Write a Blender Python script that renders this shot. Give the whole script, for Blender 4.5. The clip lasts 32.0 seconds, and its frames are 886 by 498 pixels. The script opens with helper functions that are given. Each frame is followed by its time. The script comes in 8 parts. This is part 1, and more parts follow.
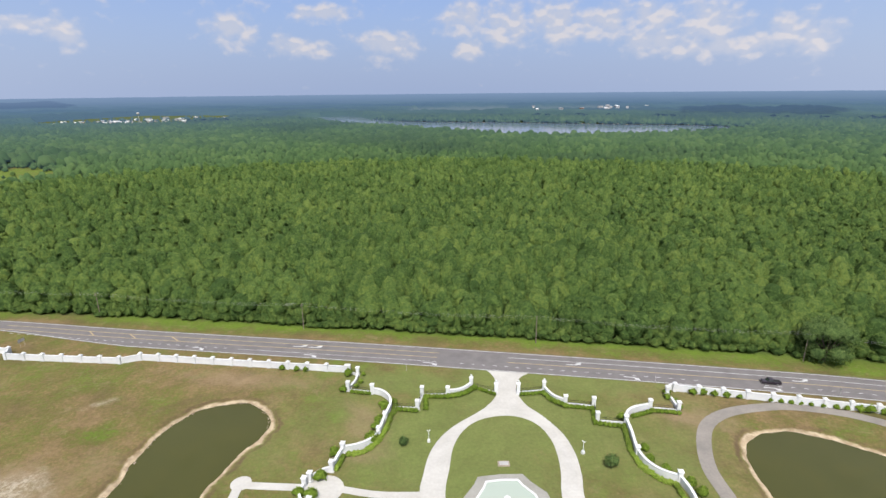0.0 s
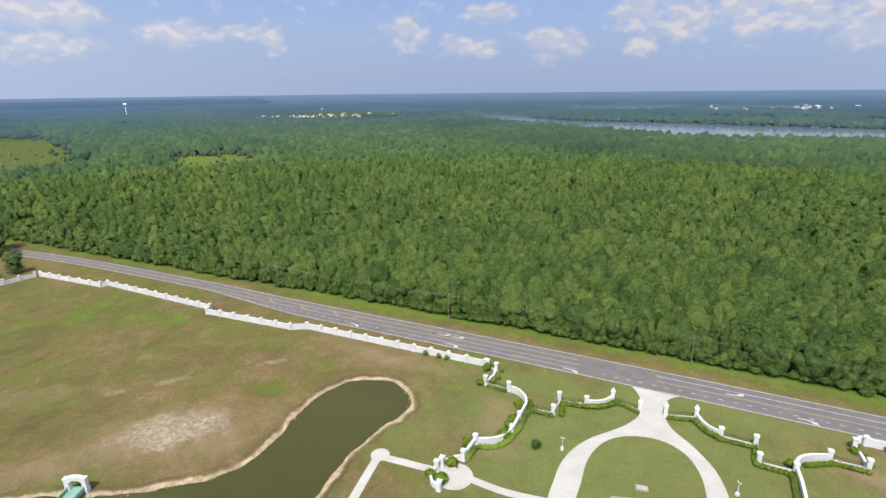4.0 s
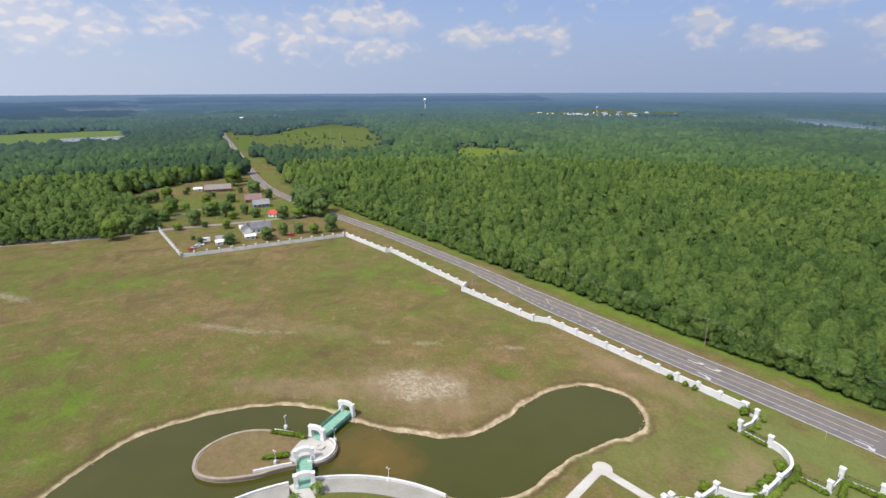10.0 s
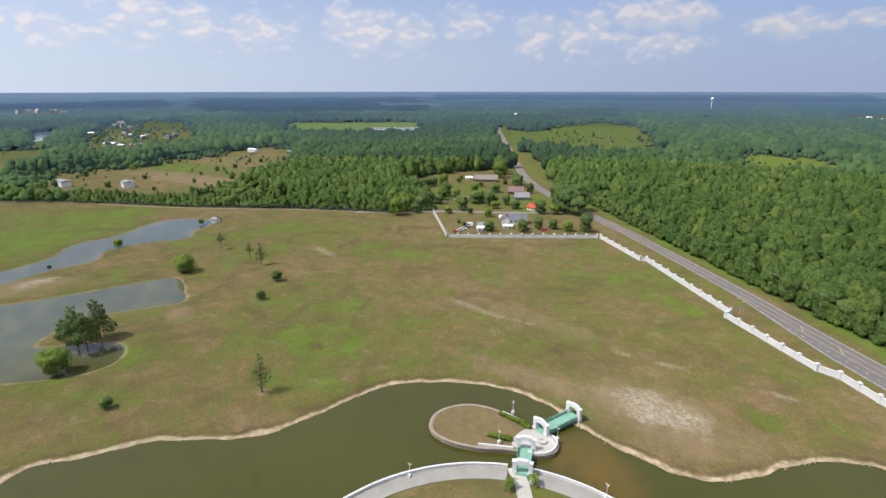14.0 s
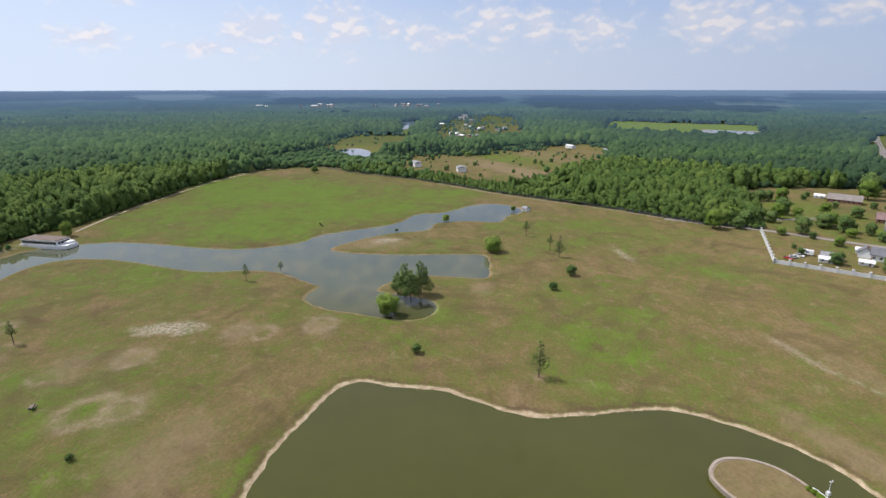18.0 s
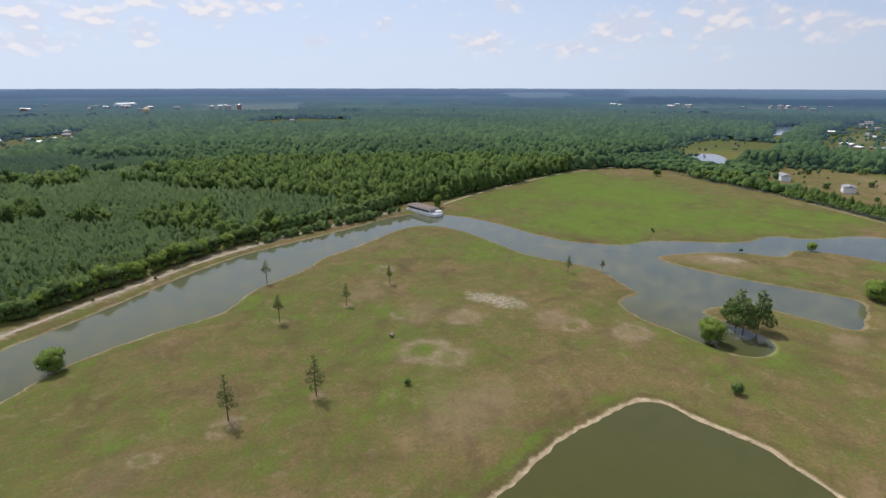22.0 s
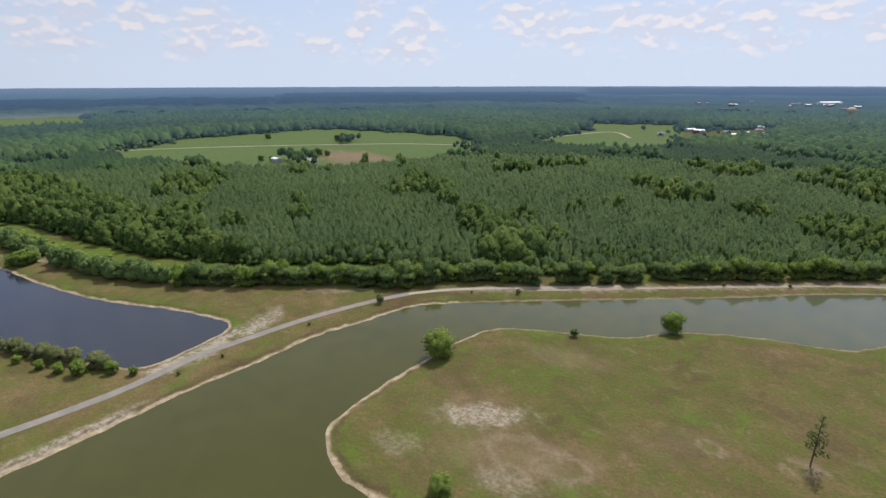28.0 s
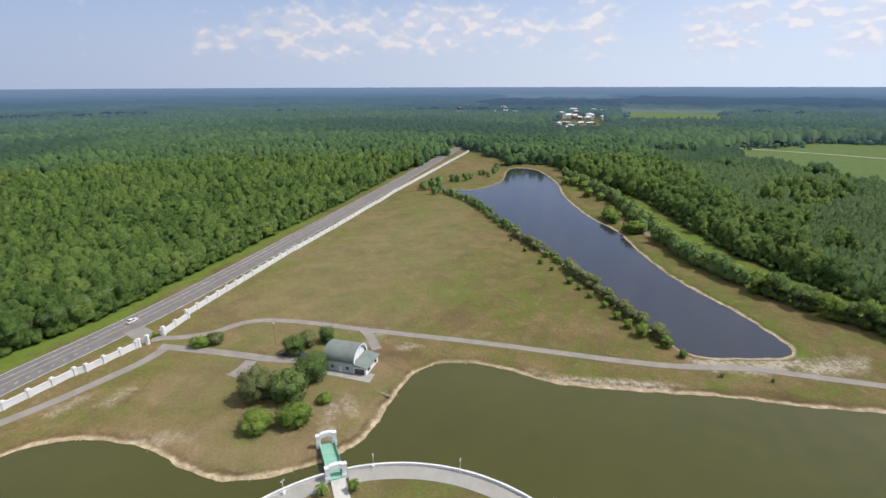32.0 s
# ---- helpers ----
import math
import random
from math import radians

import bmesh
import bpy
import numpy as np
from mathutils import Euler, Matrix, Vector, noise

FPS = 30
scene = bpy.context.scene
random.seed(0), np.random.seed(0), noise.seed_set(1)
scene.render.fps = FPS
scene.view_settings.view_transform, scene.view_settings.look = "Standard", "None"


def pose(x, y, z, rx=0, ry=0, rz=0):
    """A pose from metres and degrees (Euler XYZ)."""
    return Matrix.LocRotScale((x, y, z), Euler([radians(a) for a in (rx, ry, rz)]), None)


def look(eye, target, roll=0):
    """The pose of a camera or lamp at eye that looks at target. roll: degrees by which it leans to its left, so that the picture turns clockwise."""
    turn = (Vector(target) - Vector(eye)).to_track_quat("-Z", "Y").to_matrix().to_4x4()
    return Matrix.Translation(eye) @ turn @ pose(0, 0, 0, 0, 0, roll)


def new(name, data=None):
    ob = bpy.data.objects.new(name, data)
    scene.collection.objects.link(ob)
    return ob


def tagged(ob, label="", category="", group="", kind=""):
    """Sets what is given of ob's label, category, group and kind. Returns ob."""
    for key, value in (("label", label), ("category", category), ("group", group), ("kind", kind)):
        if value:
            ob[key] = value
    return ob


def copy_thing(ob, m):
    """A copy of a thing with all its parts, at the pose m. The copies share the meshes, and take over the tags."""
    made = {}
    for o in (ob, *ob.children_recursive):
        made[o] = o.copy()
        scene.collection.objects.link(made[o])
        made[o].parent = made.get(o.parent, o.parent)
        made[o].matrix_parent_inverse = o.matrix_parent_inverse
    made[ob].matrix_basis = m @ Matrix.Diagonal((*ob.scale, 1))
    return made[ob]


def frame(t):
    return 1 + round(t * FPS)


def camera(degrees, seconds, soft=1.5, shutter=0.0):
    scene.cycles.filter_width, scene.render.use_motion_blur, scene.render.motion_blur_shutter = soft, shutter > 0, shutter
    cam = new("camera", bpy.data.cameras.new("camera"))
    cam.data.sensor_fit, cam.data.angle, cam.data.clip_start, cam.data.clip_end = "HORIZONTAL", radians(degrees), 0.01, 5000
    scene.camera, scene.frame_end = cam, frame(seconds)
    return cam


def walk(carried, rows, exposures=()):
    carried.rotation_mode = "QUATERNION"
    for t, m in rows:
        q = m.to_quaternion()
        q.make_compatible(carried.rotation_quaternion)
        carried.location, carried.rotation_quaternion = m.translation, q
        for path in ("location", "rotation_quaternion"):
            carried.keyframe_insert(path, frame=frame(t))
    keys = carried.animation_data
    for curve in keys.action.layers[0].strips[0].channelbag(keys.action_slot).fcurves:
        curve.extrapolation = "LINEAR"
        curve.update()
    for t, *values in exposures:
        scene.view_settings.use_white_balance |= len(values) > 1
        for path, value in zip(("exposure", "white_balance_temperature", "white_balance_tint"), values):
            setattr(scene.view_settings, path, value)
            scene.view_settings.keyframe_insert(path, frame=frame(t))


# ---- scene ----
H = 88.0
cam = camera(80.57, 32.0, soft=1.5)
PATH = [
    (0.0, 73.11, 0.55, -4.46),
    (0.5, 73.07, 0.62, -2.53),
    (1.0, 73.09, 0.59, -0.48),
    (1.5, 73.07, 0.58, 1.56),
    (2.0, 73.07, 0.58, 3.57),
    (2.5, 73.05, 0.57, 5.63),
    (3.0, 73.05, 0.54, 7.77),
    (3.5, 73.06, 0.58, 10.03),
    (5.5, 73.11, 0.45, 19.60),
    (6.0, 73.11, 0.40, 21.78),
    (6.5, 73.12, 0.41, 24.12),
    (7.0, 73.09, 0.35, 26.50),
    (7.5, 73.09, 0.28, 28.90),
    (8.0, 73.11, 0.26, 31.43),
    (8.5, 73.10, 0.22, 33.85),
    (9.0, 73.07, 0.23, 36.21),
    (9.5, 73.06, 0.21, 38.56),
    (10.0, 73.05, 0.20, 40.95),
    (10.5, 73.05, 0.19, 43.45),
    (11.0, 73.04, 0.19, 46.08),
    (11.5, 73.04, 0.11, 49.72),
    (12.0, 73.01, 0.09, 53.57),
    (12.5, 72.99, 0.05, 57.47),
    (13.0, 72.95, 0.05, 61.38),
    (13.5, 72.92, 0.04, 65.17),
    (14.0, 72.90, 0.03, 69.20),
    (14.5, 72.91, -0.01, 73.19),
    (16.5, 72.80, -0.04, 88.95),
    (17.0, 72.77, -0.11, 93.20),
    (17.5, 72.74, -0.04, 97.94),
    (18.0, 72.72, 0.04, 102.49),
    (18.5, 72.69, 0.06, 107.29),
    (19.0, 72.68, 0.02, 111.79),
    (19.5, 72.65, 0.00, 115.78),
    (20.0, 72.65, -0.04, 120.36),
    (20.5, 72.62, -0.06, 124.96),
    (21.0, 72.61, -0.05, 129.49),
    (21.5, 72.58, -0.07, 134.02),
    (22.0, 72.58, -0.06, 138.64),
    (22.5, 72.58, -0.07, 143.40),
    (23.0, 72.58, -0.09, 148.43),
    (23.5, 72.55, -0.14, 153.49),
    (24.0, 72.54, -0.16, 158.52),
    (24.5, 72.50, -0.20, 163.60),
    (25.0, 72.48, -0.11, 168.58),
    (25.5, 72.49, -0.05, 173.98),
    (27.5, 72.42, 0.09, 197.49),
    (28.0, 72.39, 0.13, 204.50),
    (28.5, 72.38, 0.12, 211.66),
    (29.0, 72.38, 0.12, 219.14),
    (29.5, 72.40, 0.15, 227.00),
    (30.0, 72.44, 0.17, 235.23),
    (30.5, 72.40, 0.18, 243.34),
    (31.0, 72.44, 0.21, 251.29),
    (31.5, 72.44, 0.12, 258.43),
    (32.0, 72.46, 0.15, 265.59),
]
walk(cam, [(t, pose(0, 0, H, *r)) for t, *r in PATH], [(0, 0.33), (6, 0.29), (13, 0.21), (19, 0.16), (23, 0.04), (28, 0.02), (30, 0.10), (32, 0.18)])

# ---------------------------------------------------------------- sky and sun
SUN_FROM = Vector((-0.10, -0.995, 1.52)).normalized()
world = bpy.data.worlds.new("sky")
scene.world = world
world.use_nodes = True


# cumulus: bearing west of north less 131, height, half-width and half-height, in degrees
CLOUDS_NORTH_EAST = [(-168.9, 3.8, 1.5, 1.1), (-167.1, 4.8, 1.5, 1.3), (-164.6, 3.8, 1.6, 0.9), (-161.3, 3.5, 2.5, 0.7), (-160.5, 5.7, 2.6, 1.6), (-156.7, 4.0, 2.8, 0.9), (-155.5, 6.5, 2.5, 1.0), (-151.1, 6.2, 2.2, 1.2), (-146.9, 6.4, 2.6, 1.7), (-141.8, 6.3, 1.9, 1.8), (-138.2, 4.0, 1.2, 0.8), (-137.9, 6.7, 2.2, 1.3), (-129.8, 4.4, 2.4, 1.1), (-123.7, 7.3, 2.5, 0.6), (-121, 4.2, 2.5, 0.7), (-115.1, 5.7, 1.9, 1.1), (-101.5, 4.8, 1, 1.0), (-98.9, 5.5, 1.7, 0.5), (-94.7, 5.2, 1.3, 0.8)]
CLOUDS_NORTH = [(-92.4, 5.2, 1.6, 0.9), (-85.3, 6.3, 1.6, 1.1), (-83.1, 6.5, 2, 1.4), (-82.8, 4.0, 3.1, 0.8), (-80.2, 6.8, 2, 1.4), (-77, 5.3, 1.2, 1.4), (-74.8, 4.9, 1.3, 1.3), (-71.3, 5.0, 1.6, 1.3), (-64.6, 6.3, 2.2, 1.0), (-57.9, 5.1, 2, 1.2), (-54.2, 5.8, 2.7, 1.3), (-53.8, 4.5, 2, 1.0), (-52.1, 6.1, 1.7, 1.4), (-51.5, 5.6, 1.4, 1.0), (-43.8, 5.2, 2.3, 1.1), (-38.4, 5.7, 1.7, 1.3), (-33.6, 6.2, 2.5, 1.5), (-27.7, 4.5, 1.9, 0.8), (-25.4, 5.5, 0.9, 0.9)]
CLOUDS_WEST = [(-22.6, 5.6, 1.5, 0.6), (-18.4, 5.9, 2.5, 1.8), (-14.1, 4.8, 0.7, 1.0), (-10.1, 5.1, 2.5, 1.3), (-5.5, 3.5, 2.3, 0.5), (1.3, 7.4, 1.3, 0.5), (3.7, 4.1, 2.2, 0.8), (13.5, 5.6, 0.7, 0.4), (13.5, 5.8, 0.8, 0.4), (20.6, 4.1, 1, 0.4), (20.7, 3.8, 1, 0.4), (24.9, 7.3, 2.2, 0.5), (30, 6.7, 2.2, 0.9), (35.1, 7.2, 2, 0.6), (35.8, 4.3, 1.2, 0.9), (39.6, 5.8, 1.7, 1.4), (44.1, 3.4, 2.4, 0.6), (44.4, 5.4, 1.8, 1.2), (49.5, 5.2, 3, 1.4)]
CLOUDS_SOUTH = [(52.9, 5.2, 3.4, 1.5), (53.4, 4.8, 1.9, 0.9), (55.4, 6.1, 2.2, 0.8), (59.1, 4.6, 1.1, 0.9), (60.4, 4.3, 2.1, 1.1), (63.5, 5.7, 3.3, 1.3), (63.7, 5.0, 1.9, 1.1), (66.4, 6.5, 2.3, 0.9), (76, 5.3, 2, 1.6), (77.8, 3.2, 3.5, 0.8), (81, 7.1, 1.4, 0.9), (81.7, 5.0, 1.4, 1.1), (85.7, 3.6, 1.7, 0.8), (93, 4.5, 2, 1.0), (96.9, 5.2, 2.7, 1.7), (97.7, 3.2, 2, 0.7), (101.4, 5.7, 2, 1.1), (106.4, 5.8, 2.4, 0.9), (107.2, 3.6, 1.6, 0.9)]
CLOUDS_EAST = [(109.8, 4.4, 1.5, 1.5), (119.4, 5.6, 1.8, 1.8), (126.2, 5.1, 2.3, 1.1), (131.2, 5.6, 2.7, 1.5), (135.2, 4.0, 2.2, 0.8), (136, 6.2, 2.6, 1.2), (139.3, 4.6, 1.8, 1.2), (142.7, 5.3, 2.5, 1.2), (144.9, 3.3, 1.7, 0.7), (147.4, 5.6, 2.1, 1.3), (147.7, 3.2, 2.3, 0.6), (149.9, 5.0, 1.8, 1.4), (152.9, 4.6, 1.3, 0.9), (155.9, 4.0, 0.9, 0.8), (157.9, 4.0, 0.9, 0.8)]


def sky():
    t = world.node_tree
    bg = t.nodes["Background"]
    s = t.nodes.new("ShaderNodeTexSky")
    s.sky_type, s.sun_disc = "NISHITA", False
    s.sun_elevation, s.sun_rotation = math.asin(SUN_FROM.z), math.atan2(SUN_FROM.x, SUN_FROM.y)
    s.air_density, s.dust_density, s.ozone_density, s.altitude = 1.0, 0.7, 5.0, 50
    def op(kind, a, b=None, c=None):
        q = t.nodes.new("ShaderNodeVectorMath")
        q.operation = kind
        for i, v in enumerate((a, b, c)):
            if isinstance(v, tuple):
                q.inputs[i].default_value = v
            elif v is not None:
                t.links.new(v, q.inputs[i])
        return q.outputs["Value"] if kind in ("LENGTH", "DOT_PRODUCT") else q.outputs["Vector"]

    def num(kind, a, b=0.0):
        q = t.nodes.new("ShaderNodeMath")
        q.operation = kind
        for i, v in enumerate((a, b)):
            if isinstance(v, (int, float)):
                q.inputs[i].default_value = v
            else:
                t.links.new(v, q.inputs[i])
        return q.outputs[0]

    co = t.nodes.new("ShaderNodeTexCoord")
    sep = t.nodes.new("ShaderNodeSeparateXYZ")
    t.links.new(co.outputs["Generated"], sep.inputs[0])
    # bearing and height of each point of the sky, in degrees
    c, q = math.cos(radians(131)), math.sin(radians(131))
    bearing = num("MULTIPLY", num("ARCTAN2", op("DOT_PRODUCT", co.outputs["Generated"], (-c, -q, 0.0)), op("DOT_PRODUCT", co.outputs["Generated"], (-q, c, 0.0))), 57.2958)
    spot = t.nodes.new("ShaderNodeCombineXYZ")
    t.links.new(bearing, spot.inputs[0])
    t.links.new(num("MULTIPLY", sep.outputs["Z"], 57.2958), spot.inputs[1])
    spot = spot.outputs[0]
    nearest = None
    for a, e, w, h in CLOUDS_NORTH_EAST + CLOUDS_NORTH + CLOUDS_WEST + CLOUDS_SOUTH + CLOUDS_EAST:
        w, h = 1.2 * w, 1.38 * h
        d = op("LENGTH", op("MULTIPLY_ADD", spot, (1 / w, 1 / h, 0.0), (-a / w, -e / h, 0.0)))
        nearest = d if nearest is None else num("MINIMUM", nearest, d)

    def puffs(shift):
        n = t.nodes.new("ShaderNodeTexNoise")
        n.inputs["Scale"].default_value, n.inputs["Detail"].default_value, n.inputs["Roughness"].default_value = 0.60, 5.0, 0.52
        t.links.new(op("MULTIPLY_ADD", spot, (0.9, 1.15, 1.0), (0.0, shift, 0.0)), n.inputs["Vector"])
        return n
    puff, base, lifted = puffs(0.0), puffs(0.0), puffs(0.45)
    for n in (base, lifted):
        n.inputs["Detail"].default_value = 1.5
    body = num("SUBTRACT", num("MULTIPLY", num("SUBTRACT", puff.outputs["Fac"], 0.5), 2.9), nearest)
    wisp = t.nodes.new("ShaderNodeMapRange")
    for k, v in zip(("From Min", "From Max", "To Min", "To Max"), (2.5, 30.0, -1.85, -0.15)):
        wisp.inputs[k].default_value = v
    t.links.new(num("MULTIPLY", sep.outputs["Z"], 57.2958), wisp.inputs["Value"])
    body = num("MAXIMUM", body, num("ADD", wisp.outputs[0], num("MULTIPLY", num("SUBTRACT", puff.outputs["Fac"], 0.5), 3.2)))
    cr = t.nodes.new("ShaderNodeMapRange")
    cr.interpolation_type = "SMOOTHSTEP"
    for k, v in zip(("From Min", "From Max", "To Min", "To Max"), (-1.45, -0.15, 0.0, 0.88)):
        cr.inputs[k].default_value = v
    t.links.new(body, cr.inputs["Value"])
    m = t.nodes.new("ShaderNodeMix")
    m.data_type = "RGBA"
    # bright tops, grey-blue undersides
    dif = t.nodes.new("ShaderNodeMath")
    dif.operation = "SUBTRACT"
    t.links.new(base.outputs["Fac"], dif.inputs[0])
    t.links.new(lifted.outputs["Fac"], dif.inputs[1])
    tops = t.nodes.new("ShaderNodeValToRGB")
    tops.color_ramp.elements[0].position, tops.color_ramp.elements[0].color = 0.0, (4.7, 5.0, 6.0, 1)
    tops.color_ramp.elements[1].position, tops.color_ramp.elements[1].color = 0.09, (6.1, 5.85, 6.1, 1)
    t.links.new(dif.outputs[0], tops.inputs[0])
    lit = t.nodes.new("ShaderNodeMix")
    lit.data_type, lit.blend_type = "RGBA", "MULTIPLY"
    lit.inputs[0].default_value = 1.0
    t.links.new(tops.outputs[0], lit.inputs[6])
    t.links.new(lit.outputs[2], m.inputs[7])
    t.links.new(cr.outputs[0], m.inputs[0])
    # pale haze that thickens towards the horizon
    low = t.nodes.new("ShaderNodeMapRange")
    low.interpolation_type = "SMOOTHSTEP"
    for k, v in zip(("From Min", "From Max", "To Min", "To Max"), (-0.01, 0.34, 0.95, 0.0)):
        low.inputs[k].default_value = v
    t.links.new(sep.outputs["Z"], low.inputs["Value"])
    veil = t.nodes.new("ShaderNodeMix")
    veil.data_type = "RGBA"
    # the air is paler and brighter on the sun's side
    south = t.nodes.new("ShaderNodeMapRange")
    for k, v in zip(("From Min", "From Max", "To Min", "To Max"), (-1.0, 1.0, 1.0, 0.0)):
        south.inputs[k].default_value = v
    t.links.new(sep.outputs["Y"], south.inputs["Value"])
    # clouds are whiter there too
    gain = t.nodes.new("ShaderNodeMapRange")
    for k, v in zip(("From Min", "From Max", "To Min", "To Max"), (-1.0, 1.0, 1.28, 0.86)):
        gain.inputs[k].default_value = v
    t.links.new(sep.outputs["Y"], gain.inputs["Value"])
    t.links.new(gain.outputs[0], lit.inputs[7])
    air = t.nodes.new("ShaderNodeMix")
    air.data_type = "RGBA"
    air.inputs[6].default_value, air.inputs[7].default_value = (2.55, 3.2, 4.8, 1), (6.5, 7.1, 8.1, 1)
    t.links.new(south.outputs[0], air.inputs[0])
    t.links.new(air.outputs[2], veil.inputs[7])
    t.links.new(low.outputs[0], veil.inputs[0])
    deep = t.nodes.new("ShaderNodeMix")
    deep.data_type, deep.blend_type = "RGBA", "MULTIPLY"
    deep.inputs[0].default_value, deep.inputs[7].default_value = 1.0, (0.90, 0.90, 1.10, 1)
    t.links.new(s.outputs[0], deep.inputs[6])
    t.links.new(deep.outputs[2], veil.inputs[6])
    side = t.nodes.new("ShaderNodeMapRange")
    side.interpolation_type = "SMOOTHSTEP"
    for k, v in zip(("From Min", "From Max", "To Min", "To Max"), (-0.05, -0.95, 0.0, 0.60)):
        side.inputs[k].default_value = v
    t.links.new(sep.outputs["Y"], side.inputs["Value"])
    glow = t.nodes.new("ShaderNodeMix")
    glow.data_type = "RGBA"
    glow.inputs[7].default_value = (5.5, 6.5, 8.3, 1)
    t.links.new(side.outputs[0], glow.inputs[0])
    t.links.new(veil.outputs[2], glow.inputs[6])
    t.links.new(glow.outputs[2], m.inputs[6])
    t.links.new(m.outputs[2], bg.inputs["Color"])
    bg.inputs["Strength"].default_value = 0.108


sky()
sun = new("sun", bpy.data.lights.new("sun", "SUN"))
sun.data.energy, sun.data.angle, sun.data.color = 3.65, radians(0.53), (1.0, 0.96, 0.92)
sun.matrix_world = look(SUN_FROM * 900, (0, 0, 0))


# ---------------------------------------------------------------- tools
def smooth(pts, n=5, closed=False):
    """Catmull-Rom curve through the points, as an array."""
    p = np.array(pts, float)
    m = len(p)
    out = []
    for i in range(m if closed else m - 1):
        if closed:
            a, b, c, d = p[(i - 1) % m], p[i], p[(i + 1) % m], p[(i + 2) % m]
        else:
            a, b, c, d = p[max(i - 1, 0)], p[i], p[i + 1], p[min(i + 2, m - 1)]
        for k in range(n):
            t = k / n
            out.append(0.5 * (2 * b + (c - a) * t + (2 * a - 5 * b + 4 * c - d) * t * t + (3 * b - a - 3 * c + d) * t ** 3))
    if not closed:
        out.append(p[-1])
    return np.array(out)


def resample(pts, step):
    p = np.array(pts, float)
    s = np.r_[0, np.cumsum(np.hypot(*np.diff(p, axis=0).T))]
    n = max(1, round(s[-1] / step))
    u = np.linspace(0, s[-1], n + 1)
    return np.stack([np.interp(u, s, p[:, 0]), np.interp(u, s, p[:, 1])], 1)


def sides(p):
    """Unit normals to the left of a polyline."""
    d = np.gradient(p, axis=0)
    d /= np.maximum(np.hypot(*d.T), 1e-9)[:, None]
    return np.stack([-d[:, 1], d[:, 0]], 1)


def signed(pts, poly):
    """Distance of points from a closed polygon's rim, positive outside."""
    pts = np.asarray(pts, float)
    poly = np.asarray(poly, float)
    best = np.full(len(pts), 1e18)
    inside = np.zeros(len(pts), bool)
    x, y = pts.T
    for a, b in zip(poly, np.roll(poly, -1, 0)):
        e = b - a
        wx, wy = x - a[0], y - a[1]
        t = np.clip((wx * e[0] + wy * e[1]) / max(e @ e, 1e-12), 0, 1)
        best = np.minimum(best, (wx - t * e[0]) ** 2 + (wy - t * e[1]) ** 2)
        if a[1] != b[1]:
            cross = (a[1] > y) != (b[1] > y)
            inside ^= cross & (x < (b[0] - a[0]) * (y - a[1]) / (b[1] - a[1]) + a[0])
    return np.where(inside, -1, 1) * np.sqrt(best)


def wobble(x, y, scale, seed=0.0):
    """Cheap smooth pseudo-noise in -1..1."""
    a, b = x / scale, y / scale
    v = np.sin(1.7 * a + 2.3 * b + seed) + np.sin(-2.9 * a + 1.3 * b + 1.7 * seed + 1) + np.sin(3.7 * a + 3.1 * b + 2.1 * seed + 2) \
        + 0.7 * np.sin(6.1 * a - 5.3 * b + seed * 3) + 0.5 * np.sin(9.7 * a + 8.1 * b + seed * 5)
    return v / 3.2


def mesh_from(name, verts, faces, mat=None, flat=True):
    me = bpy.data.meshes.new(name)
    me.from_pydata([tuple(map(float, v)) for v in verts], [], [tuple(map(int, f)) for f in faces])
    if mat:
        me.materials.append(mat)
    if not flat:
        me.polygons.foreach_set("use_smooth", [True] * len(me.polygons))
    me.update()
    return me


def mesh_fast(name, verts, faces, mat, flat=True, normals=None):
    """A large mesh from arrays; all faces have the same number of corners."""
    verts, faces = np.asarray(verts, np.float32), np.asarray(faces, np.int32)
    me = bpy.data.meshes.new(name)
    k = faces.shape[1]
    me.vertices.add(len(verts))
    me.vertices.foreach_set("co", verts.ravel())
    me.loops.add(faces.size)
    me.loops.foreach_set("vertex_index", faces.ravel())
    me.polygons.add(len(faces))
    me.polygons.foreach_set("loop_start", np.arange(0, faces.size, k, dtype=np.int32))
    me.polygons.foreach_set("use_smooth", np.full(len(faces), not flat))
    me.materials.append(mat)
    me.update(calc_edges=True)
    me.validate()
    if normals is not None:
        me.normals_split_custom_set_from_vertices(np.asarray(normals, np.float32))
    return me


def attribute(me, name, values):
    me.attributes.new(name, "FLOAT", "POINT").data.foreach_set("value", np.asarray(values, np.float32))


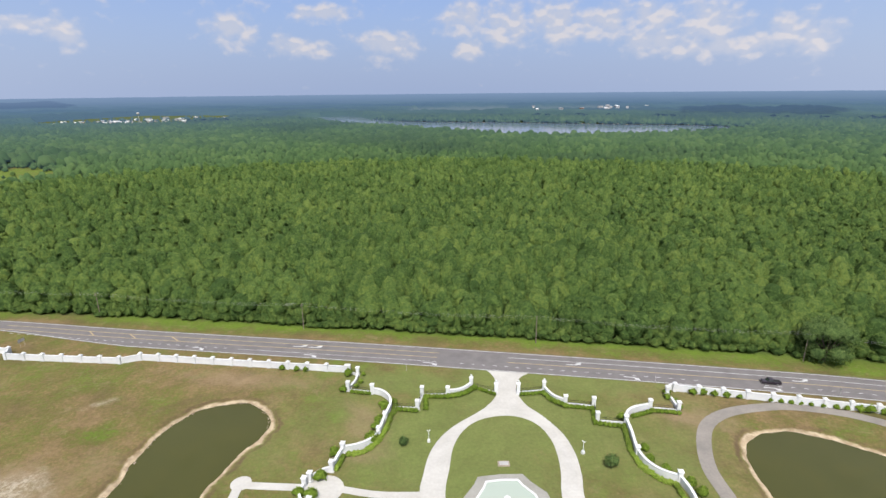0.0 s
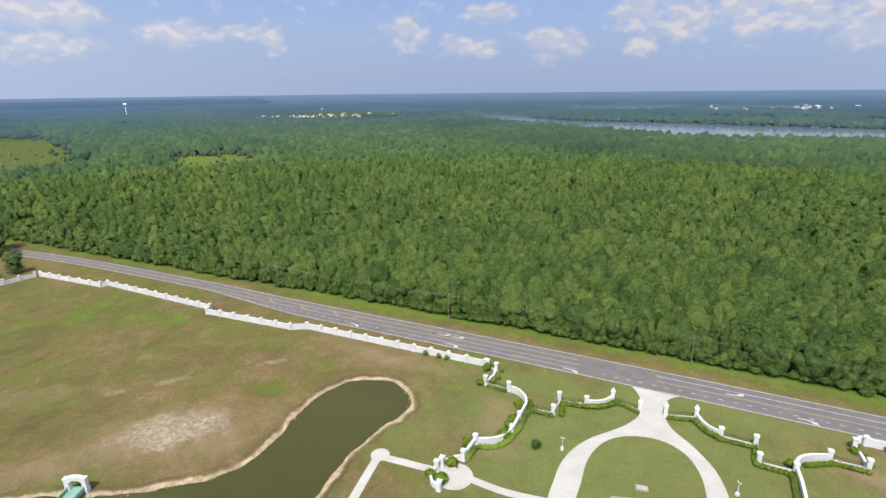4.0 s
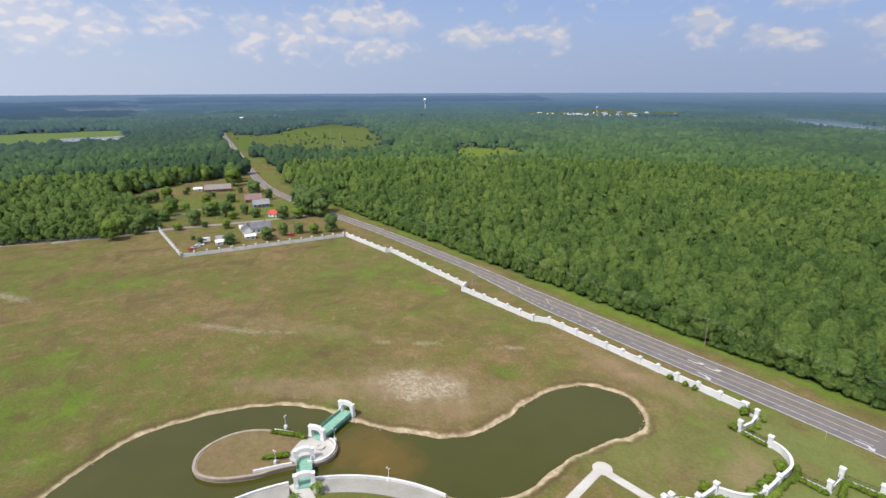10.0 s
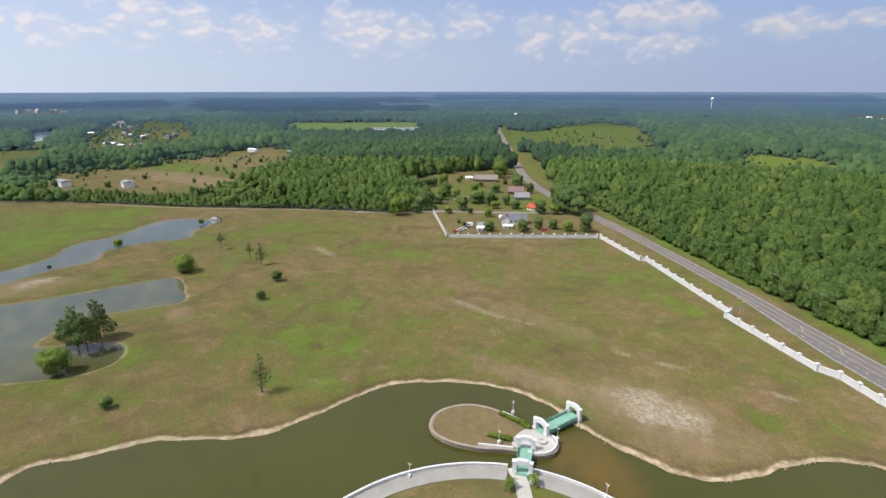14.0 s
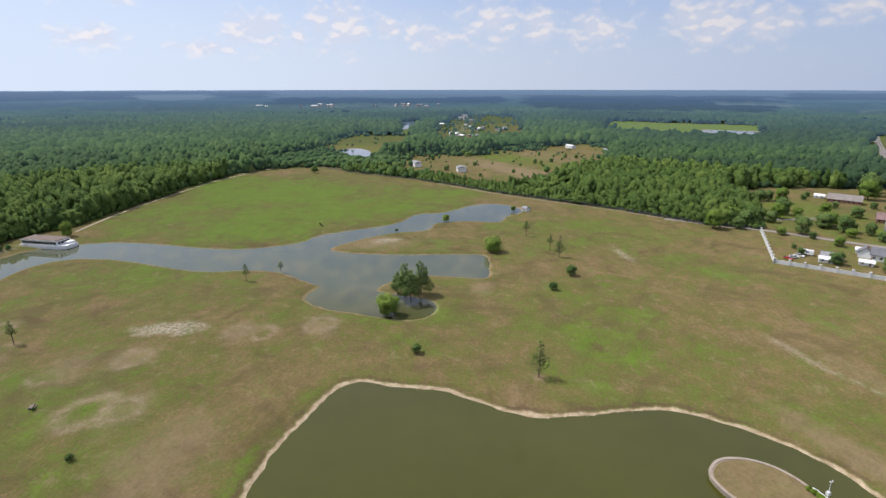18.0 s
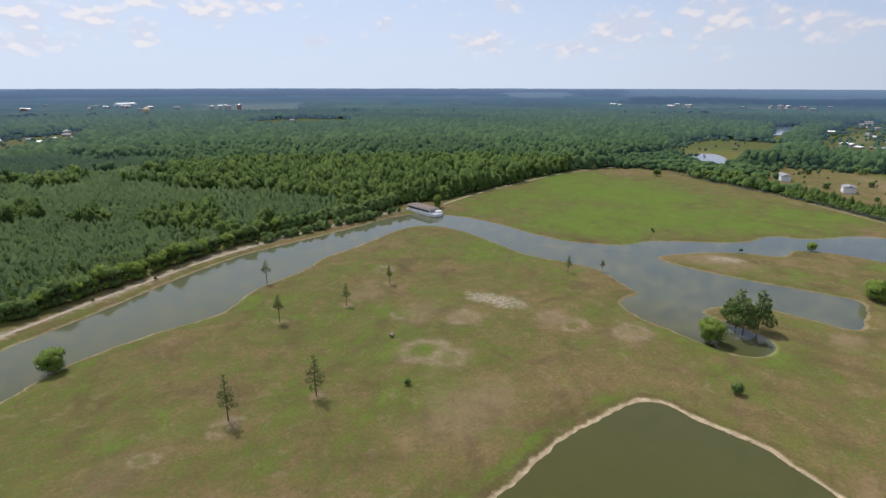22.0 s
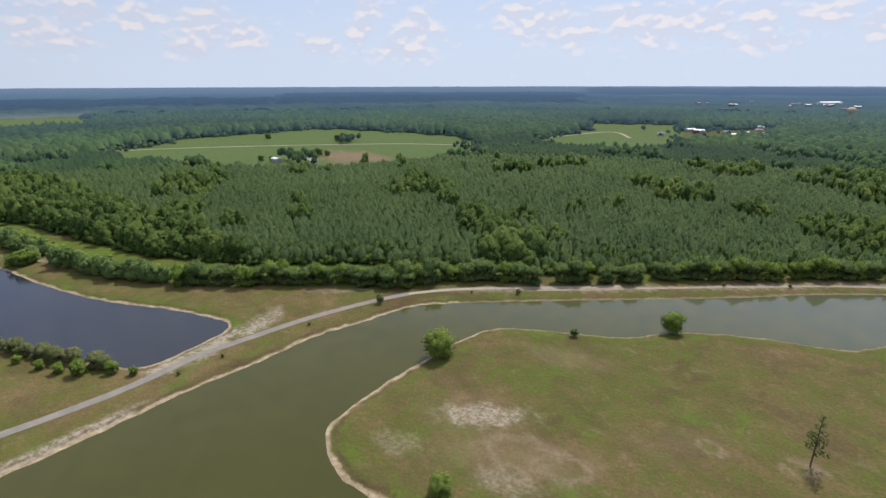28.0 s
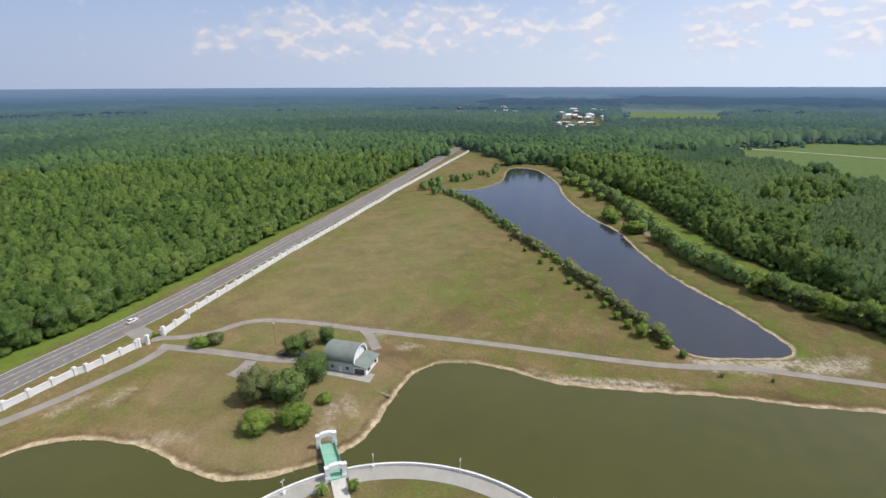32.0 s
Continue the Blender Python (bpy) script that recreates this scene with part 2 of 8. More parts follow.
class Build:
    """Collects boxes, prisms and strips into one mesh."""

    def __init__(self):
        self.v, self.f = [], []

    def add(self, verts, faces):
        k = len(self.v)
        self.v += [tuple(v) for v in verts]
        self.f += [tuple(i + k for i in f) for f in faces]
        return self

    def box(self, x, y, z, sx, sy, sz, turn=0.0, taper=1.0):
        """Box whose base centre is x, y, z, turned about z by degrees."""
        c, s = math.cos(radians(turn)), math.sin(radians(turn))
        vs = []
        for h, q in ((0, 1.0), (sz, taper)):
            for a, b in ((-1, -1), (1, -1), (1, 1), (-1, 1)):
                u, w = a * sx / 2 * q, b * sy / 2 * q
                vs.append((x + c * u - s * w, y + s * u + c * w, z + h))
        return self.add(vs, [(3, 2, 1, 0), (4, 5, 6, 7), (0, 1, 5, 4), (1, 2, 6, 5), (2, 3, 7, 6), (3, 0, 4, 7)])

    def tube(self, a, b, ra, rb, n=8):
        a, b = Vector(a), Vector(b)
        q = (b - a).to_track_quat("Z", "Y")
        vs = [p + q @ Vector((r * math.cos(2 * math.pi * i / n), r * math.sin(2 * math.pi * i / n), 0)) for p, r in ((a, ra), (b, rb)) for i in range(n)]
        fs = [(i, (i + 1) % n, n + (i + 1) % n, n + i) for i in range(n)] + [tuple(range(n - 1, -1, -1)), tuple(range(n, 2 * n))]
        return self.add(vs, fs)

    def lathe(self, x, y, prof, n=12):
        """Turned shape about a vertical axis: prof is (radius, height) from the foot up."""
        vs = [(x + r * math.cos(2 * math.pi * i / n), y + r * math.sin(2 * math.pi * i / n), z) for r, z in prof for i in range(n)]
        m = len(prof)
        fs = [(j * n + i, j * n + (i + 1) % n, (j + 1) * n + (i + 1) % n, (j + 1) * n + i) for j in range(m - 1) for i in range(n)]
        return self.add(vs, fs + [tuple(range(n - 1, -1, -1)), tuple(range((m - 1) * n, m * n))])

    def slab(self, outline, z0, z1):
        """Upright prism on an outline (anticlockwise)."""
        o = [tuple(p) for p in outline]
        n = len(o)
        vs = [(x, y, z0) for x, y in o] + [(x, y, z1) for x, y in o]
        return self.add(vs, [(i, (i + 1) % n, n + (i + 1) % n, n + i) for i in range(n)] + [tuple(range(n, 2 * n)), tuple(range(n - 1, -1, -1))])

    def ribbon(self, p, left, right, z0, z1):
        """Raised strip along a polyline, between two offsets to its left."""
        p = np.asarray(p, float)
        s = sides(p)
        l, r = np.asarray(left), np.asarray(right)
        a, b = p + s * np.broadcast_to(l, len(p))[:, None], p + s * np.broadcast_to(r, len(p))[:, None]
        vs, fs = [], []
        for i in range(len(p)):
            vs += [(*a[i], z0), (*a[i], z1), (*b[i], z1), (*b[i], z0)]
        for i in range(len(p) - 1):
            k, q = 4 * i, 4 * i + 4
            fs += [(k + j, k + (j + 1) % 4, q + (j + 1) % 4, q + j) for j in range(4)]
        fs += [(3, 2, 1, 0), tuple(len(vs) - 4 + j for j in range(4))]
        return self.add(vs, fs)

    def mesh(self, name, mat, flat=True):
        return mesh_from(name, self.v, self.f, mat, flat)


def part(name, build, mat, parent=None, label="", flat=True):
    """One mesh object out of a Build or a mesh, under a thing or a part."""
    ob = new(name, build.mesh(name, mat, flat) if isinstance(build, Build) else build)
    if parent:
        ob.parent = parent
    return tagged(ob, label)


def thing(name, m, label, category, group="", kind=""):
    ob = new(name)
    ob.empty_display_size = 0.3
    ob.matrix_basis = m
    return tagged(ob, label, category, group, kind)


# ---------------------------------------------------------------- materials
def material(name):
    m = bpy.data.materials.new(name)
    m.use_nodes = True
    t = m.node_tree
    return m, t, t.nodes["Principled BSDF"]


def node(t, kind, **inputs):
    n = t.nodes.new(kind)
    for k, v in inputs.items():
        n.inputs[k.replace("_", " ")].default_value = v
    return n


def mix(t, fac, a, b, mode="MIX"):
    n = t.nodes.new("ShaderNodeMix")
    n.data_type, n.blend_type = "RGBA", mode
    for slot, v in ((0, fac), (6, a), (7, b)):
        if isinstance(v, (int, float)):
            n.inputs[slot].default_value = v
        elif isinstance(v, tuple):
            n.inputs[slot].default_value = (*v, 1)
        else:
            t.links.new(v, n.inputs[slot])
    return n.outputs[2]


def ramp(t, src, *stops):
    n = t.nodes.new("ShaderNodeValToRGB")
    e = n.color_ramp.elements
    while len(e) < len(stops):
        e.new(0.5)
    for q, (p, c) in zip(e, stops):
        q.position = p
        q.color = (c, c, c, 1) if isinstance(c, (int, float)) else (*c, 1)
    t.links.new(src, n.inputs[0])
    return n.outputs[0]


def calc(t, op, a, b=0.0, clamp=False):
    n = t.nodes.new("ShaderNodeMath")
    n.operation, n.use_clamp = op, clamp
    for i, v in enumerate((a, b)):
        if isinstance(v, (int, float)):
            n.inputs[i].default_value = v
        else:
            t.links.new(v, n.inputs[i])
    return n.outputs[0]


def noise_of(t, scale, detail=4.0, rough=0.55, distort=0.0):
    """Noise at real-world size: scale is per metre."""
    n = t.nodes.new("ShaderNodeTexNoise")
    n.inputs["Scale"].default_value, n.inputs["Detail"].default_value = scale, detail
    n.inputs["Roughness"].default_value, n.inputs["Distortion"].default_value = rough, distort
    g = t.nodes.new("ShaderNodeNewGeometry")
    t.links.new(g.outputs["Position"], n.inputs["Vector"])
    return n.outputs["Fac"]


def attr(t, name):
    n = t.nodes.new("ShaderNodeAttribute")
    n.attribute_name = name
    return n.outputs["Fac"]


def bump(t, p, src, strength, distance=0.05):
    n = t.nodes.new("ShaderNodeBump")
    n.inputs["Strength"].default_value, n.inputs["Distance"].default_value = strength, distance
    t.links.new(src, n.inputs["Height"])
    t.links.new(n.outputs[0], p.inputs["Normal"])


def plain(name, a, b, scale, rough=0.7, metal=0.0, relief=0.2, spec=0.4):
    """A surface whose colour wanders between two tones at two scales."""
    m, t, p = material(name)
    big, fine = noise_of(t, scale, 5), noise_of(t, scale * 9, 3)
    f = ramp(t, calc(t, "ADD", calc(t, "MULTIPLY", big, 0.65), calc(t, "MULTIPLY", fine, 0.35)), (0.34, 0.0), (0.66, 1.0))
    t.links.new(mix(t, f, a, b), p.inputs["Base Color"])
    p.inputs["Roughness"].default_value, p.inputs["Metallic"].default_value = rough, metal
    p.inputs["Specular IOR Level"].default_value = spec
    bump(t, p, fine, relief)
    return m


def leaf(name, dark, mid, light, through_light=0.18, grain=0.9, vary=False, mottle=0.8):
    m, t, p = material(name)
    g = t.nodes.new("ShaderNodeNewGeometry")
    clump = calc(t, "ADD", calc(t, "MULTIPLY", noise_of(t, grain, 5, 0.7), 0.62), calc(t, "MULTIPLY", noise_of(t, grain * 0.38, 4, 0.7), 0.38))
    clump = ramp(t, clump, (0.40, 0.0), (0.60, 1.0))
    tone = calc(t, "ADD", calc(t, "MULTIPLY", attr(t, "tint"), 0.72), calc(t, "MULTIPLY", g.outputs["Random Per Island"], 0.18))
    # gaps between leaf clumps are painted darker, in step with the bump
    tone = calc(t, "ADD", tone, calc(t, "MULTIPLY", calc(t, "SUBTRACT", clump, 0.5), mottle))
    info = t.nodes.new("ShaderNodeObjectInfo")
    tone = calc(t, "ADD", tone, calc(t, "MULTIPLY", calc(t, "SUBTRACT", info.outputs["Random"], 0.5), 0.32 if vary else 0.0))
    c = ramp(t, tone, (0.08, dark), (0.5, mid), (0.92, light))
    t.links.new(c, p.inputs["Base Color"])
    p.inputs["Roughness"].default_value, p.inputs["Specular IOR Level"].default_value = 0.8, 0.12
    bump(t, p, clump, 0.9, 0.5 / grain)
    tr = t.nodes.new("ShaderNodeBsdfTranslucent")
    t.links.new(c, tr.inputs["Color"])
    s = t.nodes.new("ShaderNodeMixShader")
    s.inputs[0].default_value = through_light
    t.links.new(p.outputs[0], s.inputs[1])
    t.links.new(tr.outputs[0], s.inputs[2])
    t.links.new(s.outputs[0], t.nodes["Material Output"].inputs["Surface"])
    return m


def ground_material():
    m, t, p = material("turf")
    broad, patch, fine = noise_of(t, 0.013, 5, 0.6, 0.4), noise_of(t, 0.06, 6, 0.62, 0.6), noise_of(t, 0.9, 5, 0.6)
    mott = noise_of(t, 0.22, 5, 0.65, 0.3)
    v = calc(t, "ADD", calc(t, "MULTIPLY", calc(t, "SUBTRACT", broad, 0.5), 0.75), calc(t, "ADD", calc(t, "MULTIPLY", calc(t, "SUBTRACT", patch, 0.5), 0.95), 0.575))
    v = calc(t, "ADD", v, calc(t, "MULTIPLY", calc(t, "SUBTRACT", mott, 0.5), 0.65))
    v = calc(t, "ADD", v, calc(t, "MULTIPLY", calc(t, "SUBTRACT", attr(t, "lush"), 0.5), 0.55))
    v = calc(t, "ADD", v, calc(t, "MULTIPLY", calc(t, "SUBTRACT", fine, 0.5), 0.70))
    c = ramp(t, v, (0.30, (0.200, 0.141, 0.072)), (0.46, (0.173, 0.128, 0.058)), (0.59, (0.142, 0.121, 0.042)), (0.73, (0.116, 0.123, 0.032)), (0.98, (0.108, 0.160, 0.022)))
    straw = ramp(t, noise_of(t, 0.75, 7, 0.75, 0.5), (0.57, 0.0), (0.66, 1.0))
    c = mix(t, calc(t, "MULTIPLY", straw, 0.32), c, (0.270, 0.212, 0.120))
    lawn = mix(t, calc(t, "ADD", calc(t, "MULTIPLY", patch, 0.6), calc(t, "MULTIPLY", mott, 0.4)), (0.112, 0.144, 0.040), (0.166, 0.188, 0.062))
    c = mix(t, attr(t, "lawn"), c, lawn)
    # rank grass hides the straw and thatch
    fresh = calc(t, "SUBTRACT", 1.0, calc(t, "MULTIPLY", calc(t, "SUBTRACT", attr(t, "lush"), 0.85), 1.5, True))
    wild = calc(t, "MULTIPLY", calc(t, "SUBTRACT", 1.0, attr(t, "lawn")), fresh)
    tuft = ramp(t, noise_of(t, 0.17, 6, 0.7, 0.6), (0.56, 0.0), (0.67, 0.55))
    c = mix(t, calc(t, "MULTIPLY", tuft, wild), c, (0.225, 0.170, 0.097))
    # old brown thatch in ragged patches
    thatch = ramp(t, noise_of(t, 0.045, 7, 0.66, 0.7), (0.52, 0.0), (0.64, 0.58))
    c = mix(t, calc(t, "MULTIPLY", thatch, wild), c, (0.108, 0.086, 0.038))
    # clover, and dark peaty hollows
    c = mix(t, calc(t, "MULTIPLY", ramp(t, noise_of(t, 0.041, 4, 0.55, 0.4), (0.63, 0.0), (0.72, 0.5)), wild), c, (0.106, 0.164, 0.030))
    c = mix(t, calc(t, "MULTIPLY", ramp(t, noise_of(t, 0.034, 5, 0.6, 0.8), (0.60, 0.0), (0.70, 0.60)), wild), c, (0.098, 0.066, 0.034))
    # crop fields, bare pale soil, woodland floor
    c = mix(t, attr(t, "crop"), c, mix(t, fine, (0.092, 0.140, 0.040), (0.118, 0.168, 0.054)))
    c = mix(t, attr(t, "bare"), c, mix(t, patch, (0.275, 0.202, 0.124), (0.195, 0.140, 0.080)))
    speck = ramp(t, noise_of(t, 0.55, 6, 0.7), (0.42, 0.0), (0.6, 1.0))
    pale = calc(t, "MULTIPLY", attr(t, "pale"), calc(t, "ADD", calc(t, "MULTIPLY", speck, 0.75), 0.28), True)
    c = mix(t, pale, c, (0.375, 0.328, 0.245))
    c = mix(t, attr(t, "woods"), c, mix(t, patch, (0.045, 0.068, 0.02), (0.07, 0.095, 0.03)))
    # sandy bank where the ground dips to the water
    g = t.nodes.new("ShaderNodeNewGeometry")
    s = t.nodes.new("ShaderNodeSeparateXYZ")
    t.links.new(g.outputs["Position"], s.inputs[0])
    z = calc(t, "ADD", s.outputs["Z"], calc(t, "MULTIPLY", calc(t, "SUBTRACT", noise_of(t, 0.12, 4, 0.7), 0.5), 0.7))
    sand = calc(t, "MULTIPLY", ramp(t, calc(t, "ADD", z, 1.0), (0.45, 1.0), (0.60, 0.0)), attr(t, "bank"))
    c = mix(t, sand, c, mix(t, ramp(t, noise_of(t, 0.45, 5, 0.7), (0.35, 0.0), (0.65, 1.0)), (0.30, 0.225, 0.135), (0.52, 0.425, 0.29)))
    lip = ramp(t, calc(t, "ADD", z, 1.0), (0.60, 0.0), (0.70, 1.0), (0.78, 1.0), (0.90, 0.0))
    lip = calc(t, "MULTIPLY", calc(t, "MULTIPLY", lip, attr(t, "bank")), ramp(t, noise_of(t, 0.09, 4, 0.7), (0.40, 0.0), (0.60, 0.85)))
    c = mix(t, lip, c, (0.105, 0.072, 0.042))
    # thick and thin sward at a few metres
    c = mix(t, 1.0, c, ramp(t, noise_of(t, 0.10, 7, 0.72, 0.5), (0.30, 0.84), (0.52, 1.0), (0.72, 1.14)), "MULTIPLY")
    c = mix(t, 1.0, c, ramp(t, noise_of(t, 1.1, 5, 0.75), (0.34, 0.86), (0.50, 1.0), (0.66, 1.13)), "MULTIPLY")
    t.links.new(c, p.inputs["Base Color"])
    p.inputs["Roughness"].default_value, p.inputs["Specular IOR Level"].default_value, p.inputs["Diffuse Roughness"].default_value = 0.95, 0.12, 0.35
    bump(t, p, calc(t, "ADD", fine, mott), 0.8, 0.3)
    return m


WATER_Z = -0.7


def water_material(name, colour, rough=0.06, ripple=0.03, river_sheen=None):
    m, t, p = material(name)
    c = mix(t, noise_of(t, 0.02, 3), tuple(0.8 * v for v in colour), tuple(1.2 * v for v in colour))
    if river_sheen:
        # river and long channel: sky reflection painted in, paler than the moat's arms
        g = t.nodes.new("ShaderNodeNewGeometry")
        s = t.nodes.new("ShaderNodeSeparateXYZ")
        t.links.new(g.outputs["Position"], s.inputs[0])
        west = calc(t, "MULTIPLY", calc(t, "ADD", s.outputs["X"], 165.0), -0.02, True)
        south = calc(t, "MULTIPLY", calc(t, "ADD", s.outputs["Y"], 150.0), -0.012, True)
        c = mix(t, calc(t, "MAXIMUM", west, south), c, river_sheen)
        # rusty shallows by the bridge
        for x, y, r in ((-91, 72, 13.0), (-81, 74, 11.0)):
            q = t.nodes.new("ShaderNodeVectorMath")
            q.operation = "DISTANCE"
            q.inputs[1].default_value = (x, y, WATER_Z)
            t.links.new(g.outputs["Position"], q.inputs[0])
            near = calc(t, "SUBTRACT", 1.0, calc(t, "DIVIDE", q.outputs["Value"], r), True)
            near = ramp(t, calc(t, "MULTIPLY", near, calc(t, "MULTIPLY", noise_of(t, 0.22, 4, 0.65), 2.0)), (0.12, 0.0), (0.6, 0.5))
            c = mix(t, near, c, (0.150, 0.088, 0.018))
    t.links.new(c, p.inputs["Base Color"])
    p.inputs["Roughness"].default_value, p.inputs["IOR"].default_value = rough, 1.38
    bump(t, p, noise_of(t, 0.5, 3), ripple, 0.2)
    return m


def far_material():
    """Far woods out to the horizon, with the air's blue haze painted on as glow."""
    m, t, p = material("distant_woods")
    v = calc(t, "ADD", calc(t, "MULTIPLY", noise_of(t, 0.004, 5), 0.25), calc(t, "MULTIPLY", noise_of(t, 0.06, 6, 0.75), 0.5))
    v = calc(t, "ADD", v, calc(t, "MULTIPLY", attr(t, "tint"), 0.3))
    c = ramp(t, v, (0.34, (0.032, 0.066, 0.022)), (0.54, (0.060, 0.107, 0.033)), (0.72, (0.098, 0.153, 0.046)))
    # random dark patches, cloud shade and pine painted dark, open fields between the woods
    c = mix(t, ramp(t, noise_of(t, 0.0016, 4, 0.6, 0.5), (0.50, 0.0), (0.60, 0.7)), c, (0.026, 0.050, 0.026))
    c = mix(t, attr(t, "shade_and_pine"), c, (0.016, 0.032, 0.022))
    c = mix(t, attr(t, "field"), c, mix(t, noise_of(t, 0.006, 3), (0.115, 0.165, 0.060), (0.230, 0.225, 0.120)))
    t.links.new(c, p.inputs["Base Color"])
    p.inputs["Roughness"].default_value, p.inputs["Specular IOR Level"].default_value = 0.9, 0.1
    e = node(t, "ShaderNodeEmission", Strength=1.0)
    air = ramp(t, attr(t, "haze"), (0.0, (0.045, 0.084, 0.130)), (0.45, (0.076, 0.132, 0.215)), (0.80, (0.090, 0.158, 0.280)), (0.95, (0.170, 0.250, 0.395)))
    # the glow is dimmer under the painted cloud shade
    t.links.new(mix(t, calc(t, "MULTIPLY", attr(t, "shade_and_pine"), 0.32), air, (0.040, 0.074, 0.165)), e.inputs["Color"])
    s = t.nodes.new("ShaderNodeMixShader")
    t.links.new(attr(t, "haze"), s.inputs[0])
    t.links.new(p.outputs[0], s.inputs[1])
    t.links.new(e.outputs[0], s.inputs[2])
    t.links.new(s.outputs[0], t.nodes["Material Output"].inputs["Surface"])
    return m


TURF = ground_material()
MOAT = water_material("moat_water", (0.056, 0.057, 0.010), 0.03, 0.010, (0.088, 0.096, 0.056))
LAKE = water_material("lake_water", (0.026, 0.031, 0.040), 0.12, 0.03)
FAR = far_material()
FAR_WATER = plain("far_water", (0.10, 0.13, 0.17), (0.14, 0.17, 0.21), 0.004, 0.12, relief=0.0, spec=0.6)
ASPHALT = plain("asphalt", (0.135, 0.124, 0.122), (0.185, 0.172, 0.166), 0.25, 0.9, relief=0.3)
OLD_ASPHALT = plain("worn_asphalt", (0.195, 0.178, 0.158), (0.28, 0.253, 0.218), 0.2, 0.92, relief=0.3)
WHITE_LINE = plain("white_road_paint", (0.45, 0.45, 0.44), (0.62, 0.62, 0.60), 0.8, 0.7)
YELLOW_LINE = plain("yellow_road_paint", (0.36, 0.27, 0.13), (0.48, 0.38, 0.2), 0.8, 0.7)
CONCRETE = plain("pale_concrete", (0.42, 0.40, 0.36), (0.54, 0.525, 0.48), 0.15, 0.85)
STUCCO = plain("white_stucco", (0.60, 0.605, 0.595), (0.74, 0.74, 0.73), 0.25, 0.8)
BROADLEAF = leaf("broad_leaves", (0.056, 0.104, 0.026), (0.110, 0.180, 0.043), (0.178, 0.245, 0.056), 0.24)
PINE_LEAF = leaf("pine_needles", (0.070, 0.120, 0.047), (0.104, 0.164, 0.060), (0.148, 0.208, 0.076), 0.22, 0.9, False, 0.45)
TREE_LEAF = leaf("tree_leaves", (0.086, 0.148, 0.046), (0.152, 0.236, 0.068), (0.230, 0.298, 0.094), 0.25, 1.4, True)
GARDEN_LEAF = leaf("garden_leaves", (0.105, 0.175, 0.032), (0.185, 0.280, 0.050), (0.275, 0.365, 0.080), 0.28, 2.2, True)
HEDGE_LEAF = leaf("hedge_leaves", (0.130, 0.205, 0.024), (0.215, 0.320, 0.040), (0.305, 0.400, 0.068), 0.28, 2.2, True)
WILLOW_LEAF = leaf("willow_leaves", (0.140, 0.170, 0.064), (0.215, 0.245, 0.098), (0.290, 0.315, 0.135), 0.28, 2.0, True)
YOUNG_PINE = leaf("sapling_needles", (0.100, 0.160, 0.048), (0.160, 0.228, 0.070), (0.225, 0.290, 0.095), 0.28, 1.6, True)
BARK = plain("bark", (0.075, 0.055, 0.04), (0.14, 0.105, 0.08), 1.2, 0.9, relief=0.6)

# ---------------------------------------------------------------- plan: shores, tree lines, clearings
NORTH_SHORE = [(-39, 126), (-41, 133), (-48, 139.5), (-58, 139), (-65, 133), (-69, 122), (-70, 107), (-72, 97), (-77, 90), (-85, 85), (-94, 81), (-102, 78),
               (-113, 76), (-121, 71.5), (-128, 65), (-134, 56), (-138, 46), (-140, 36), (-138, 26), (-133, 13), (-129, 1), (-129, -8), (-133, -21), (-136, -32),
               (-135, -46), (-135.5, -56), (-131, -61.5), (-119, -64), (-98, -66), (-80, -64)]
PENINSULA_SHORE = [(-50, -64), (-10, -70), (30, -77), (56, -80), (66, -83), (76, -92), (78.5, -102), (75, -123), (71, -137), (66, -155), (56, -172), (33, -179),
                   (11, -184), (-4, -195), (-20, -201), (-37, -204), (-58, -205), (-70, -212), (-82, -222), (-110, -231), (-128, -242), (-152, -248),
                   (-173, -255), (-195, -262), (-212, -259), (-220, -244), (-221, -222), (-217, -196), (-215, -170), (-221, -152), (-222, -133), (-211, -110)]
RIVER_SHORE = [(-209, -105), (-194, -105), (-186, -92), (-184, -77), (-182, -63), (-184, -51), (-194, -46), (-204, -51), (-206, -64), (-210, -78), (-226, -72), (-234, -60),
               (-236, -33), (-246, -31), (-270, -36), (-270, -51), (-264, -74), (-260, -99), (-260, -115), (-265, -125), (-289, -113), (-306, -98), (-316, -80),
               (-334, -79), (-345, -60), (-347, -38), (-365, -34), (-384, -24), (-402, -38), (-398, -61), (-367, -80), (-354, -99), (-326, -106), (-292, -141),
               (-271, -148), (-253, -174), (-250, -204), (-251, -230), (-246, -262)]
SOUTH_SHORE = [(-221, -290), (-168, -284), (-132, -280), (-97, -275), (-60, -260), (-30, -243), (22, -217), (64, -196), (90, -181), (98, -172), (106, -155), (115, -138),
               (121, -113), (127, -95), (132, -72), (138, -47), (146, -35), (152, -25), (154, -14), (151, -5), (143, 1), (128, 7), (117, 12), (109, 21), (105, 32),
               (104, 44), (109, 55), (117, 66), (122, 82), (121, 96), (114, 105), (103, 112), (92, 112), (84, 105), (82, 96), (80, 85)]
EAST_LOBE, WEST_LOBE, LOBE_R = (61.0, 5.8), (-55.2, 29.3), 44.4
INNER_SHORE = [(78, 70), (80, 56)] + [(EAST_LOBE[0] + LOBE_R * math.cos(radians(a)), EAST_LOBE[1] + LOBE_R * math.sin(radians(a))) for a in range(60, -81, -12)] \
    + [(30, -46), (-20, -34)] + [(WEST_LOBE[0] + LOBE_R * math.cos(radians(a)), WEST_LOBE[1] + LOBE_R * math.sin(radians(a))) for a in range(270, 104, -12)] \
    + [(-58, 77), (-51, 87), (-49, 101), (-44, 116)]
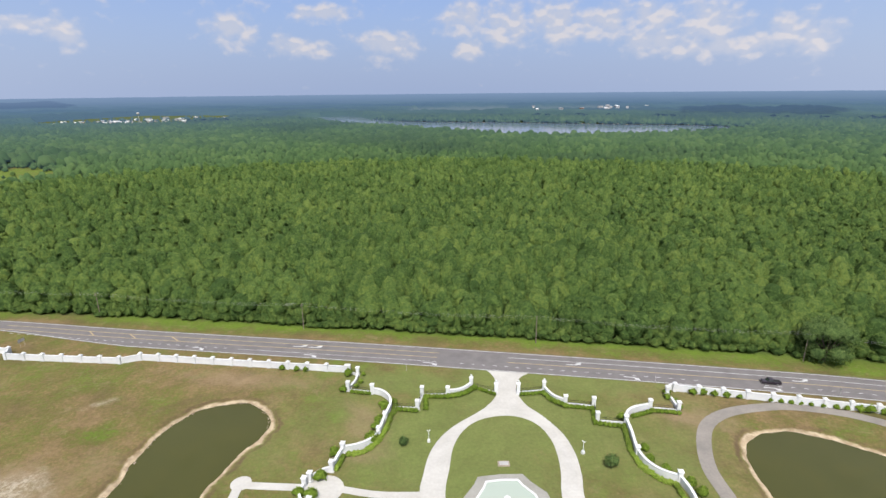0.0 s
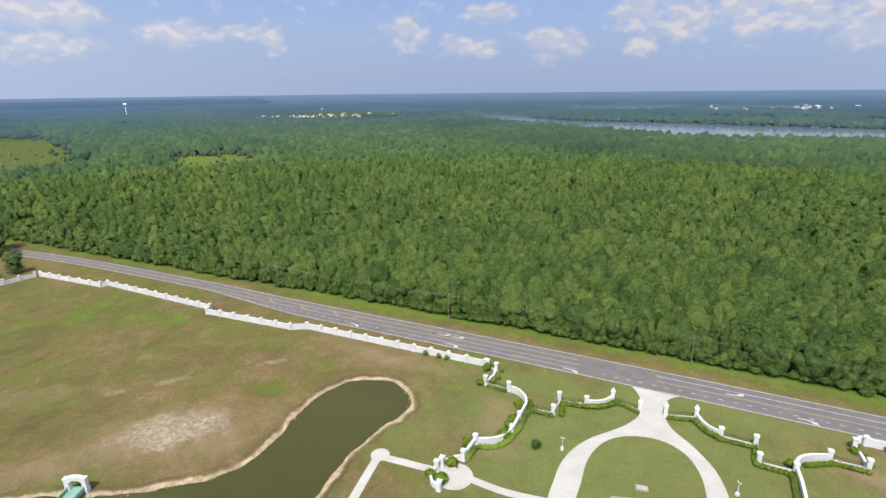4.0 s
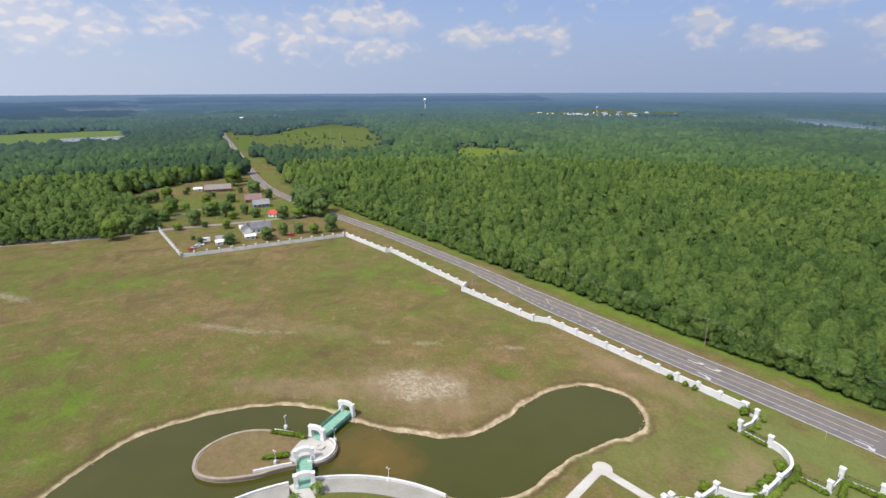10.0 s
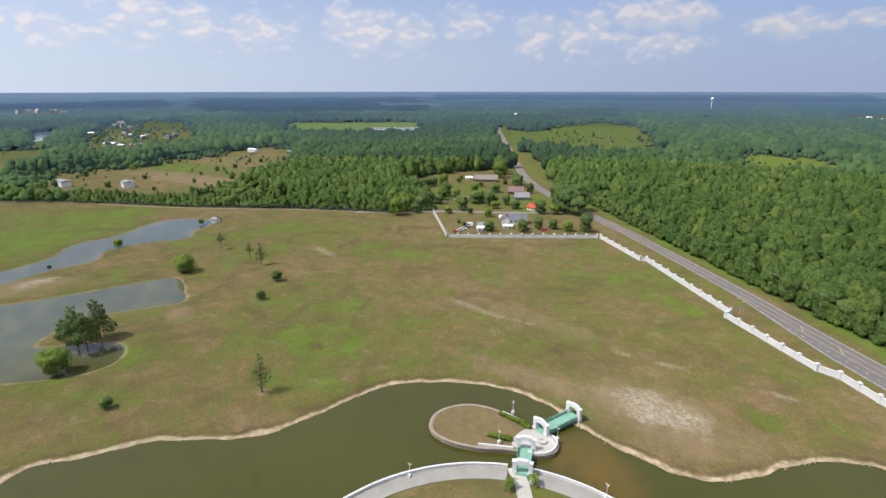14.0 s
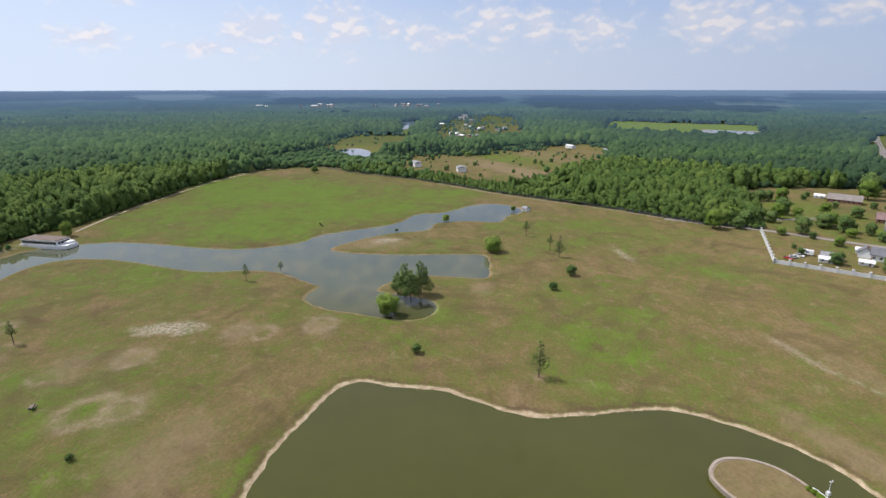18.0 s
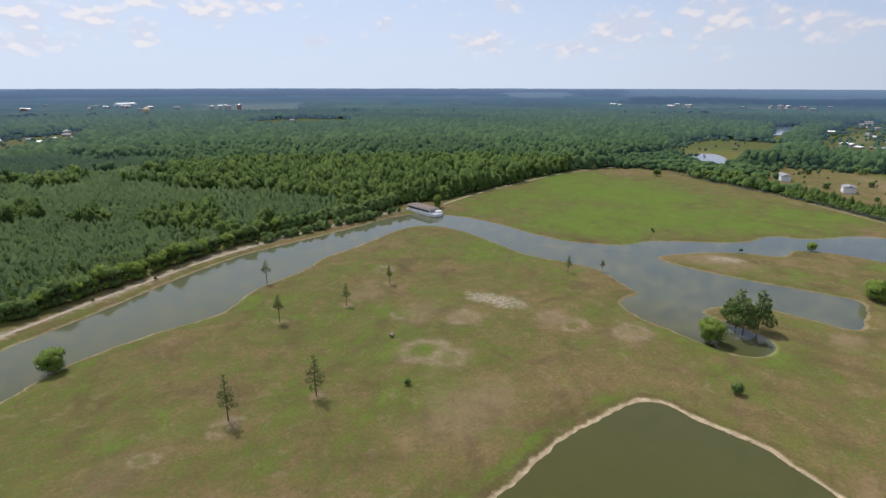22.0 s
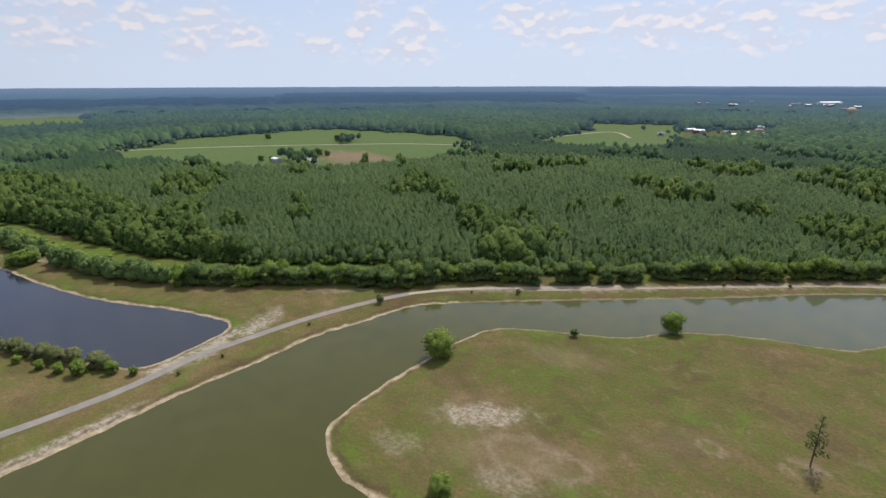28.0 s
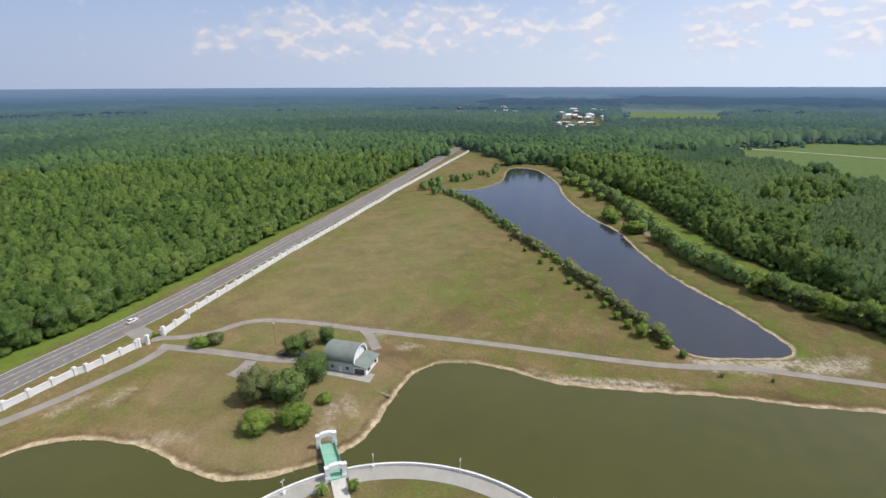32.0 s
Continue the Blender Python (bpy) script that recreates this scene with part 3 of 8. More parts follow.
MOAT_RIM = smooth(NORTH_SHORE + PENINSULA_SHORE + RIVER_SHORE + SOUTH_SHORE + INNER_SHORE, 4, True)
EAST_LAKE = smooth([(461, -30), (447, -56), (484, -92), (560, -116), (554, -142), (480, -143), (417, -132), (350, -128), (306, -133), (271, -129), (234, -127), (208, -129),
                    (187, -133), (172, -134), (156, -134), (149, -129), (149, -115), (151, -100), (158, -94.5), (175, -92), (196, -88), (223, -85), (256, -80), (287, -72),
                    (332, -64), (382, -57), (412, -48)], 4, True)
FIELD_POND = smooth([(-632, -256), (-673, -246), (-742, -288), (-720, -318), (-690, -300)], 4, True)
NORTH_LAKE = smooth([(-330, 1750), (-285, 1960), (-180, 1960), (-110, 1800), (-15, 1640), (147, 1540), (299, 1490), (495, 1370), (736, 1250), (780, 1100), (565, 950), (380, 915),
                     (190, 955), (100, 1080), (-10, 1210), (-145, 1390)], 4, True)
GLADE_POND = smooth([(-1100, -350), (-1336, -404), (-1375, -372), (-1180, -325)], 4, True)
MARSH_POND = smooth([(-1150, 285), (-1128, 390), (-1185, 408), (-1222, 300)], 4, True)
WATERS = [MOAT_RIM, EAST_LAKE, FIELD_POND, NORTH_LAKE, GLADE_POND, MARSH_POND]

# open land of the estate with the road's corridor and the house lots
OPEN_NORTH = [(796, -78), (534, 5), (405, 47), (330, 75), (275, 94), (235, 108), (198, 120), (161, 143), (94, 160), (36, 174), (-26, 188), (-95, 204), (-156, 215), (-202, 225),
              (-261, 237), (-320, 250), (-400, 268), (-495, 308), (-722, 412), (-1112, 590), (-1180, 640), (-1190, 610), (-1112, 535), (-722, 358), (-540, 285), (-525, 215), (-505, 150), (-467, 128)]
OPEN_WEST = [(-420, 145), (-363, 130), (-366, 100), (-404, 41), (-441, -40), (-484, -110), (-522, -210), (-550, -262), (-547, -322), (-446, -331), (-344, -320), (-273, -309), (-240, -318),
             (-185, -314), (-107, -308), (-3, -265), (49, -237), (100, -226), (152, -208), (188, -189), (219, -182), (255, -176), (310, -180), (386, -188), (480, -175), (565, -165), (588, -122), (634, -116), (739, -88)]
OPEN = np.array(OPEN_NORTH + OPEN_WEST, float)
NORTH_CLEARINGS = {
    "meadow": [(-1000, 560), (-1214, 920), (-1025, 897), (-520, 515), (-540, 435), (-680, 405), (-800, 415), (-1110, 590)],
    "glade": [(-475, 540), (-537, 669), (-449, 702), (-350, 615), (-345, 460), (-400, 470)],
    "west_field": [(-655, -204), (-697, -132), (-788, -51), (-879, 19), (-850, 75), (-727, 72), (-600, 50), (-525, 8), (-487, -40), (-470, -52), (-500, -105), (-535, -175)],
    "pond_field": [(-720, -350), (-800, -375), (-950, -395), (-960, -260), (-850, -224), (-700, -228), (-600, -222), (-610, -260)],
}
SOUTH_CLEARINGS = {
    "south_field": [(690, -430), (762, -639), (686, -891), (503, -890), (337, -844), (215, -600), (311, -445), (408, -400), (560, -395)],
    "far_field": [(195, -735), (235, -830), (170, -1090), (235, -1232), (7, -1279), (0, -830), (55, -700)],
    "south_suburb": [(30, -790), (-130, -950), (-167, -1252), (50, -1080)],
    "west_strip": [(-1010, 70), (-1251, 91), (-1494, 116), (-1393, 465), (-1143, 400), (-950, 320), (-965, 250)],
    "town": [(-1080, 1580), (-1200, 1900), (-1050, 2300), (-640, 2200), (-560, 1780), (-590, 1500), (-800, 1480)],
    "pond_glade": [(-930, -295), (-1336, -425), (-1400, -355), (-1000, -270)],
    "east_town": [(930, -255), (1000, -395), (1189, -480), (1466, -585), (1520, -460), (1137, -300)],
    "suburb": [(-770, -205), (-800, -140), (-880, -60), (-960, -60), (-1100, -60), (-1600, -120), (-1780, -290), (-1500, -310), (-1060, -262)],
    "southwest_fields": [(-440, -1190), (-470, -1050), (-600, -1000), (-780, -1200), (-700, -1370), (-520, -1340)],
    "east_strip": [(1180, -480), (1120, -700), (1334, -850), (1534, -953), (1662, -700)],
}
CLEARINGS = {k: np.array(v, float) for k, v in (*NORTH_CLEARINGS.items(), *SOUTH_CLEARINGS.items())}


def wooded(x, y):
    """Metres into the woods; negative on open land."""
    p = np.stack([x, y], 1)
    d = signed(p, OPEN)
    for c in CLEARINGS.values():
        d = np.minimum(d, signed(p, c))
    d = d + 20 * wobble(x, y, 42, 3.0) * np.clip((np.hypot(x, y) - 470) / 150, 0, 1)
    for w in (NORTH_LAKE,):
        d = np.minimum(d, signed(p, w) - 4)
    return d


# ---------------------------------------------------------------- ground and water
def spots(x, y, rows, soft=0.75):
    """Soft ragged patches: rows of x, y, half-length, half-width, turn, strength."""
    out = np.zeros(len(x))
    for cx, cy, rx, ry, turn, s in rows:
        c, q = math.cos(radians(turn)), math.sin(radians(turn))
        u, w = ((x - cx) * c + (y - cy) * q) / rx, (-(x - cx) * q + (y - cy) * c) / ry
        r = np.hypot(u, w) + 0.30 * wobble(x, y, min(rx, ry) * 0.7, cx) + 0.12 * wobble(x, y, 1.7, cy)
        out = np.maximum(out, s * np.clip((0.825 + soft / 2 - r) / soft, 0, 1))
    return out


PALE_NORTH_EAST = [(118, 70, 5, 14, 15, 0.45), (147, 48, 10, 2, 40, 0.35), (121, 22, 6, 2, 20, 0.6), (131, 17, 7, 2.5, 20, 0.55), (172, 12, 10, 3, -30, 0.6), (137, 98, 8, 3, -30, 0.6), (141, 86, 7, 3, -20, 0.6), (129, 22, 5, 2, 0, 0.6)]
PALE_SOUTH_EAST = [(144, -99, 8, 4, 70, 1), (144, -113, 10, 5, 70, 1), (142, -129, 9, 4, 70, 1), (139, -136, 7, 3, 70, 1), (1230, -410, 150, 40, -25, 0.6), (42, -118, 14, 6, 20, 1), (28, -96, 9, 5, 0, 0.5), (58, -98, 8, 5, 0, 0.35), (165, 0, 5, 2.5, -70, 0.7), (147, -112, 7, 20, 5, 1), (140, -140, 5, 16, 15, 0.8)]
PALE_SOUTH_EAST_FAR = [(311, -146, 22, 4, 8, 0.9), (130, -178, 14, 2, 28, 0.7), (65, -210, 30, 3.2, 28, 0.9), (19, -231, 30, 3.4, 28, 1), (141, -135, 4, 10, 20, 0.7)]
PALE_NORTH_WEST = [(-850, 1790, 240, 170, 0, 0.75), (-99, 103, 15, 9, 25, 0.85), (-288, 37, 14, 3, 20, 0.5), (-185, 84, 16, 2.5, 25, 0.45)]
PALE_SOUTH_WEST = [(-1150, -205, 120, 30, 0, 0.5), (-154, -141, 15, 6.5, -70, 0.95), (-286, -98, 10, 6, -60, 0.8), (-40, -260, 40, 3.6, 27, 1), (-100, -285, 38, 3.6, 14, 1), (-150, -294, 36, 3.4, 8, 1), (-195, -299, 34, 3.2, 5, 0.9)]
PALE_RUTS = [(-123, 121, 18, 0.6, 38, 0.55), (-100, 136, 18, 0.6, 38, 0.6), (-170, 92, 18, 0.9, 40, 0.45), (146, -101, 9, 2.6, -78, 1.9), (142, -118, 13, 3.0, -76, 1.9), (139, -134, 8, 2.4, -78, 1.6)]
PALE = PALE_RUTS + PALE_NORTH_EAST + PALE_SOUTH_EAST + PALE_SOUTH_EAST_FAR + PALE_NORTH_WEST + PALE_SOUTH_WEST
BARE_NORTH_EAST = [(250, 20, 120, 55, -17, 0.28), (133, 32, 42, 24, 20, 0.45), (150, 12, 16, 10, 60, 0.5), (125, 10, 22, 6, -20, 0.6), (112, 40, 8, 30, 0, 0.5), (120, 60, 10, 20, 0, 0.5), (128, 26, 8, 10, 0, 0.6), (78, 120, 10, 5, -20, 0.7),
                   (145, 65, 20, 16, 0, 0.35)]
BARE_SOUTH_EAST = [(28, -104, 24, 10, 15, 0.5), (45, -116, 18, 12, 0, 0.3), (28, -159, 14, 8, 0, 0.45), (76, -122, 5, 12, 0, 0.4), (385, -555, 75, 45, -25, 1)]
BARE_NORTH_WEST = [(-98, 102, 26, 14, 20, 0.7), (-12, 124, 6, 14, 20, 0.5), (-12, 112, 6, 3, 0, 0.5), (-50, 152, 26, 5, -12, 0.5), (-125, 80, 30, 6, 35, 0.6), (-162, 104, 34, 6, 25, 0.35)]
BARE_SOUTH_WEST = [(-91, -92, 20, 13, 0, 0.5), (-121, -153, 14, 8, 30, 0.5), (-117, -185, 14, 8, 30, 0.5), (-158, -113, 10, 6, 0, 0.7), (-169, -85, 9, 6, 20, 0.7), (-132, -138, 10, 8, 0, 0.6), (-105, -116, 12, 7, 20, 0.4), (-8, -127, 16, 8, 20, 0.25),
                   (-222, -31, 10, 6, 0, 0.6), (-280, -100, 22, 12, -60, 0.6), (-575, -45, 120, 26, 38, 0.75), (-690, 0, 120, 40, 35, 0.35), (-880, -190, 60, 30, 0, 0.4)]
BARE = BARE_NORTH_EAST + BARE_SOUTH_EAST + BARE_NORTH_WEST + BARE_SOUTH_WEST
NEEDLES = [(x, y, 2.6, 2.2, 0, 0.95) for x, y in ((-149, -2), (-61, -126), (-37, -131), (-103, -178), (-131, -186), (-75, -181))]
# green ground between the tree row and the woods
GREEN_STRIP = [(x, y - 4, 24, 14, a, 1.3) for x, y, a in ((400, -174, 2), (360, -171, 5), (320, -166, 8), (285, -163, 5), (245, -161, -5), (212, -166, -18), (180, -179, 25), (150, -192, 25), (118, -205, 25), (92, -222, 28), (60, -238, 27), (28, -252, 27), (-8, -272, 27), (-45, -288, 25), (-85, -305, 20))]
LUSH_NORTH_EAST = [(61, 6, 36, 36, 0, 0.35), (20, 112, 40, 30, -10, 0.35), (55, 146, 26, 6, -13, 0.4), (22, 130, 60, 34, -10, 0.2), (230, 108, 150, 8, -17, 0.6), (60, 172, 60, 7, -13, 0.5)]
LUSH_SOUTH_EAST = [(0, -145, 95, 50, 20, 0.3), (330, -168, 110, 7, 3, 1.2), (215, -165, 40, 7, 20, 1.2), (140, -196, 40, 8, 27, 1), (15, -99, 5, 4, 0, 1), (76, -92, 3, 10, 10, 0.5), (120, -196, 70, 8, 27, 0.75), (20, -246, 70, 8, 27, 0.75),
                   (240, -163, 60, 6, 0, 0.7)]
LUSH_NORTH_WEST = [(-55, 29, 36, 36, 0, 0.35), (-395, 190, 95, 55, 30, 0.8), (-60, 196, 70, 6, -13, 0.65), (-190, 170, 60, 22, -13, 0.45), (-120, 160, 40, 14, -13, 0.3), (-200, 223, 80, 6, -11, 0.55), (-5, 146, 16, 8, -10, 0.4), (-180, 200, 80, 6, -13, 0.35),
                   (-160, 40, 90, 60, 30, 0.12), (-20, 130, 4, 4, 0, 1), (-86, 127, 8, 5, 0, 0.7), (-156, 167, 16, 7, -12, 0.55), (-280, 70, 30, 16, 40, 0.4), (-228, 29, 30, 10, 60, 0.3), (-330, 20, 50, 40, 40, 0.5), (-190, 20, 50, 30, 30, 0.45)]
LUSH_NORTH_WEST_FAR = [(-217, 21, 22, 8, 40, 0.4), (-1000, 620, 260, 200, 30, 0.25)]
LUSH_SOUTH_WEST = [(-660, -50, 120, 40, 30, 0.9), (-1150, -200, 250, 60, 0, 0.5), (-230, -60, 60, 50, 0, 0.25), (-120, -160, 50, 40, 0, 0.15), (-390, -225, 140, 95, 60, 1.3), (-310, -270, 60, 40, 0, 1.1), (-300, -190, 50, 60, 0, 1.1), (-420, -120, 60, 60, 40, 0.9),
                   (-150, -215, 60, 28, -15, 0.3), (-200, -200, 30, 40, 0, 0.5), (-90, -40, 50, 20, 10, 0.4), (-330, -20, 40, 25, 40, 0.5), (-213, -20, 10, 6, 0, 0.5), (-82, -69, 20, 3, 0, 0.6), (-35, -163, 8, 5, 0, 0.8), (-80, -300, 60, 8, 25, 0.7)]
LUSH_LODGE = [(150, 45, 26, 18, 20, 0.55), (172, 30, 14, 10, 0, 0.6), (135, 60, 20, 14, 10, 0.35), (176, 4, 8, 18, 20, 0.6)]
LUSH_MOWN = [(-70, -145, 110, 62, 0, 0.42), (-153, 166, 14, 6, 12, 1.3), (-190, 163, 16, 6, 10, 0.7), (-84, 127, 5, 3, 0, 1.2), (-130, 150, 20, 8, 30, 0.4)]
LUSH = LUSH_LODGE + LUSH_MOWN + LUSH_NORTH_EAST + LUSH_SOUTH_EAST + LUSH_NORTH_WEST + LUSH_NORTH_WEST_FAR + LUSH_SOUTH_WEST
FAR_EDGE = smooth([(-1400, 700), (-1112, 562), (-722, 386), (-495, 284), (-400, 252), (-326, 238), (-253, 227), (-194, 215), (-149, 205), (-115, 196.5), (-67, 185.5), (-24, 176), (19, 166), (97, 147),
                   (148, 133), (186, 116), (218, 103), (257, 89), (308, 72), (382, 47), (508, 6), (767, -76), (1100, -190), (1500, -330)], 8)
RINGS = [(-132, -137, 6), (-158, -115, 5), (-159, -104, 5), (-170, -86, 7), (-103, -127, 8), (-141, -204, 5), (-115, -155, 4), (-106, -117, 6), (28, -107, 8), (-16, -129, 3), (-35, -129, 3.5), (17, -106, 6)]


def ground():
    n = 640
    radii = np.r_[0.0, 25, 45, 62 * 1.0125 ** np.arange(0, 196), 62 * 1.0125 ** 196 * 1.03 ** np.arange(1, 68)]
    radii[-1] = 4950
    a = np.linspace(0, 2 * np.pi, n, endpoint=False)
    x, y = (radii[1:, None] * np.cos(a)).ravel(), (radii[1:, None] * np.sin(a)).ravel()
    x, y = np.r_[0, x], np.r_[0, y]
    p = np.stack([x, y], 1)
    r = np.hypot(x, y)
    shore = np.full(len(x), 60.0)
    for w in WATERS:
        lo, hi = w.min(0) - 20, w.max(0) + 20
        near = ((p > lo) & (p < hi)).all(1)
        shore[near] = np.minimum(shore[near], signed(p[near], w))
    shore += 0.5 * wobble(x, y, 5, 1.0) * (np.abs(shore) < 6)
    z = np.clip(WATER_Z * (1 - shore / 3.8), -2.6, 0)
    rows = len(radii) - 1
    i, j = np.meshgrid(np.arange(rows - 1), np.arange(n), indexing="ij")
    k = 1 + i * n
    quads = np.stack([k + j, k + n + j, k + n + (j + 1) % n, k + (j + 1) % n], -1).reshape(-1, 4)
    fan = np.array([[0, 1 + q, 1 + (q + 1) % n, 0] for q in range(n)])
    verts = np.stack([x, y, z], 1)
    f = np.concatenate([quads[:, [0, 1, 2]], quads[:, [0, 2, 3]], fan[:, :3]])
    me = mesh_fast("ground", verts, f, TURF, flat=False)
    d = np.full(len(x), 100.0)
    d[:] = wooded(x, y)
    # far clearings are darkened with distance, standing in for the haze they lack
    haze_dimming = np.clip((r - 820) / 120, 0, 0.5) + np.clip((r - 1300) / 200, 0, 0.42)
    for key in ("south_field", "far_field", "west_strip", "east_strip"):
        haze_dimming = np.where(signed(p, CLEARINGS[key]) < 0, 0, haze_dimming)
    attribute(me, "woods", np.maximum(np.clip(d / 5 + 0.4, 0, 1), haze_dimming))
    # the river's banks are grassier than the moat's
    attribute(me, "bank", 1 - 0.75 * np.maximum(np.clip((-168 - x) / 10, 0, 1) * np.clip((-20 - y) / 10, 0, 1), 0.8 * np.clip((-160 - y) / 15, 0, 1) * (x < 80)) - 0.55 * (x > 152) * (y < -10) * (y > -128))
    crop = np.zeros(len(x))
    for key in ("south_field", "far_field", "west_strip", "east_strip"):
        crop = np.maximum(crop, np.clip(-signed(p, CLEARINGS[key]) / 6, 0, 1))
    attribute(me, "crop", crop)
    pale, bare, lush = spots(x, y, PALE, 0.45), np.maximum(spots(x, y, BARE), spots(x, y, NEEDLES)), 0.5 + 0.6 * spots(x, y, LUSH + GREEN_STRIP)
    # old ring-shaped scars in the turf: tan rim, green middle
    for cx, cy, rr in RINGS:
        q = np.hypot(x - cx, 1.35 * (y - cy)) + 1.5 * wobble(x, y, 4, cx)
        bare = np.maximum(bare, 0.8 * np.exp(-((q - rr) / (0.36 * rr)) ** 2) * (0.75 + 0.25 * wobble(x, y, 3, cy)))
        lush += 0.4 * np.exp(-(q / (0.6 * rr)) ** 2)
        pale = np.maximum(pale, 0.36 * np.exp(-((q - rr) / (0.22 * rr)) ** 2) * (0.7 + 0.3 * wobble(x, y, 3, cy)))
    for key, s in (("meadow", 0.55), ("glade", 0.75), ("pond_field", 0.3), ("pond_glade", 0.5)):
        lush += s * np.clip(-signed(p, CLEARINGS[key]) / 8, 0, 1)
    # washed white sand on the open bank, fresh grass round the lake's end
    pale = np.maximum(pale, 1.7 * np.clip(1.25 - np.abs(shore - 2.2) / 2.6, 0, 1) * spots(x, y, [(136, -58, 34, 12, -78, 1.0)]))
    lush += 0.45 * np.exp(-((shore - 3) / 2) ** 2) * (x > 140) * (y < -95)
    # greener grass along the peninsula's shore
    lush += 0.28 * np.exp(-((shore - 4.5) / 3.0) ** 2) * (y < -55) * (y > -215) * (x > -190) * (x < 90)
    # rough green verge beyond the highway
    off = y - np.interp(x, FAR_EDGE[:, 0], FAR_EDGE[:, 1])
    lush += (0.36 + 0.5 * np.clip((off - 6) / 5, 0, 1) * np.clip((x + 60) / 60, 0, 1)) * np.clip((off - 2) / 3, 0, 1) * (off < 40) * (np.abs(x) < 1300)
    attribute(me, "bare", bare)
    attribute(me, "pale", pale)
    attribute(me, "lush", lush)
    attribute(me, "lawn", np.maximum(spots(x, y, [(22, 116, 62, 40, -12, 0.85), (-2, 146, 26, 9, -13, 0.85), (55, 140, 30, 9, -13, 0.85), (-55, 29, 38, 38, 0, 0.3), (61, 6, 38, 38, 0, 0.3), (265, 15, 120, 62, -17, 0.3), (360, -20, 90, 40, -17, 0.3)]), 0))
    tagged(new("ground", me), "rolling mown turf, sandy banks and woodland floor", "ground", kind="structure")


ground()


def water(name, rim, mat, label, z=WATER_Z):
    rim = np.asarray(rim)
    bm = bmesh.new()
    vs = [bm.verts.new((*q, z)) for q in rim]
    f = bm.faces.new(vs)
    f.normal_update()
    if f.normal.z < 0:
        f.normal_flip()
    bmesh.ops.triangulate(bm, faces=[f])
    me = bpy.data.meshes.new(name)
    bm.to_mesh(me)
    bm.free()
    me.materials.append(mat)
    tagged(new(name, me), label, "water", kind="structure")


def widened(rim, by):
    """The rim pushed out under its bank."""
    area = np.sum(rim[:, 0] * np.roll(rim[:, 1], -1) - np.roll(rim[:, 0], -1) * rim[:, 1])
    closed = np.vstack([rim[-1:], rim, rim[:1]])
    return rim - sides(closed)[1:-1] * by * np.sign(area)


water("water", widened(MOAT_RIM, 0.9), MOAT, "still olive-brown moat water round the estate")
water("water", widened(EAST_LAKE, 0.9), LAKE, "dark blue-grey lake between grassy banks")
water("water", widened(FIELD_POND, 0.9), FAR_WATER, "pale pond in a far field")
water("water", GLADE_POND, FAR_WATER, "small pale pond among far woods", -0.1)
water("water", MARSH_POND, FAR_WATER, "thin strip of open water in a far marsh", -0.1)
water("water", NORTH_LAKE, FAR_WATER, "wide grey lake beyond the woods", -0.1)


# ---------------------------------------------------------------- woods
def cards(rng, centres, outward, size, flat=0.35, spike=0.45):
    """Ragged leaf clumps: a small three-sided point, standing outwards, at each centre. Returns vertices, triangles and normals."""
    n = len(centres)
    nrm = outward + rng.normal(0, 0.35, (n, 3))
    nrm[:, 2] += flat
    nrm /= np.linalg.norm(nrm, axis=1)[:, None]
    u = np.cross(nrm, rng.normal(0, 1, (n, 3)))
    u /= np.linalg.norm(u, axis=1)[:, None]
    w = np.cross(nrm, u)
    s = size * rng.uniform(0.6, 1.4, (n, 1))
    q, out = [centres + nrm * s * spike], [nrm]
    for k in range(3):
        a = 2.094 * k + rng.uniform(-0.4, 0.4, (n, 1))
        rim = u * np.cos(a) + w * np.sin(a)
        q.append(centres + rim * s * rng.uniform(0.75, 1.15, (n, 1)) - nrm * s * 0.22)
        out.append(rim * 0.75 + nrm * 0.4)
    v = np.stack(q, 1).reshape(-1, 3)
    k = 4 * np.arange(n)[:, None]
    return v, np.concatenate([k + [0, 1, 2], k + [0, 2, 3], k + [0, 3, 1]]), np.stack(out, 1).reshape(-1, 3)


def core(rng, sx, sz, cz, rough=0.25):
    """Rough twenty-sided heart of a crown."""
    g = (1 + 5 ** 0.5) / 2
    v = np.array([(-1, g, 0), (1, g, 0), (-1, -g, 0), (1, -g, 0), (0, -1, g), (0, 1, g), (0, -1, -g), (0, 1, -g), (g, 0, -1), (g, 0, 1), (-g, 0, -1), (-g, 0, 1)], float)
    v /= np.linalg.norm(v[0])
    f = np.array([(0, 11, 5), (0, 5, 1), (0, 1, 7), (0, 7, 10), (0, 10, 11), (1, 5, 9), (5, 11, 4), (11, 10, 2), (10, 7, 6), (7, 1, 8), (3, 9, 4), (3, 4, 2), (3, 2, 6), (3, 6, 8),
                  (3, 8, 9), (4, 9, 5), (2, 4, 11), (6, 2, 10), (8, 6, 7), (9, 8, 1)])
    v = v * rng.uniform(1 - rough, 1 + rough, (12, 1)) * [sx, sx, sz]
    v[:, 2] += cz
    return v, f


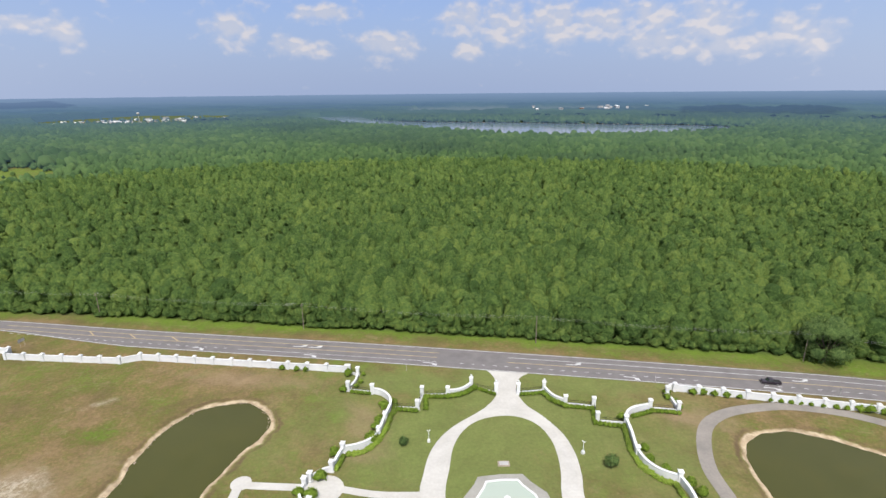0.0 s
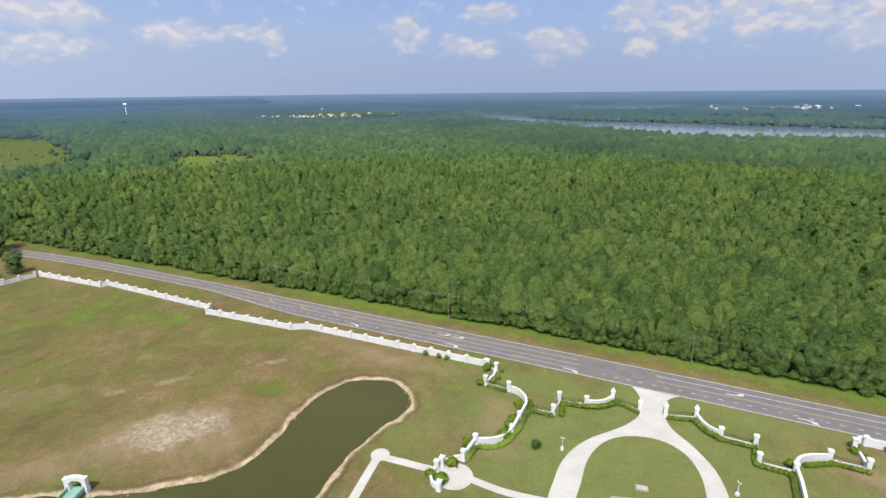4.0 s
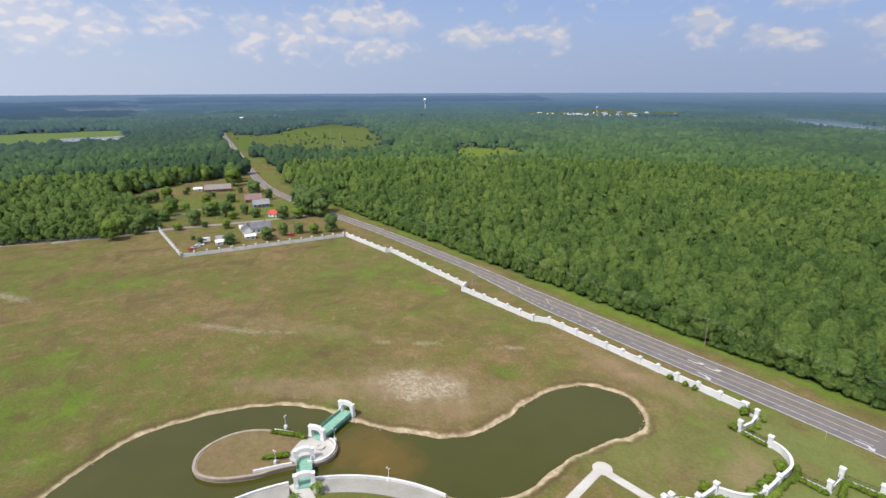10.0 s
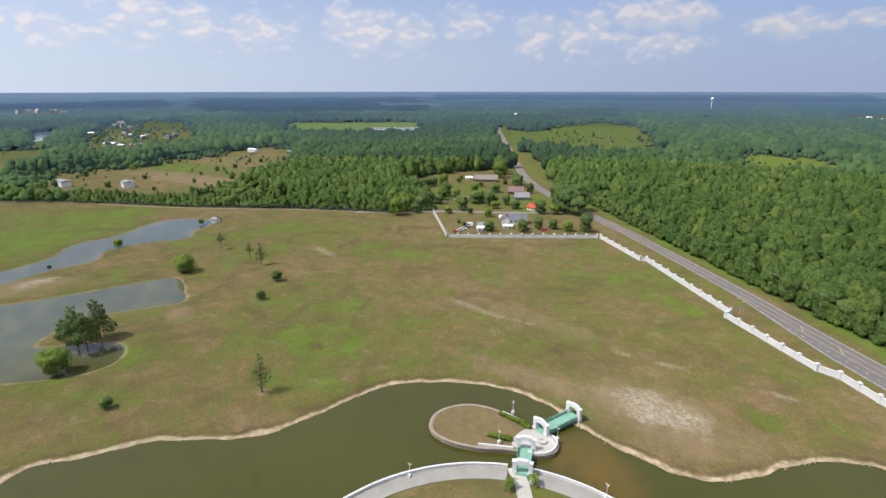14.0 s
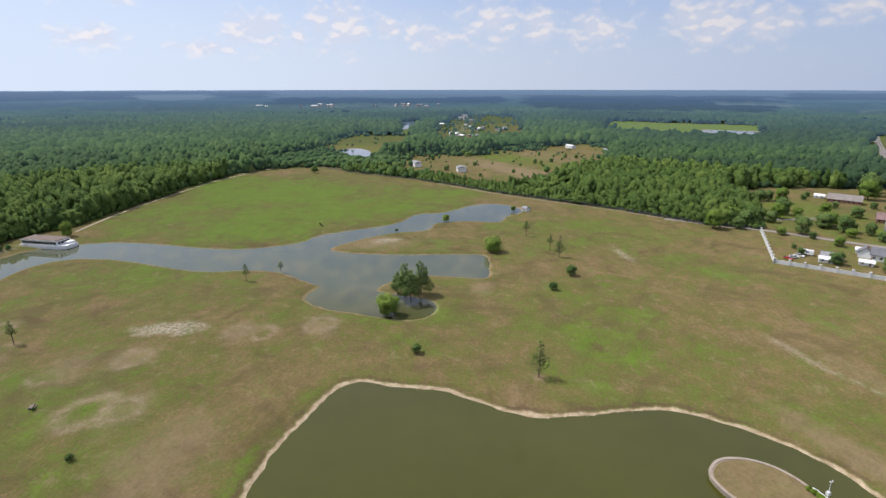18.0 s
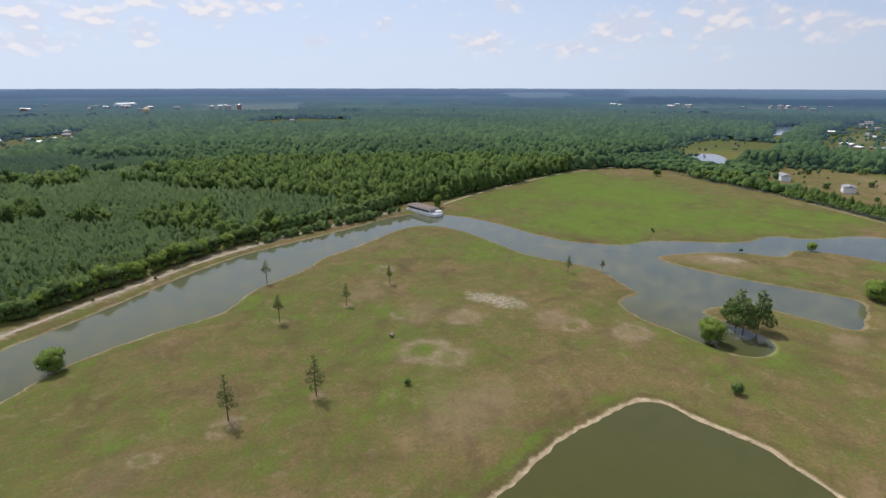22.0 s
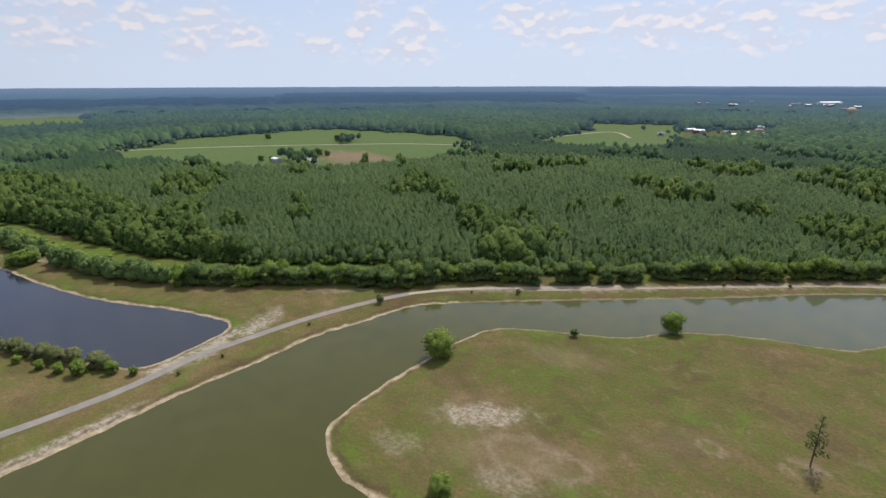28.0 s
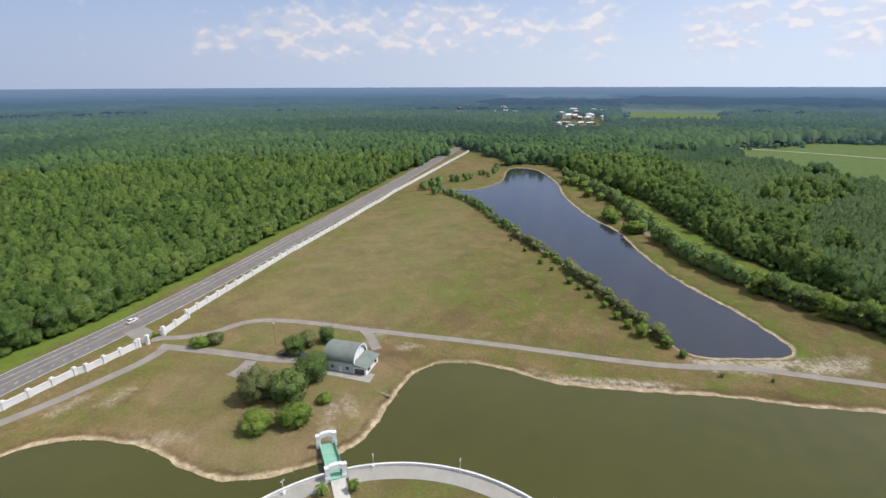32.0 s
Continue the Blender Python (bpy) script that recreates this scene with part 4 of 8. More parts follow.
def ball(level):
    """Vertices and triangles of a sphere: twenty faces, four times as many a level."""
    v, f = core(np.random.default_rng(0), 1.0, 1.0, 0.0, 0.0)
    v = [tuple(p) for p in v]
    for _ in range(level):
        mids, g = {}, []
        def mid(a, b):
            k = (min(a, b), max(a, b))
            if k not in mids:
                m = np.add(v[a], v[b])
                v.append(tuple(m / np.linalg.norm(m)))
                mids[k] = len(v) - 1
            return mids[k]
        for a, b, c in f:
            ab, bc, ca = mid(a, b), mid(b, c), mid(c, a)
            g += [(a, ab, ca), (b, bc, ab), (c, ca, bc), (ab, bc, ca)]
        f = g
    return np.array(v), np.array(f)


def unit(v):
    return v / np.maximum(np.linalg.norm(v, axis=1), 1e-9)[:, None]


def crown_template(rng, kind, lumps, n_cards):
    """Crown of unit height (0..1) and about unit radius: vertices, triangles and the directions they face."""
    parts = []
    if kind == "skirt":
        v, f = core(rng, 0.95, 0.46, 0, 0.2)
        parts.append((v + [0, 0, 0.44], f, unit(unit(v * [1, 1, 1.5]) + [0, 0, 0.3])))
        c = d = np.zeros((0, 3))
    elif kind == "dome":
        # far crowns: low uneven mounds
        k = np.arange(5) * 1.2566 + rng.uniform(-0.2, 0.2, 5)
        w = rng.uniform(0.8, 1.1, 5)
        v = [np.stack([w * np.cos(k), w * np.sin(k), rng.uniform(0.30, 0.5, 5)], 1)]
        f = [(i, (i + 1) % 5, 5) for i in range(5)]
        if lumps > 1:
            v.append(np.stack([0.62 * w * np.cos(k + 0.6), 0.62 * w * np.sin(k + 0.6), rng.uniform(0.76, 0.90, 5)], 1))
            f = [(i, (i + 1) % 5, 5 + i) for i in range(5)] + [((i + 1) % 5, 5 + (i + 1) % 5, 5 + i) for i in range(5)] + [(5 + i, 5 + (i + 1) % 5, 10) for i in range(5)]
        v = np.vstack(v + [[rng.uniform(-0.2, 0.2), rng.uniform(-0.2, 0.2), rng.uniform(0.92, 1.04)]])
        parts.append((v, np.array(f), unit(v * [1, 1, 0] + [0, 0, 0.9])))
        c = np.stack([rng.uniform(-0.7, 0.7, n_cards), rng.uniform(-0.7, 0.7, n_cards), rng.uniform(0.6, 0.95, n_cards)], 1)
        d = c * [1, 1, 0] + [0, 0, 0.8]
        size = 0.5
    elif kind in ("broad", "round"):
        # a mound of overlapping lobes over a low heart; hidden faces are left out
        turn = rng.uniform(0, 6.28)
        ring = max(1, lumps - 1)
        wide = 1.0 if lumps > 3 else 1.25
        mids = [(0.1 * math.cos(turn), 0.1 * math.sin(turn), 0.76, rng.uniform(0.46, 0.56), rng.uniform(0.20, 0.25))] if lumps > 1 else [(0, 0, 0.50, 0.86, 0.50)]
        for i in range(ring if lumps > 1 else 0):
            a, q = turn + 6.283 * (i + rng.uniform(-0.2, 0.2)) / ring, rng.uniform(0.40, 0.56)
            mids.append((q * math.cos(a), q * math.sin(a), rng.uniform(0.48, 0.66), rng.uniform(0.40, 0.54) * wide, rng.uniform(0.20, 0.27) * wide))
        bv, bf = ball(1 if kind == "round" else 0)
        for i, (cx, cy, cz, w, h) in enumerate(mids):
            v = bv * rng.uniform(0.78 if lumps > 1 else 0.66, 1.18, (len(bv), 1)) * [w, w, h] + [cx, cy, cz]
            hid = v[:, 2] < cz - 0.55 * h
            for k, (ox, oy, oz, ow, oh) in enumerate(mids):
                if k != i:
                    hid |= ((v[:, 0] - ox) / ow) ** 2 + ((v[:, 1] - oy) / ow) ** 2 + ((v[:, 2] - oz) / oh) ** 2 < 0.7
            f = bf[~hid[bf].all(1)]
            n = unit(bv + unit(v * [1, 1, 3] - [0, 0, 1.5]) * 0.5 + [0, 0, 0.45])
            keep = np.unique(f)
            new_id = np.full(len(v), -1)
            new_id[keep] = np.arange(len(keep))
            parts.append((v[keep], new_id[f], n[keep]))
        if lumps > 3:
            v, f = core(rng, 0.92, 0.34, 0, 0.15)
            parts.append((v + [0, 0, 0.36], f, unit(unit(v * [1, 1, 3]) + [0, 0, 0.5])))
        m = np.array(mids)[rng.integers(0, len(mids), n_cards)] if n_cards else np.zeros((0, 5))
        d = rng.normal(0, 1, (n_cards, 3))
        d[:, 2] = np.abs(d[:, 2]) * 0.9 - 0.15
        d = unit(d) if n_cards else d
        c = d * rng.uniform(0.86, 1.08, (n_cards, 1)) * m[:, [3, 3, 4]] + m[:, :3]
        d = d + [0, 0, 0.2]
        size = 0.165 if n_cards > 40 else 0.22 if n_cards > 14 else 0.30
    else:
        # young conifers: rounded points
        k = np.arange(6) * 1.047 + rng.uniform(0, 1)
        rings = [np.stack([w * np.cos(k + o), w * np.sin(k + o), z + rng.uniform(-0.05, 0.05, 6)], 1) for w, z, o in ((rng.uniform(0.8, 1.2, 6), 0.34, 0.0), (rng.uniform(0.5, 0.85, 6), 0.74, 0.5))]
        v = np.vstack(rings + [[rng.uniform(-0.1, 0.1), rng.uniform(-0.1, 0.1), 0.99]])
        f = [(j, (j + 1) % 6, 6 + j) for j in range(6)] + [((j + 1) % 6, 6 + (j + 1) % 6, 6 + j) for j in range(6)] + [(6 + j, 6 + (j + 1) % 6, 12) for j in range(6)]
        parts.append((v, np.array(f), unit(unit(v - [0, 0, 0.3]) + [0, 0, 0.6])))
        h = rng.uniform(0, 1, n_cards) ** 0.9
        a = rng.uniform(0, 2 * np.pi, n_cards)
        rr = (1.05 - 0.9 * h) * rng.uniform(0.6, 1.05, n_cards)
        c = np.stack([rr * np.cos(a), rr * np.sin(a), 0.34 + 0.62 * h], 1)
        d = np.stack([np.cos(a), np.sin(a), np.full(n_cards, 0.9)], 1)
        size = 0.30
    if n_cards:
        v, f, nv = cards(rng, c, d, size, spike=0.4)
        zc = np.repeat(c[:, 2], 4)
        v[:, 2] = zc + (v[:, 2] - zc) * 0.28
        parts.append((v, f, unit(np.repeat(0.8 * d + [0, 0, 0.40], 4, 0) + 0.85 * nv)))
    vs, fs, ns, k = [], [], [], 0
    for v, f, n in parts:
        vs.append(v)
        fs.append(f + k)
        ns.append(n)
        k += len(v)
    return np.concatenate(vs), np.concatenate(fs), np.concatenate(ns)


def plant(name, label, x, y, height, radius, tint, kind, lumps, n_cards, mat, seed, dark=0.0):
    """Many trees in one mesh of kind stuff."""
    rng = np.random.default_rng(seed)
    temps = [crown_template(rng, kind, lumps, n_cards) for _ in range(10)]
    which = rng.integers(0, 10, len(x))
    turn = rng.uniform(0, 2 * np.pi, len(x))
    V, F, T, N, k = [], [], [], [], 0
    for i, (tv, tf, tn) in enumerate(temps):
        m = which == i
        if not m.any():
            continue
        c, s = np.cos(turn[m])[:, None], np.sin(turn[m])[:, None]
        r = radius[m][:, None]
        vx = (tv[:, 0] * c - tv[:, 1] * s) * r + x[m][:, None]
        vy = (tv[:, 0] * s + tv[:, 1] * c) * r + y[m][:, None]
        vz = tv[:, 2] * height[m][:, None]
        V.append(np.stack([vx, vy, vz], -1).reshape(-1, 3))
        N.append(np.stack([tn[:, 0] * c - tn[:, 1] * s, tn[:, 0] * s + tn[:, 1] * c, np.broadcast_to(tn[:, 2], vz.shape)], -1).reshape(-1, 3))
        F.append((tf[None] + (np.arange(m.sum()) * len(tv))[:, None, None]).reshape(-1, 3) + k)
        T.append(np.repeat(tint[m], len(tv)))
        k += m.sum() * len(tv)
    V = np.concatenate(V)
    me = mesh_fast(name, V, np.concatenate(F), mat, flat=False, normals=np.concatenate(N))
    attribute(me, "tint", np.concatenate(T))
    # far crowns carry painted cloud shade and haze
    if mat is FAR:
        attribute(me, "shade_and_pine", np.maximum(dark, 0.85 * sector(V[:, 0], V[:, 1], CLOUD_SHADE)))
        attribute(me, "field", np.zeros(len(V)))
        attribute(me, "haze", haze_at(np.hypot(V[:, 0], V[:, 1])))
    return tagged(new(name, me), label, "woods", kind="stuff")


def scatter(r0, r1, step, seed, edge):
    """Jittered places in a ring, inside the woods."""
    rng = np.random.default_rng(seed)
    q = np.arange(-r1, r1, step)
    x, y = np.meshgrid(q, q)
    x = (x + (np.arange(len(q)) % 2 * step / 2)[:, None] + rng.uniform(-0.36, 0.36, x.shape) * step).ravel()
    y = (y + rng.uniform(-0.36, 0.36, y.shape) * step).ravel()
    r = np.hypot(x, y)
    k = (r >= r0) & (r < r1)
    x, y = x[k], y[k]
    d = wooded(x, y)
    k = d > edge
    return x[k], y[k], d[k], rng


def is_pine(x, y):
    """The dark plantation lies south of the estate."""
    return (y < -140 - 0.25 * np.abs(x)) & (x > -150 + 60 * wobble(x, y, 110, 2.0)) & (wobble(x, y, 70, 9.0) < 0.50)


# share of painted haze at a distance, from 540 m out
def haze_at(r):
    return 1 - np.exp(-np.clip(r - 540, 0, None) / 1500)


# far cloud shade painted dark, then fields: bearing west of north from and to, nearest and farthest distance
CLOUD_SHADE = [(71, 94, 1790, 3700), (319, 332, 1680, 2450), (190, 222, 2150, 3700), (222, 247, 2080, 3000), (247, 261, 1880, 2700), (96, 120, 2350, 3300), (120, 190, 3300, 4600), (30, 70, 3200, 4300)]
FAR_FIELDS = [(348, 359, 2140, 2650), (336, 346, 2300, 2620), (153, 163, 1870, 2700), (153, 160, 1770, 1960), (125, 132, 3200, 4200), (134, 139, 3000, 3300), (248, 260, 2900, 3700), (237, 248, 1680, 1950), (104, 118, 2080, 2300),
              (69, 76, 2500, 2900), (55, 64, 2120, 2350), (166, 173, 2200, 2400)]


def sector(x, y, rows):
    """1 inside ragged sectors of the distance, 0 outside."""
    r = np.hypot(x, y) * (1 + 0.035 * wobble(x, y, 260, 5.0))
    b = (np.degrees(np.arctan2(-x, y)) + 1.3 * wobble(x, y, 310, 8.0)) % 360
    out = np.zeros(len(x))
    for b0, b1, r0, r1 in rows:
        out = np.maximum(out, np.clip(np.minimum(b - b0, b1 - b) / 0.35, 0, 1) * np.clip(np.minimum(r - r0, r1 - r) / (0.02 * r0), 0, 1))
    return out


HEDGE_BELT = np.array([(-430, -30), (-470, -25), (-570, -130), (-540, -170), (-500, -135), (-460, -80)], float)
BELT = np.array([(-400, 20), (-480, 10), (-545, -15), (-560, -60), (-640, -170), (-700, -330), (-540, -350), (-500, -200), (-455, -110)], float)


def woods():
    B, P = "broad", "pine"
    for kind, r0, r1, step, lumps, nc, seed in (("round", 90, 285, 6.6, 6, 84, 1), (B, 285, 430, 6.4, 4, 13, 8), (B, 430, 590, 6.6, 2, 4, 2), (B, 590, 780, 8.2, 2, 1, 12), ("dome", 780, 1250, 10.4, 2, 0, 3), ("dome", 1250, 1750, 12.6, 1, 0, 6), (P, 90, 430, 4.4, 1, 8, 4), (P, 430, 610, 5.6, 1, 3, 5), (P, 610, 780, 5.8, 1, 2, 11)):
        x, y, d, rng = scatter(r0, r1, step, seed, 1.5)
        m = is_pine(x, y) == (kind == P) if kind != "dome" else x < 9e9
        x, y, d = x[m], y[m], d[m]
        n = len(x)
        grow = np.clip(0.70 + d / 70, 0, 1) if r0 < 400 else np.ones(n)
        tone = np.clip(0.5 + 0.18 * wobble(x, y, 60, 2.0) + 0.12 * wobble(x, y, 17, 5.0) + rng.normal(0, 0.17 if kind != P else 0.08, n) + (rng.choice([0.0, 0.32, -0.34], n, p=[0.89, 0.05, 0.06]) if kind != P else 0), 0, 1)
        tall, wide, mat, label = (17.5, 0.84, BROADLEAF, "dense mixed broadleaf woods in full leaf") if kind != P else (12.5, 0.66, PINE_LEAF, "dark green young pine plantation")
        h = tall * (1 + 0.10 * wobble(x, y, 25, 3.0)) * (rng.uniform(0.74, 1.17, n) if kind != P else rng.uniform(0.86, 1.08, n)) * grow
        rad = wide * step * rng.uniform(0.70, 1.15, n)
        # young belts between the estate and the western fields
        h *= (1 - 0.5 * (signed(np.stack([x, y], 1), BELT) < 0)) * (1 - 0.5 * (signed(np.stack([x, y], 1), HEDGE_BELT) < 0))
        # rings from 560 m out take the material with haze painted in
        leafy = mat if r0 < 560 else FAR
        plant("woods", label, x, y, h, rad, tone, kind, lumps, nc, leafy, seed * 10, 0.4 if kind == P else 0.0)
        if r0 > 400:
            # low boughs down to the ground where the woods end
            e = d < 1.4 * step
            plant("brush", "low leafy boughs along the edge of far woods", x[e], y[e], h[e] * 0.85, rad[e] * 0.95, tone[e], "skirt", 1, 0, leafy, seed * 10 + 1)
    # brush and saplings that close the woods' edge down to the ground
    for r0, r1, step, nc, seed in ((90, 290, 2.4, 34, 7), (290, 520, 3.3, 9, 9)):
        x, y, d, rng = scatter(r0, r1, step, seed, -1.0)
        k = d < 9
        x, y, d, n = x[k], y[k], d[k], int(k.sum())
        plant("brush", "leafy brush and saplings along the edge of the woods", x, y, rng.uniform(2.0, 4.6, n) + np.clip(d, 0, 9) * rng.uniform(0.5, 1.1, n), rng.uniform(1.5, 2.7, n), rng.uniform(0.25, 0.85, n), "broad", 1, nc, BROADLEAF, 64 + seed)


    # thickets and lone saplings spilling out of the far woods
    for r0, r1, step, seed in ((520, 1000, 5.6, 21), (1000, 1750, 8.0, 22)):
        x, y, d, rng = scatter(r0, r1, step, seed, -16.0)
        k = (d < 4) & (rng.uniform(0, 1, len(x)) < np.exp(np.minimum(d, 0) / 6.0)) & (signed(np.stack([x, y], 1), OPEN) > 3)
        x, y, n = x[k], y[k], int(k.sum())
        plant("brush", "thickets and saplings along the edge of far woods", x, y, rng.uniform(3.5, 9.5, n), rng.uniform(0.45, 0.75, n) * step, rng.uniform(0.35, 0.9, n), "skirt", 1, 0, FAR, seed * 10)


woods()


def grove(label, rows, seed):
    """Loose trees: rows of x, y, spread along x and along y, number, height."""
    rng = np.random.default_rng(seed)
    x, y, h = [np.concatenate(q) for q in zip(*[(rng.normal(cx, sx, n), rng.normal(cy, sy, n), top * rng.uniform(0.55, 1.15, n)) for cx, cy, sx, sy, n, top in rows])]
    plant("grove", label, x, y, h, h * rng.uniform(0.30, 0.46, len(x)), rng.uniform(0.2, 0.9, len(x)), "broad", 3, 6, FAR, seed)


grove("loose shade trees among far houses", [(-960, -160, 60, 45, 40, 9), (-1150, -190, 120, 50, 60, 10), (-1450, -230, 130, 40, 50, 11), (-880, 1780, 110, 70, 60, 12), (-690, 1850, 70, 60, 30, 12), (1050, -350, 60, 30, 10, 8), (1330, -450, 110, 40, 14, 8), (-60, -1060, 60, 60, 30, 11)], 301)
grove("clump of tall shade trees round the farmhouse in the field", [(391, -476, 9, 6, 7, 15), (420, -500, 10, 8, 9, 15), (436, -520, 6, 6, 4, 12)], 302)
grove("round clump of tall trees in the middle of the field", [(483, -690, 9, 8, 10, 15)], 303)
grove("scattered young trees and bushes on rough ground", [(-700, -60, 60, 50, 26, 4), (-610, -100, 30, 40, 14, 4), (-760, 20, 50, 25, 18, 5), (-620, -175, 30, 16, 14, 6), (-860, 560, 120, 60, 30, 5), (-640, 500, 60, 30, 20, 7), (-420, 590, 40, 60, 16, 6), (-840, -320, 60, 30, 14, 6)], 304)
grove("row of trees along a field boundary", [(-735, -205, 9, 14, 12, 12), (-765, -165, 10, 14, 12, 12), (-800, -115, 12, 16, 14, 12), (-835, -70, 12, 12, 12, 12), (-900, -240, 40, 6, 14, 9), (-960, -120, 14, 30, 12, 8)], 305)


def distant_woods():
    n = 720
    radii = 1640 * 1.0135 ** np.arange(0, 83)
    radii[-1] = 4940
    rng = np.random.default_rng(5)
    a = np.linspace(0, 2 * np.pi, n, endpoint=False)
    x, y = (radii[:, None] * np.cos(a)).ravel(), (radii[:, None] * np.sin(a)).ravel()
    r = np.hypot(x, y)
    d = wooded(x, y)
    calm = np.clip((4200 - r) / 1500, 0.15, 1)
    z = 12 + (4 * wobble(x, y, 130, 1) + rng.uniform(-4, 4, len(x)) + 5 * (wobble(x, y, 420, 3) > 0.2)) * calm
    field, shade_and_pine = sector(x, y, FAR_FIELDS), sector(x, y, CLOUD_SHADE)
    z = z * (1 - 0.8 * field) + 3.5 * shade_and_pine * (1 - field)
    z = np.where(d > 0, z, -3) + 46 * np.clip((r - 2400) / 2500, 0, 1) ** 1.6
    i, j = np.meshgrid(np.arange(len(radii) - 1), np.arange(n), indexing="ij")
    k = i * n
    f = np.stack([k + j, k + n + j, k + n + (j + 1) % n, k + (j + 1) % n], -1).reshape(-1, 4)
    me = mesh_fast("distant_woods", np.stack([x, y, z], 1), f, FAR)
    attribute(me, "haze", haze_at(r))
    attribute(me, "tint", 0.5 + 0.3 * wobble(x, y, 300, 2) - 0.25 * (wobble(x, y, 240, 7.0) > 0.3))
    attribute(me, "shade_and_pine", 0.85 * shade_and_pine * (1 - field))
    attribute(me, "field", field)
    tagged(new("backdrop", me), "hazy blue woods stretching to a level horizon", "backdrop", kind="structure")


distant_woods()

# ---------------------------------------------------------------- highway
def band(path, left, right, z0, z1):
    return Build().ribbon(path, left, right, z0, z1)


def highway():
    road = resample(FAR_EDGE, 6)
    x = road[:, 0]
    width = 8.4 + 4.9 * np.clip((x + 155) / 55, 0, 1)
    width = np.where(x < -350, 8.0, width)
    ob = part("road", band(road, 0.0, -width, -0.3, 0.06), ASPHALT)
    tagged(ob, "grey asphalt highway with turn lanes", "road", kind="structure")
    for name, mat, off, w, lo, hi, lab in (("road_line", WHITE_LINE, -0.35, 0.24, -1400, 1400, "white edge line"), ("road_line", YELLOW_LINE, -4.1, 0.34, -1400, -162, "yellow centre line"), ("road_line", YELLOW_LINE, -3.7, 0.28, -160, 12, "yellow lane line"),
                                           ("road_line", YELLOW_LINE, -6.9, 0.28, -160, 12, "yellow lane line"), ("road_line", WHITE_LINE, -9.9, 0.15, -60, 12, "white lane line"),
                                           ("road_line", WHITE_LINE, -3.7, 0.2, 34, 420, "white lane line"), ("road_line", YELLOW_LINE, -6.9, 0.28, 34, 420, "yellow lane line")):
        k = (x > lo) & (x < hi)
        tagged(part(name, band(road[k], off, off - w, 0.064, 0.07), mat, ob), lab)
    tagged(part("road_line", band(road, -width + 0.46, -width + 0.22, 0.064, 0.07), WHITE_LINE, ob), "white edge line")


highway()

# ---------------------------------------------------------------- boundary walls
POST = Build().box(0, 0, 0, 0.95, 0.95, 2.55).box(0, 0, 2.55, 1.25, 1.25, 0.18).box(0, 0, 2.73, 1.0, 1.0, 0.3, taper=0.55).mesh("post", STUCCO)


def wall_run(pts, height=2.1, spacing=6.8, posts=True):
    """A white wall along a polyline, with a post every few metres."""
    pts = np.array(pts, float)
    if len(pts) and float(np.hypot(*np.diff(pts, axis=0).T).sum()) < 8:
        posts = False
    base = thing("boundary_wall", pose(*pts[0], 0), "white stucco boundary wall with square capped posts", "wall", "estate walls")
    p = resample(pts, spacing)
    for a, b in zip(p[:-1], p[1:]):
        d = b - a
        t, l = math.degrees(math.atan2(d[1], d[0])), float(np.hypot(*d))
        m = (a + b) / 2 - pts[0]
        bl = Build().box(m[0], m[1], -0.3, l, 0.35, height + 0.3, t).box(m[0], m[1], height, l, 0.55, 0.14, t)
        part("panel", bl, STUCCO, base)
    if posts:
        for q, a in enumerate(p):
            d = p[min(q + 1, len(p) - 1)] - p[max(q - 1, 0)]
            ob = new("post", POST)
            ob.parent = base
            ob.matrix_basis = pose(*(a - pts[0]), 0, 0, 0, math.degrees(math.atan2(d[1], d[0])))


for run in ([(-141, 178), (-139.5, 174)], [(-98, 167), (-95, 167.2), (-92, 169)], [(-210, 192), (-208, 194.5)], [(155, 105.5), (157, 103)], [(196, 86), (198, 87.5)], [(281, 61.5), (284, 60)], [(322, 46.5), (326, 45)], [(395, 22), (399, 20)], [(445, 6), (449, 4)], [(580, -43), (584, -44)],
            [(-253, 199), (-210, 192)], [(-208, 194.5), (-141, 178)], [(-139.5, 174), (-98, 167)], [(-92, 169), (-20.5, 154)], [(80, 133.5), (133, 117), (155, 105.5)],
            [(157, 103), (172, 94.5)], [(181, 89.5), (196, 86)], [(198, 87.5), (281, 61.5)], [(284, 60), (322, 46.5)], [(326, 45), (395, 22)], [(399, 20), (445, 6)], [(449, 4), (580, -43)], [(584, -44), (707, -89)]):
    wall_run(run)


# ---------------------------------------------------------------- more materials
WIRE = plain("dull_wire", (0.10, 0.11, 0.12), (0.16, 0.17, 0.18), 1.0, 0.6, 0.3)
IRON = plain("black_iron", (0.015, 0.015, 0.016), (0.03, 0.03, 0.032), 2.0, 0.5, 0.6)
DECK_GREEN = plain("weathered_green_deck", (0.17, 0.36, 0.27), (0.26, 0.47, 0.36), 0.5, 0.6)
GREEN_TRIM = plain("dark_green_steel", (0.03, 0.10, 0.07), (0.05, 0.14, 0.10), 0.8, 0.5)
STONE_WALL = plain("tan_stone", (0.26, 0.21, 0.16), (0.38, 0.32, 0.26), 0.6, 0.9, relief=0.5)
SAND_TRACK = plain("pale_sandy_track", (0.30, 0.26, 0.20), (0.42, 0.37, 0.30), 0.25, 0.95, relief=0.4)
GREY_SIDING = plain("blue_grey_siding", (0.22, 0.25, 0.27), (0.30, 0.33, 0.34), 0.5, 0.7)
WHITE_PAINT = plain("white_paint", (0.68, 0.69, 0.70), (0.82, 0.82, 0.82), 0.4, 0.6)
DARK_GLASS = plain("dark_window", (0.012, 0.016, 0.02), (0.03, 0.035, 0.04), 0.5, 0.12, spec=0.8)
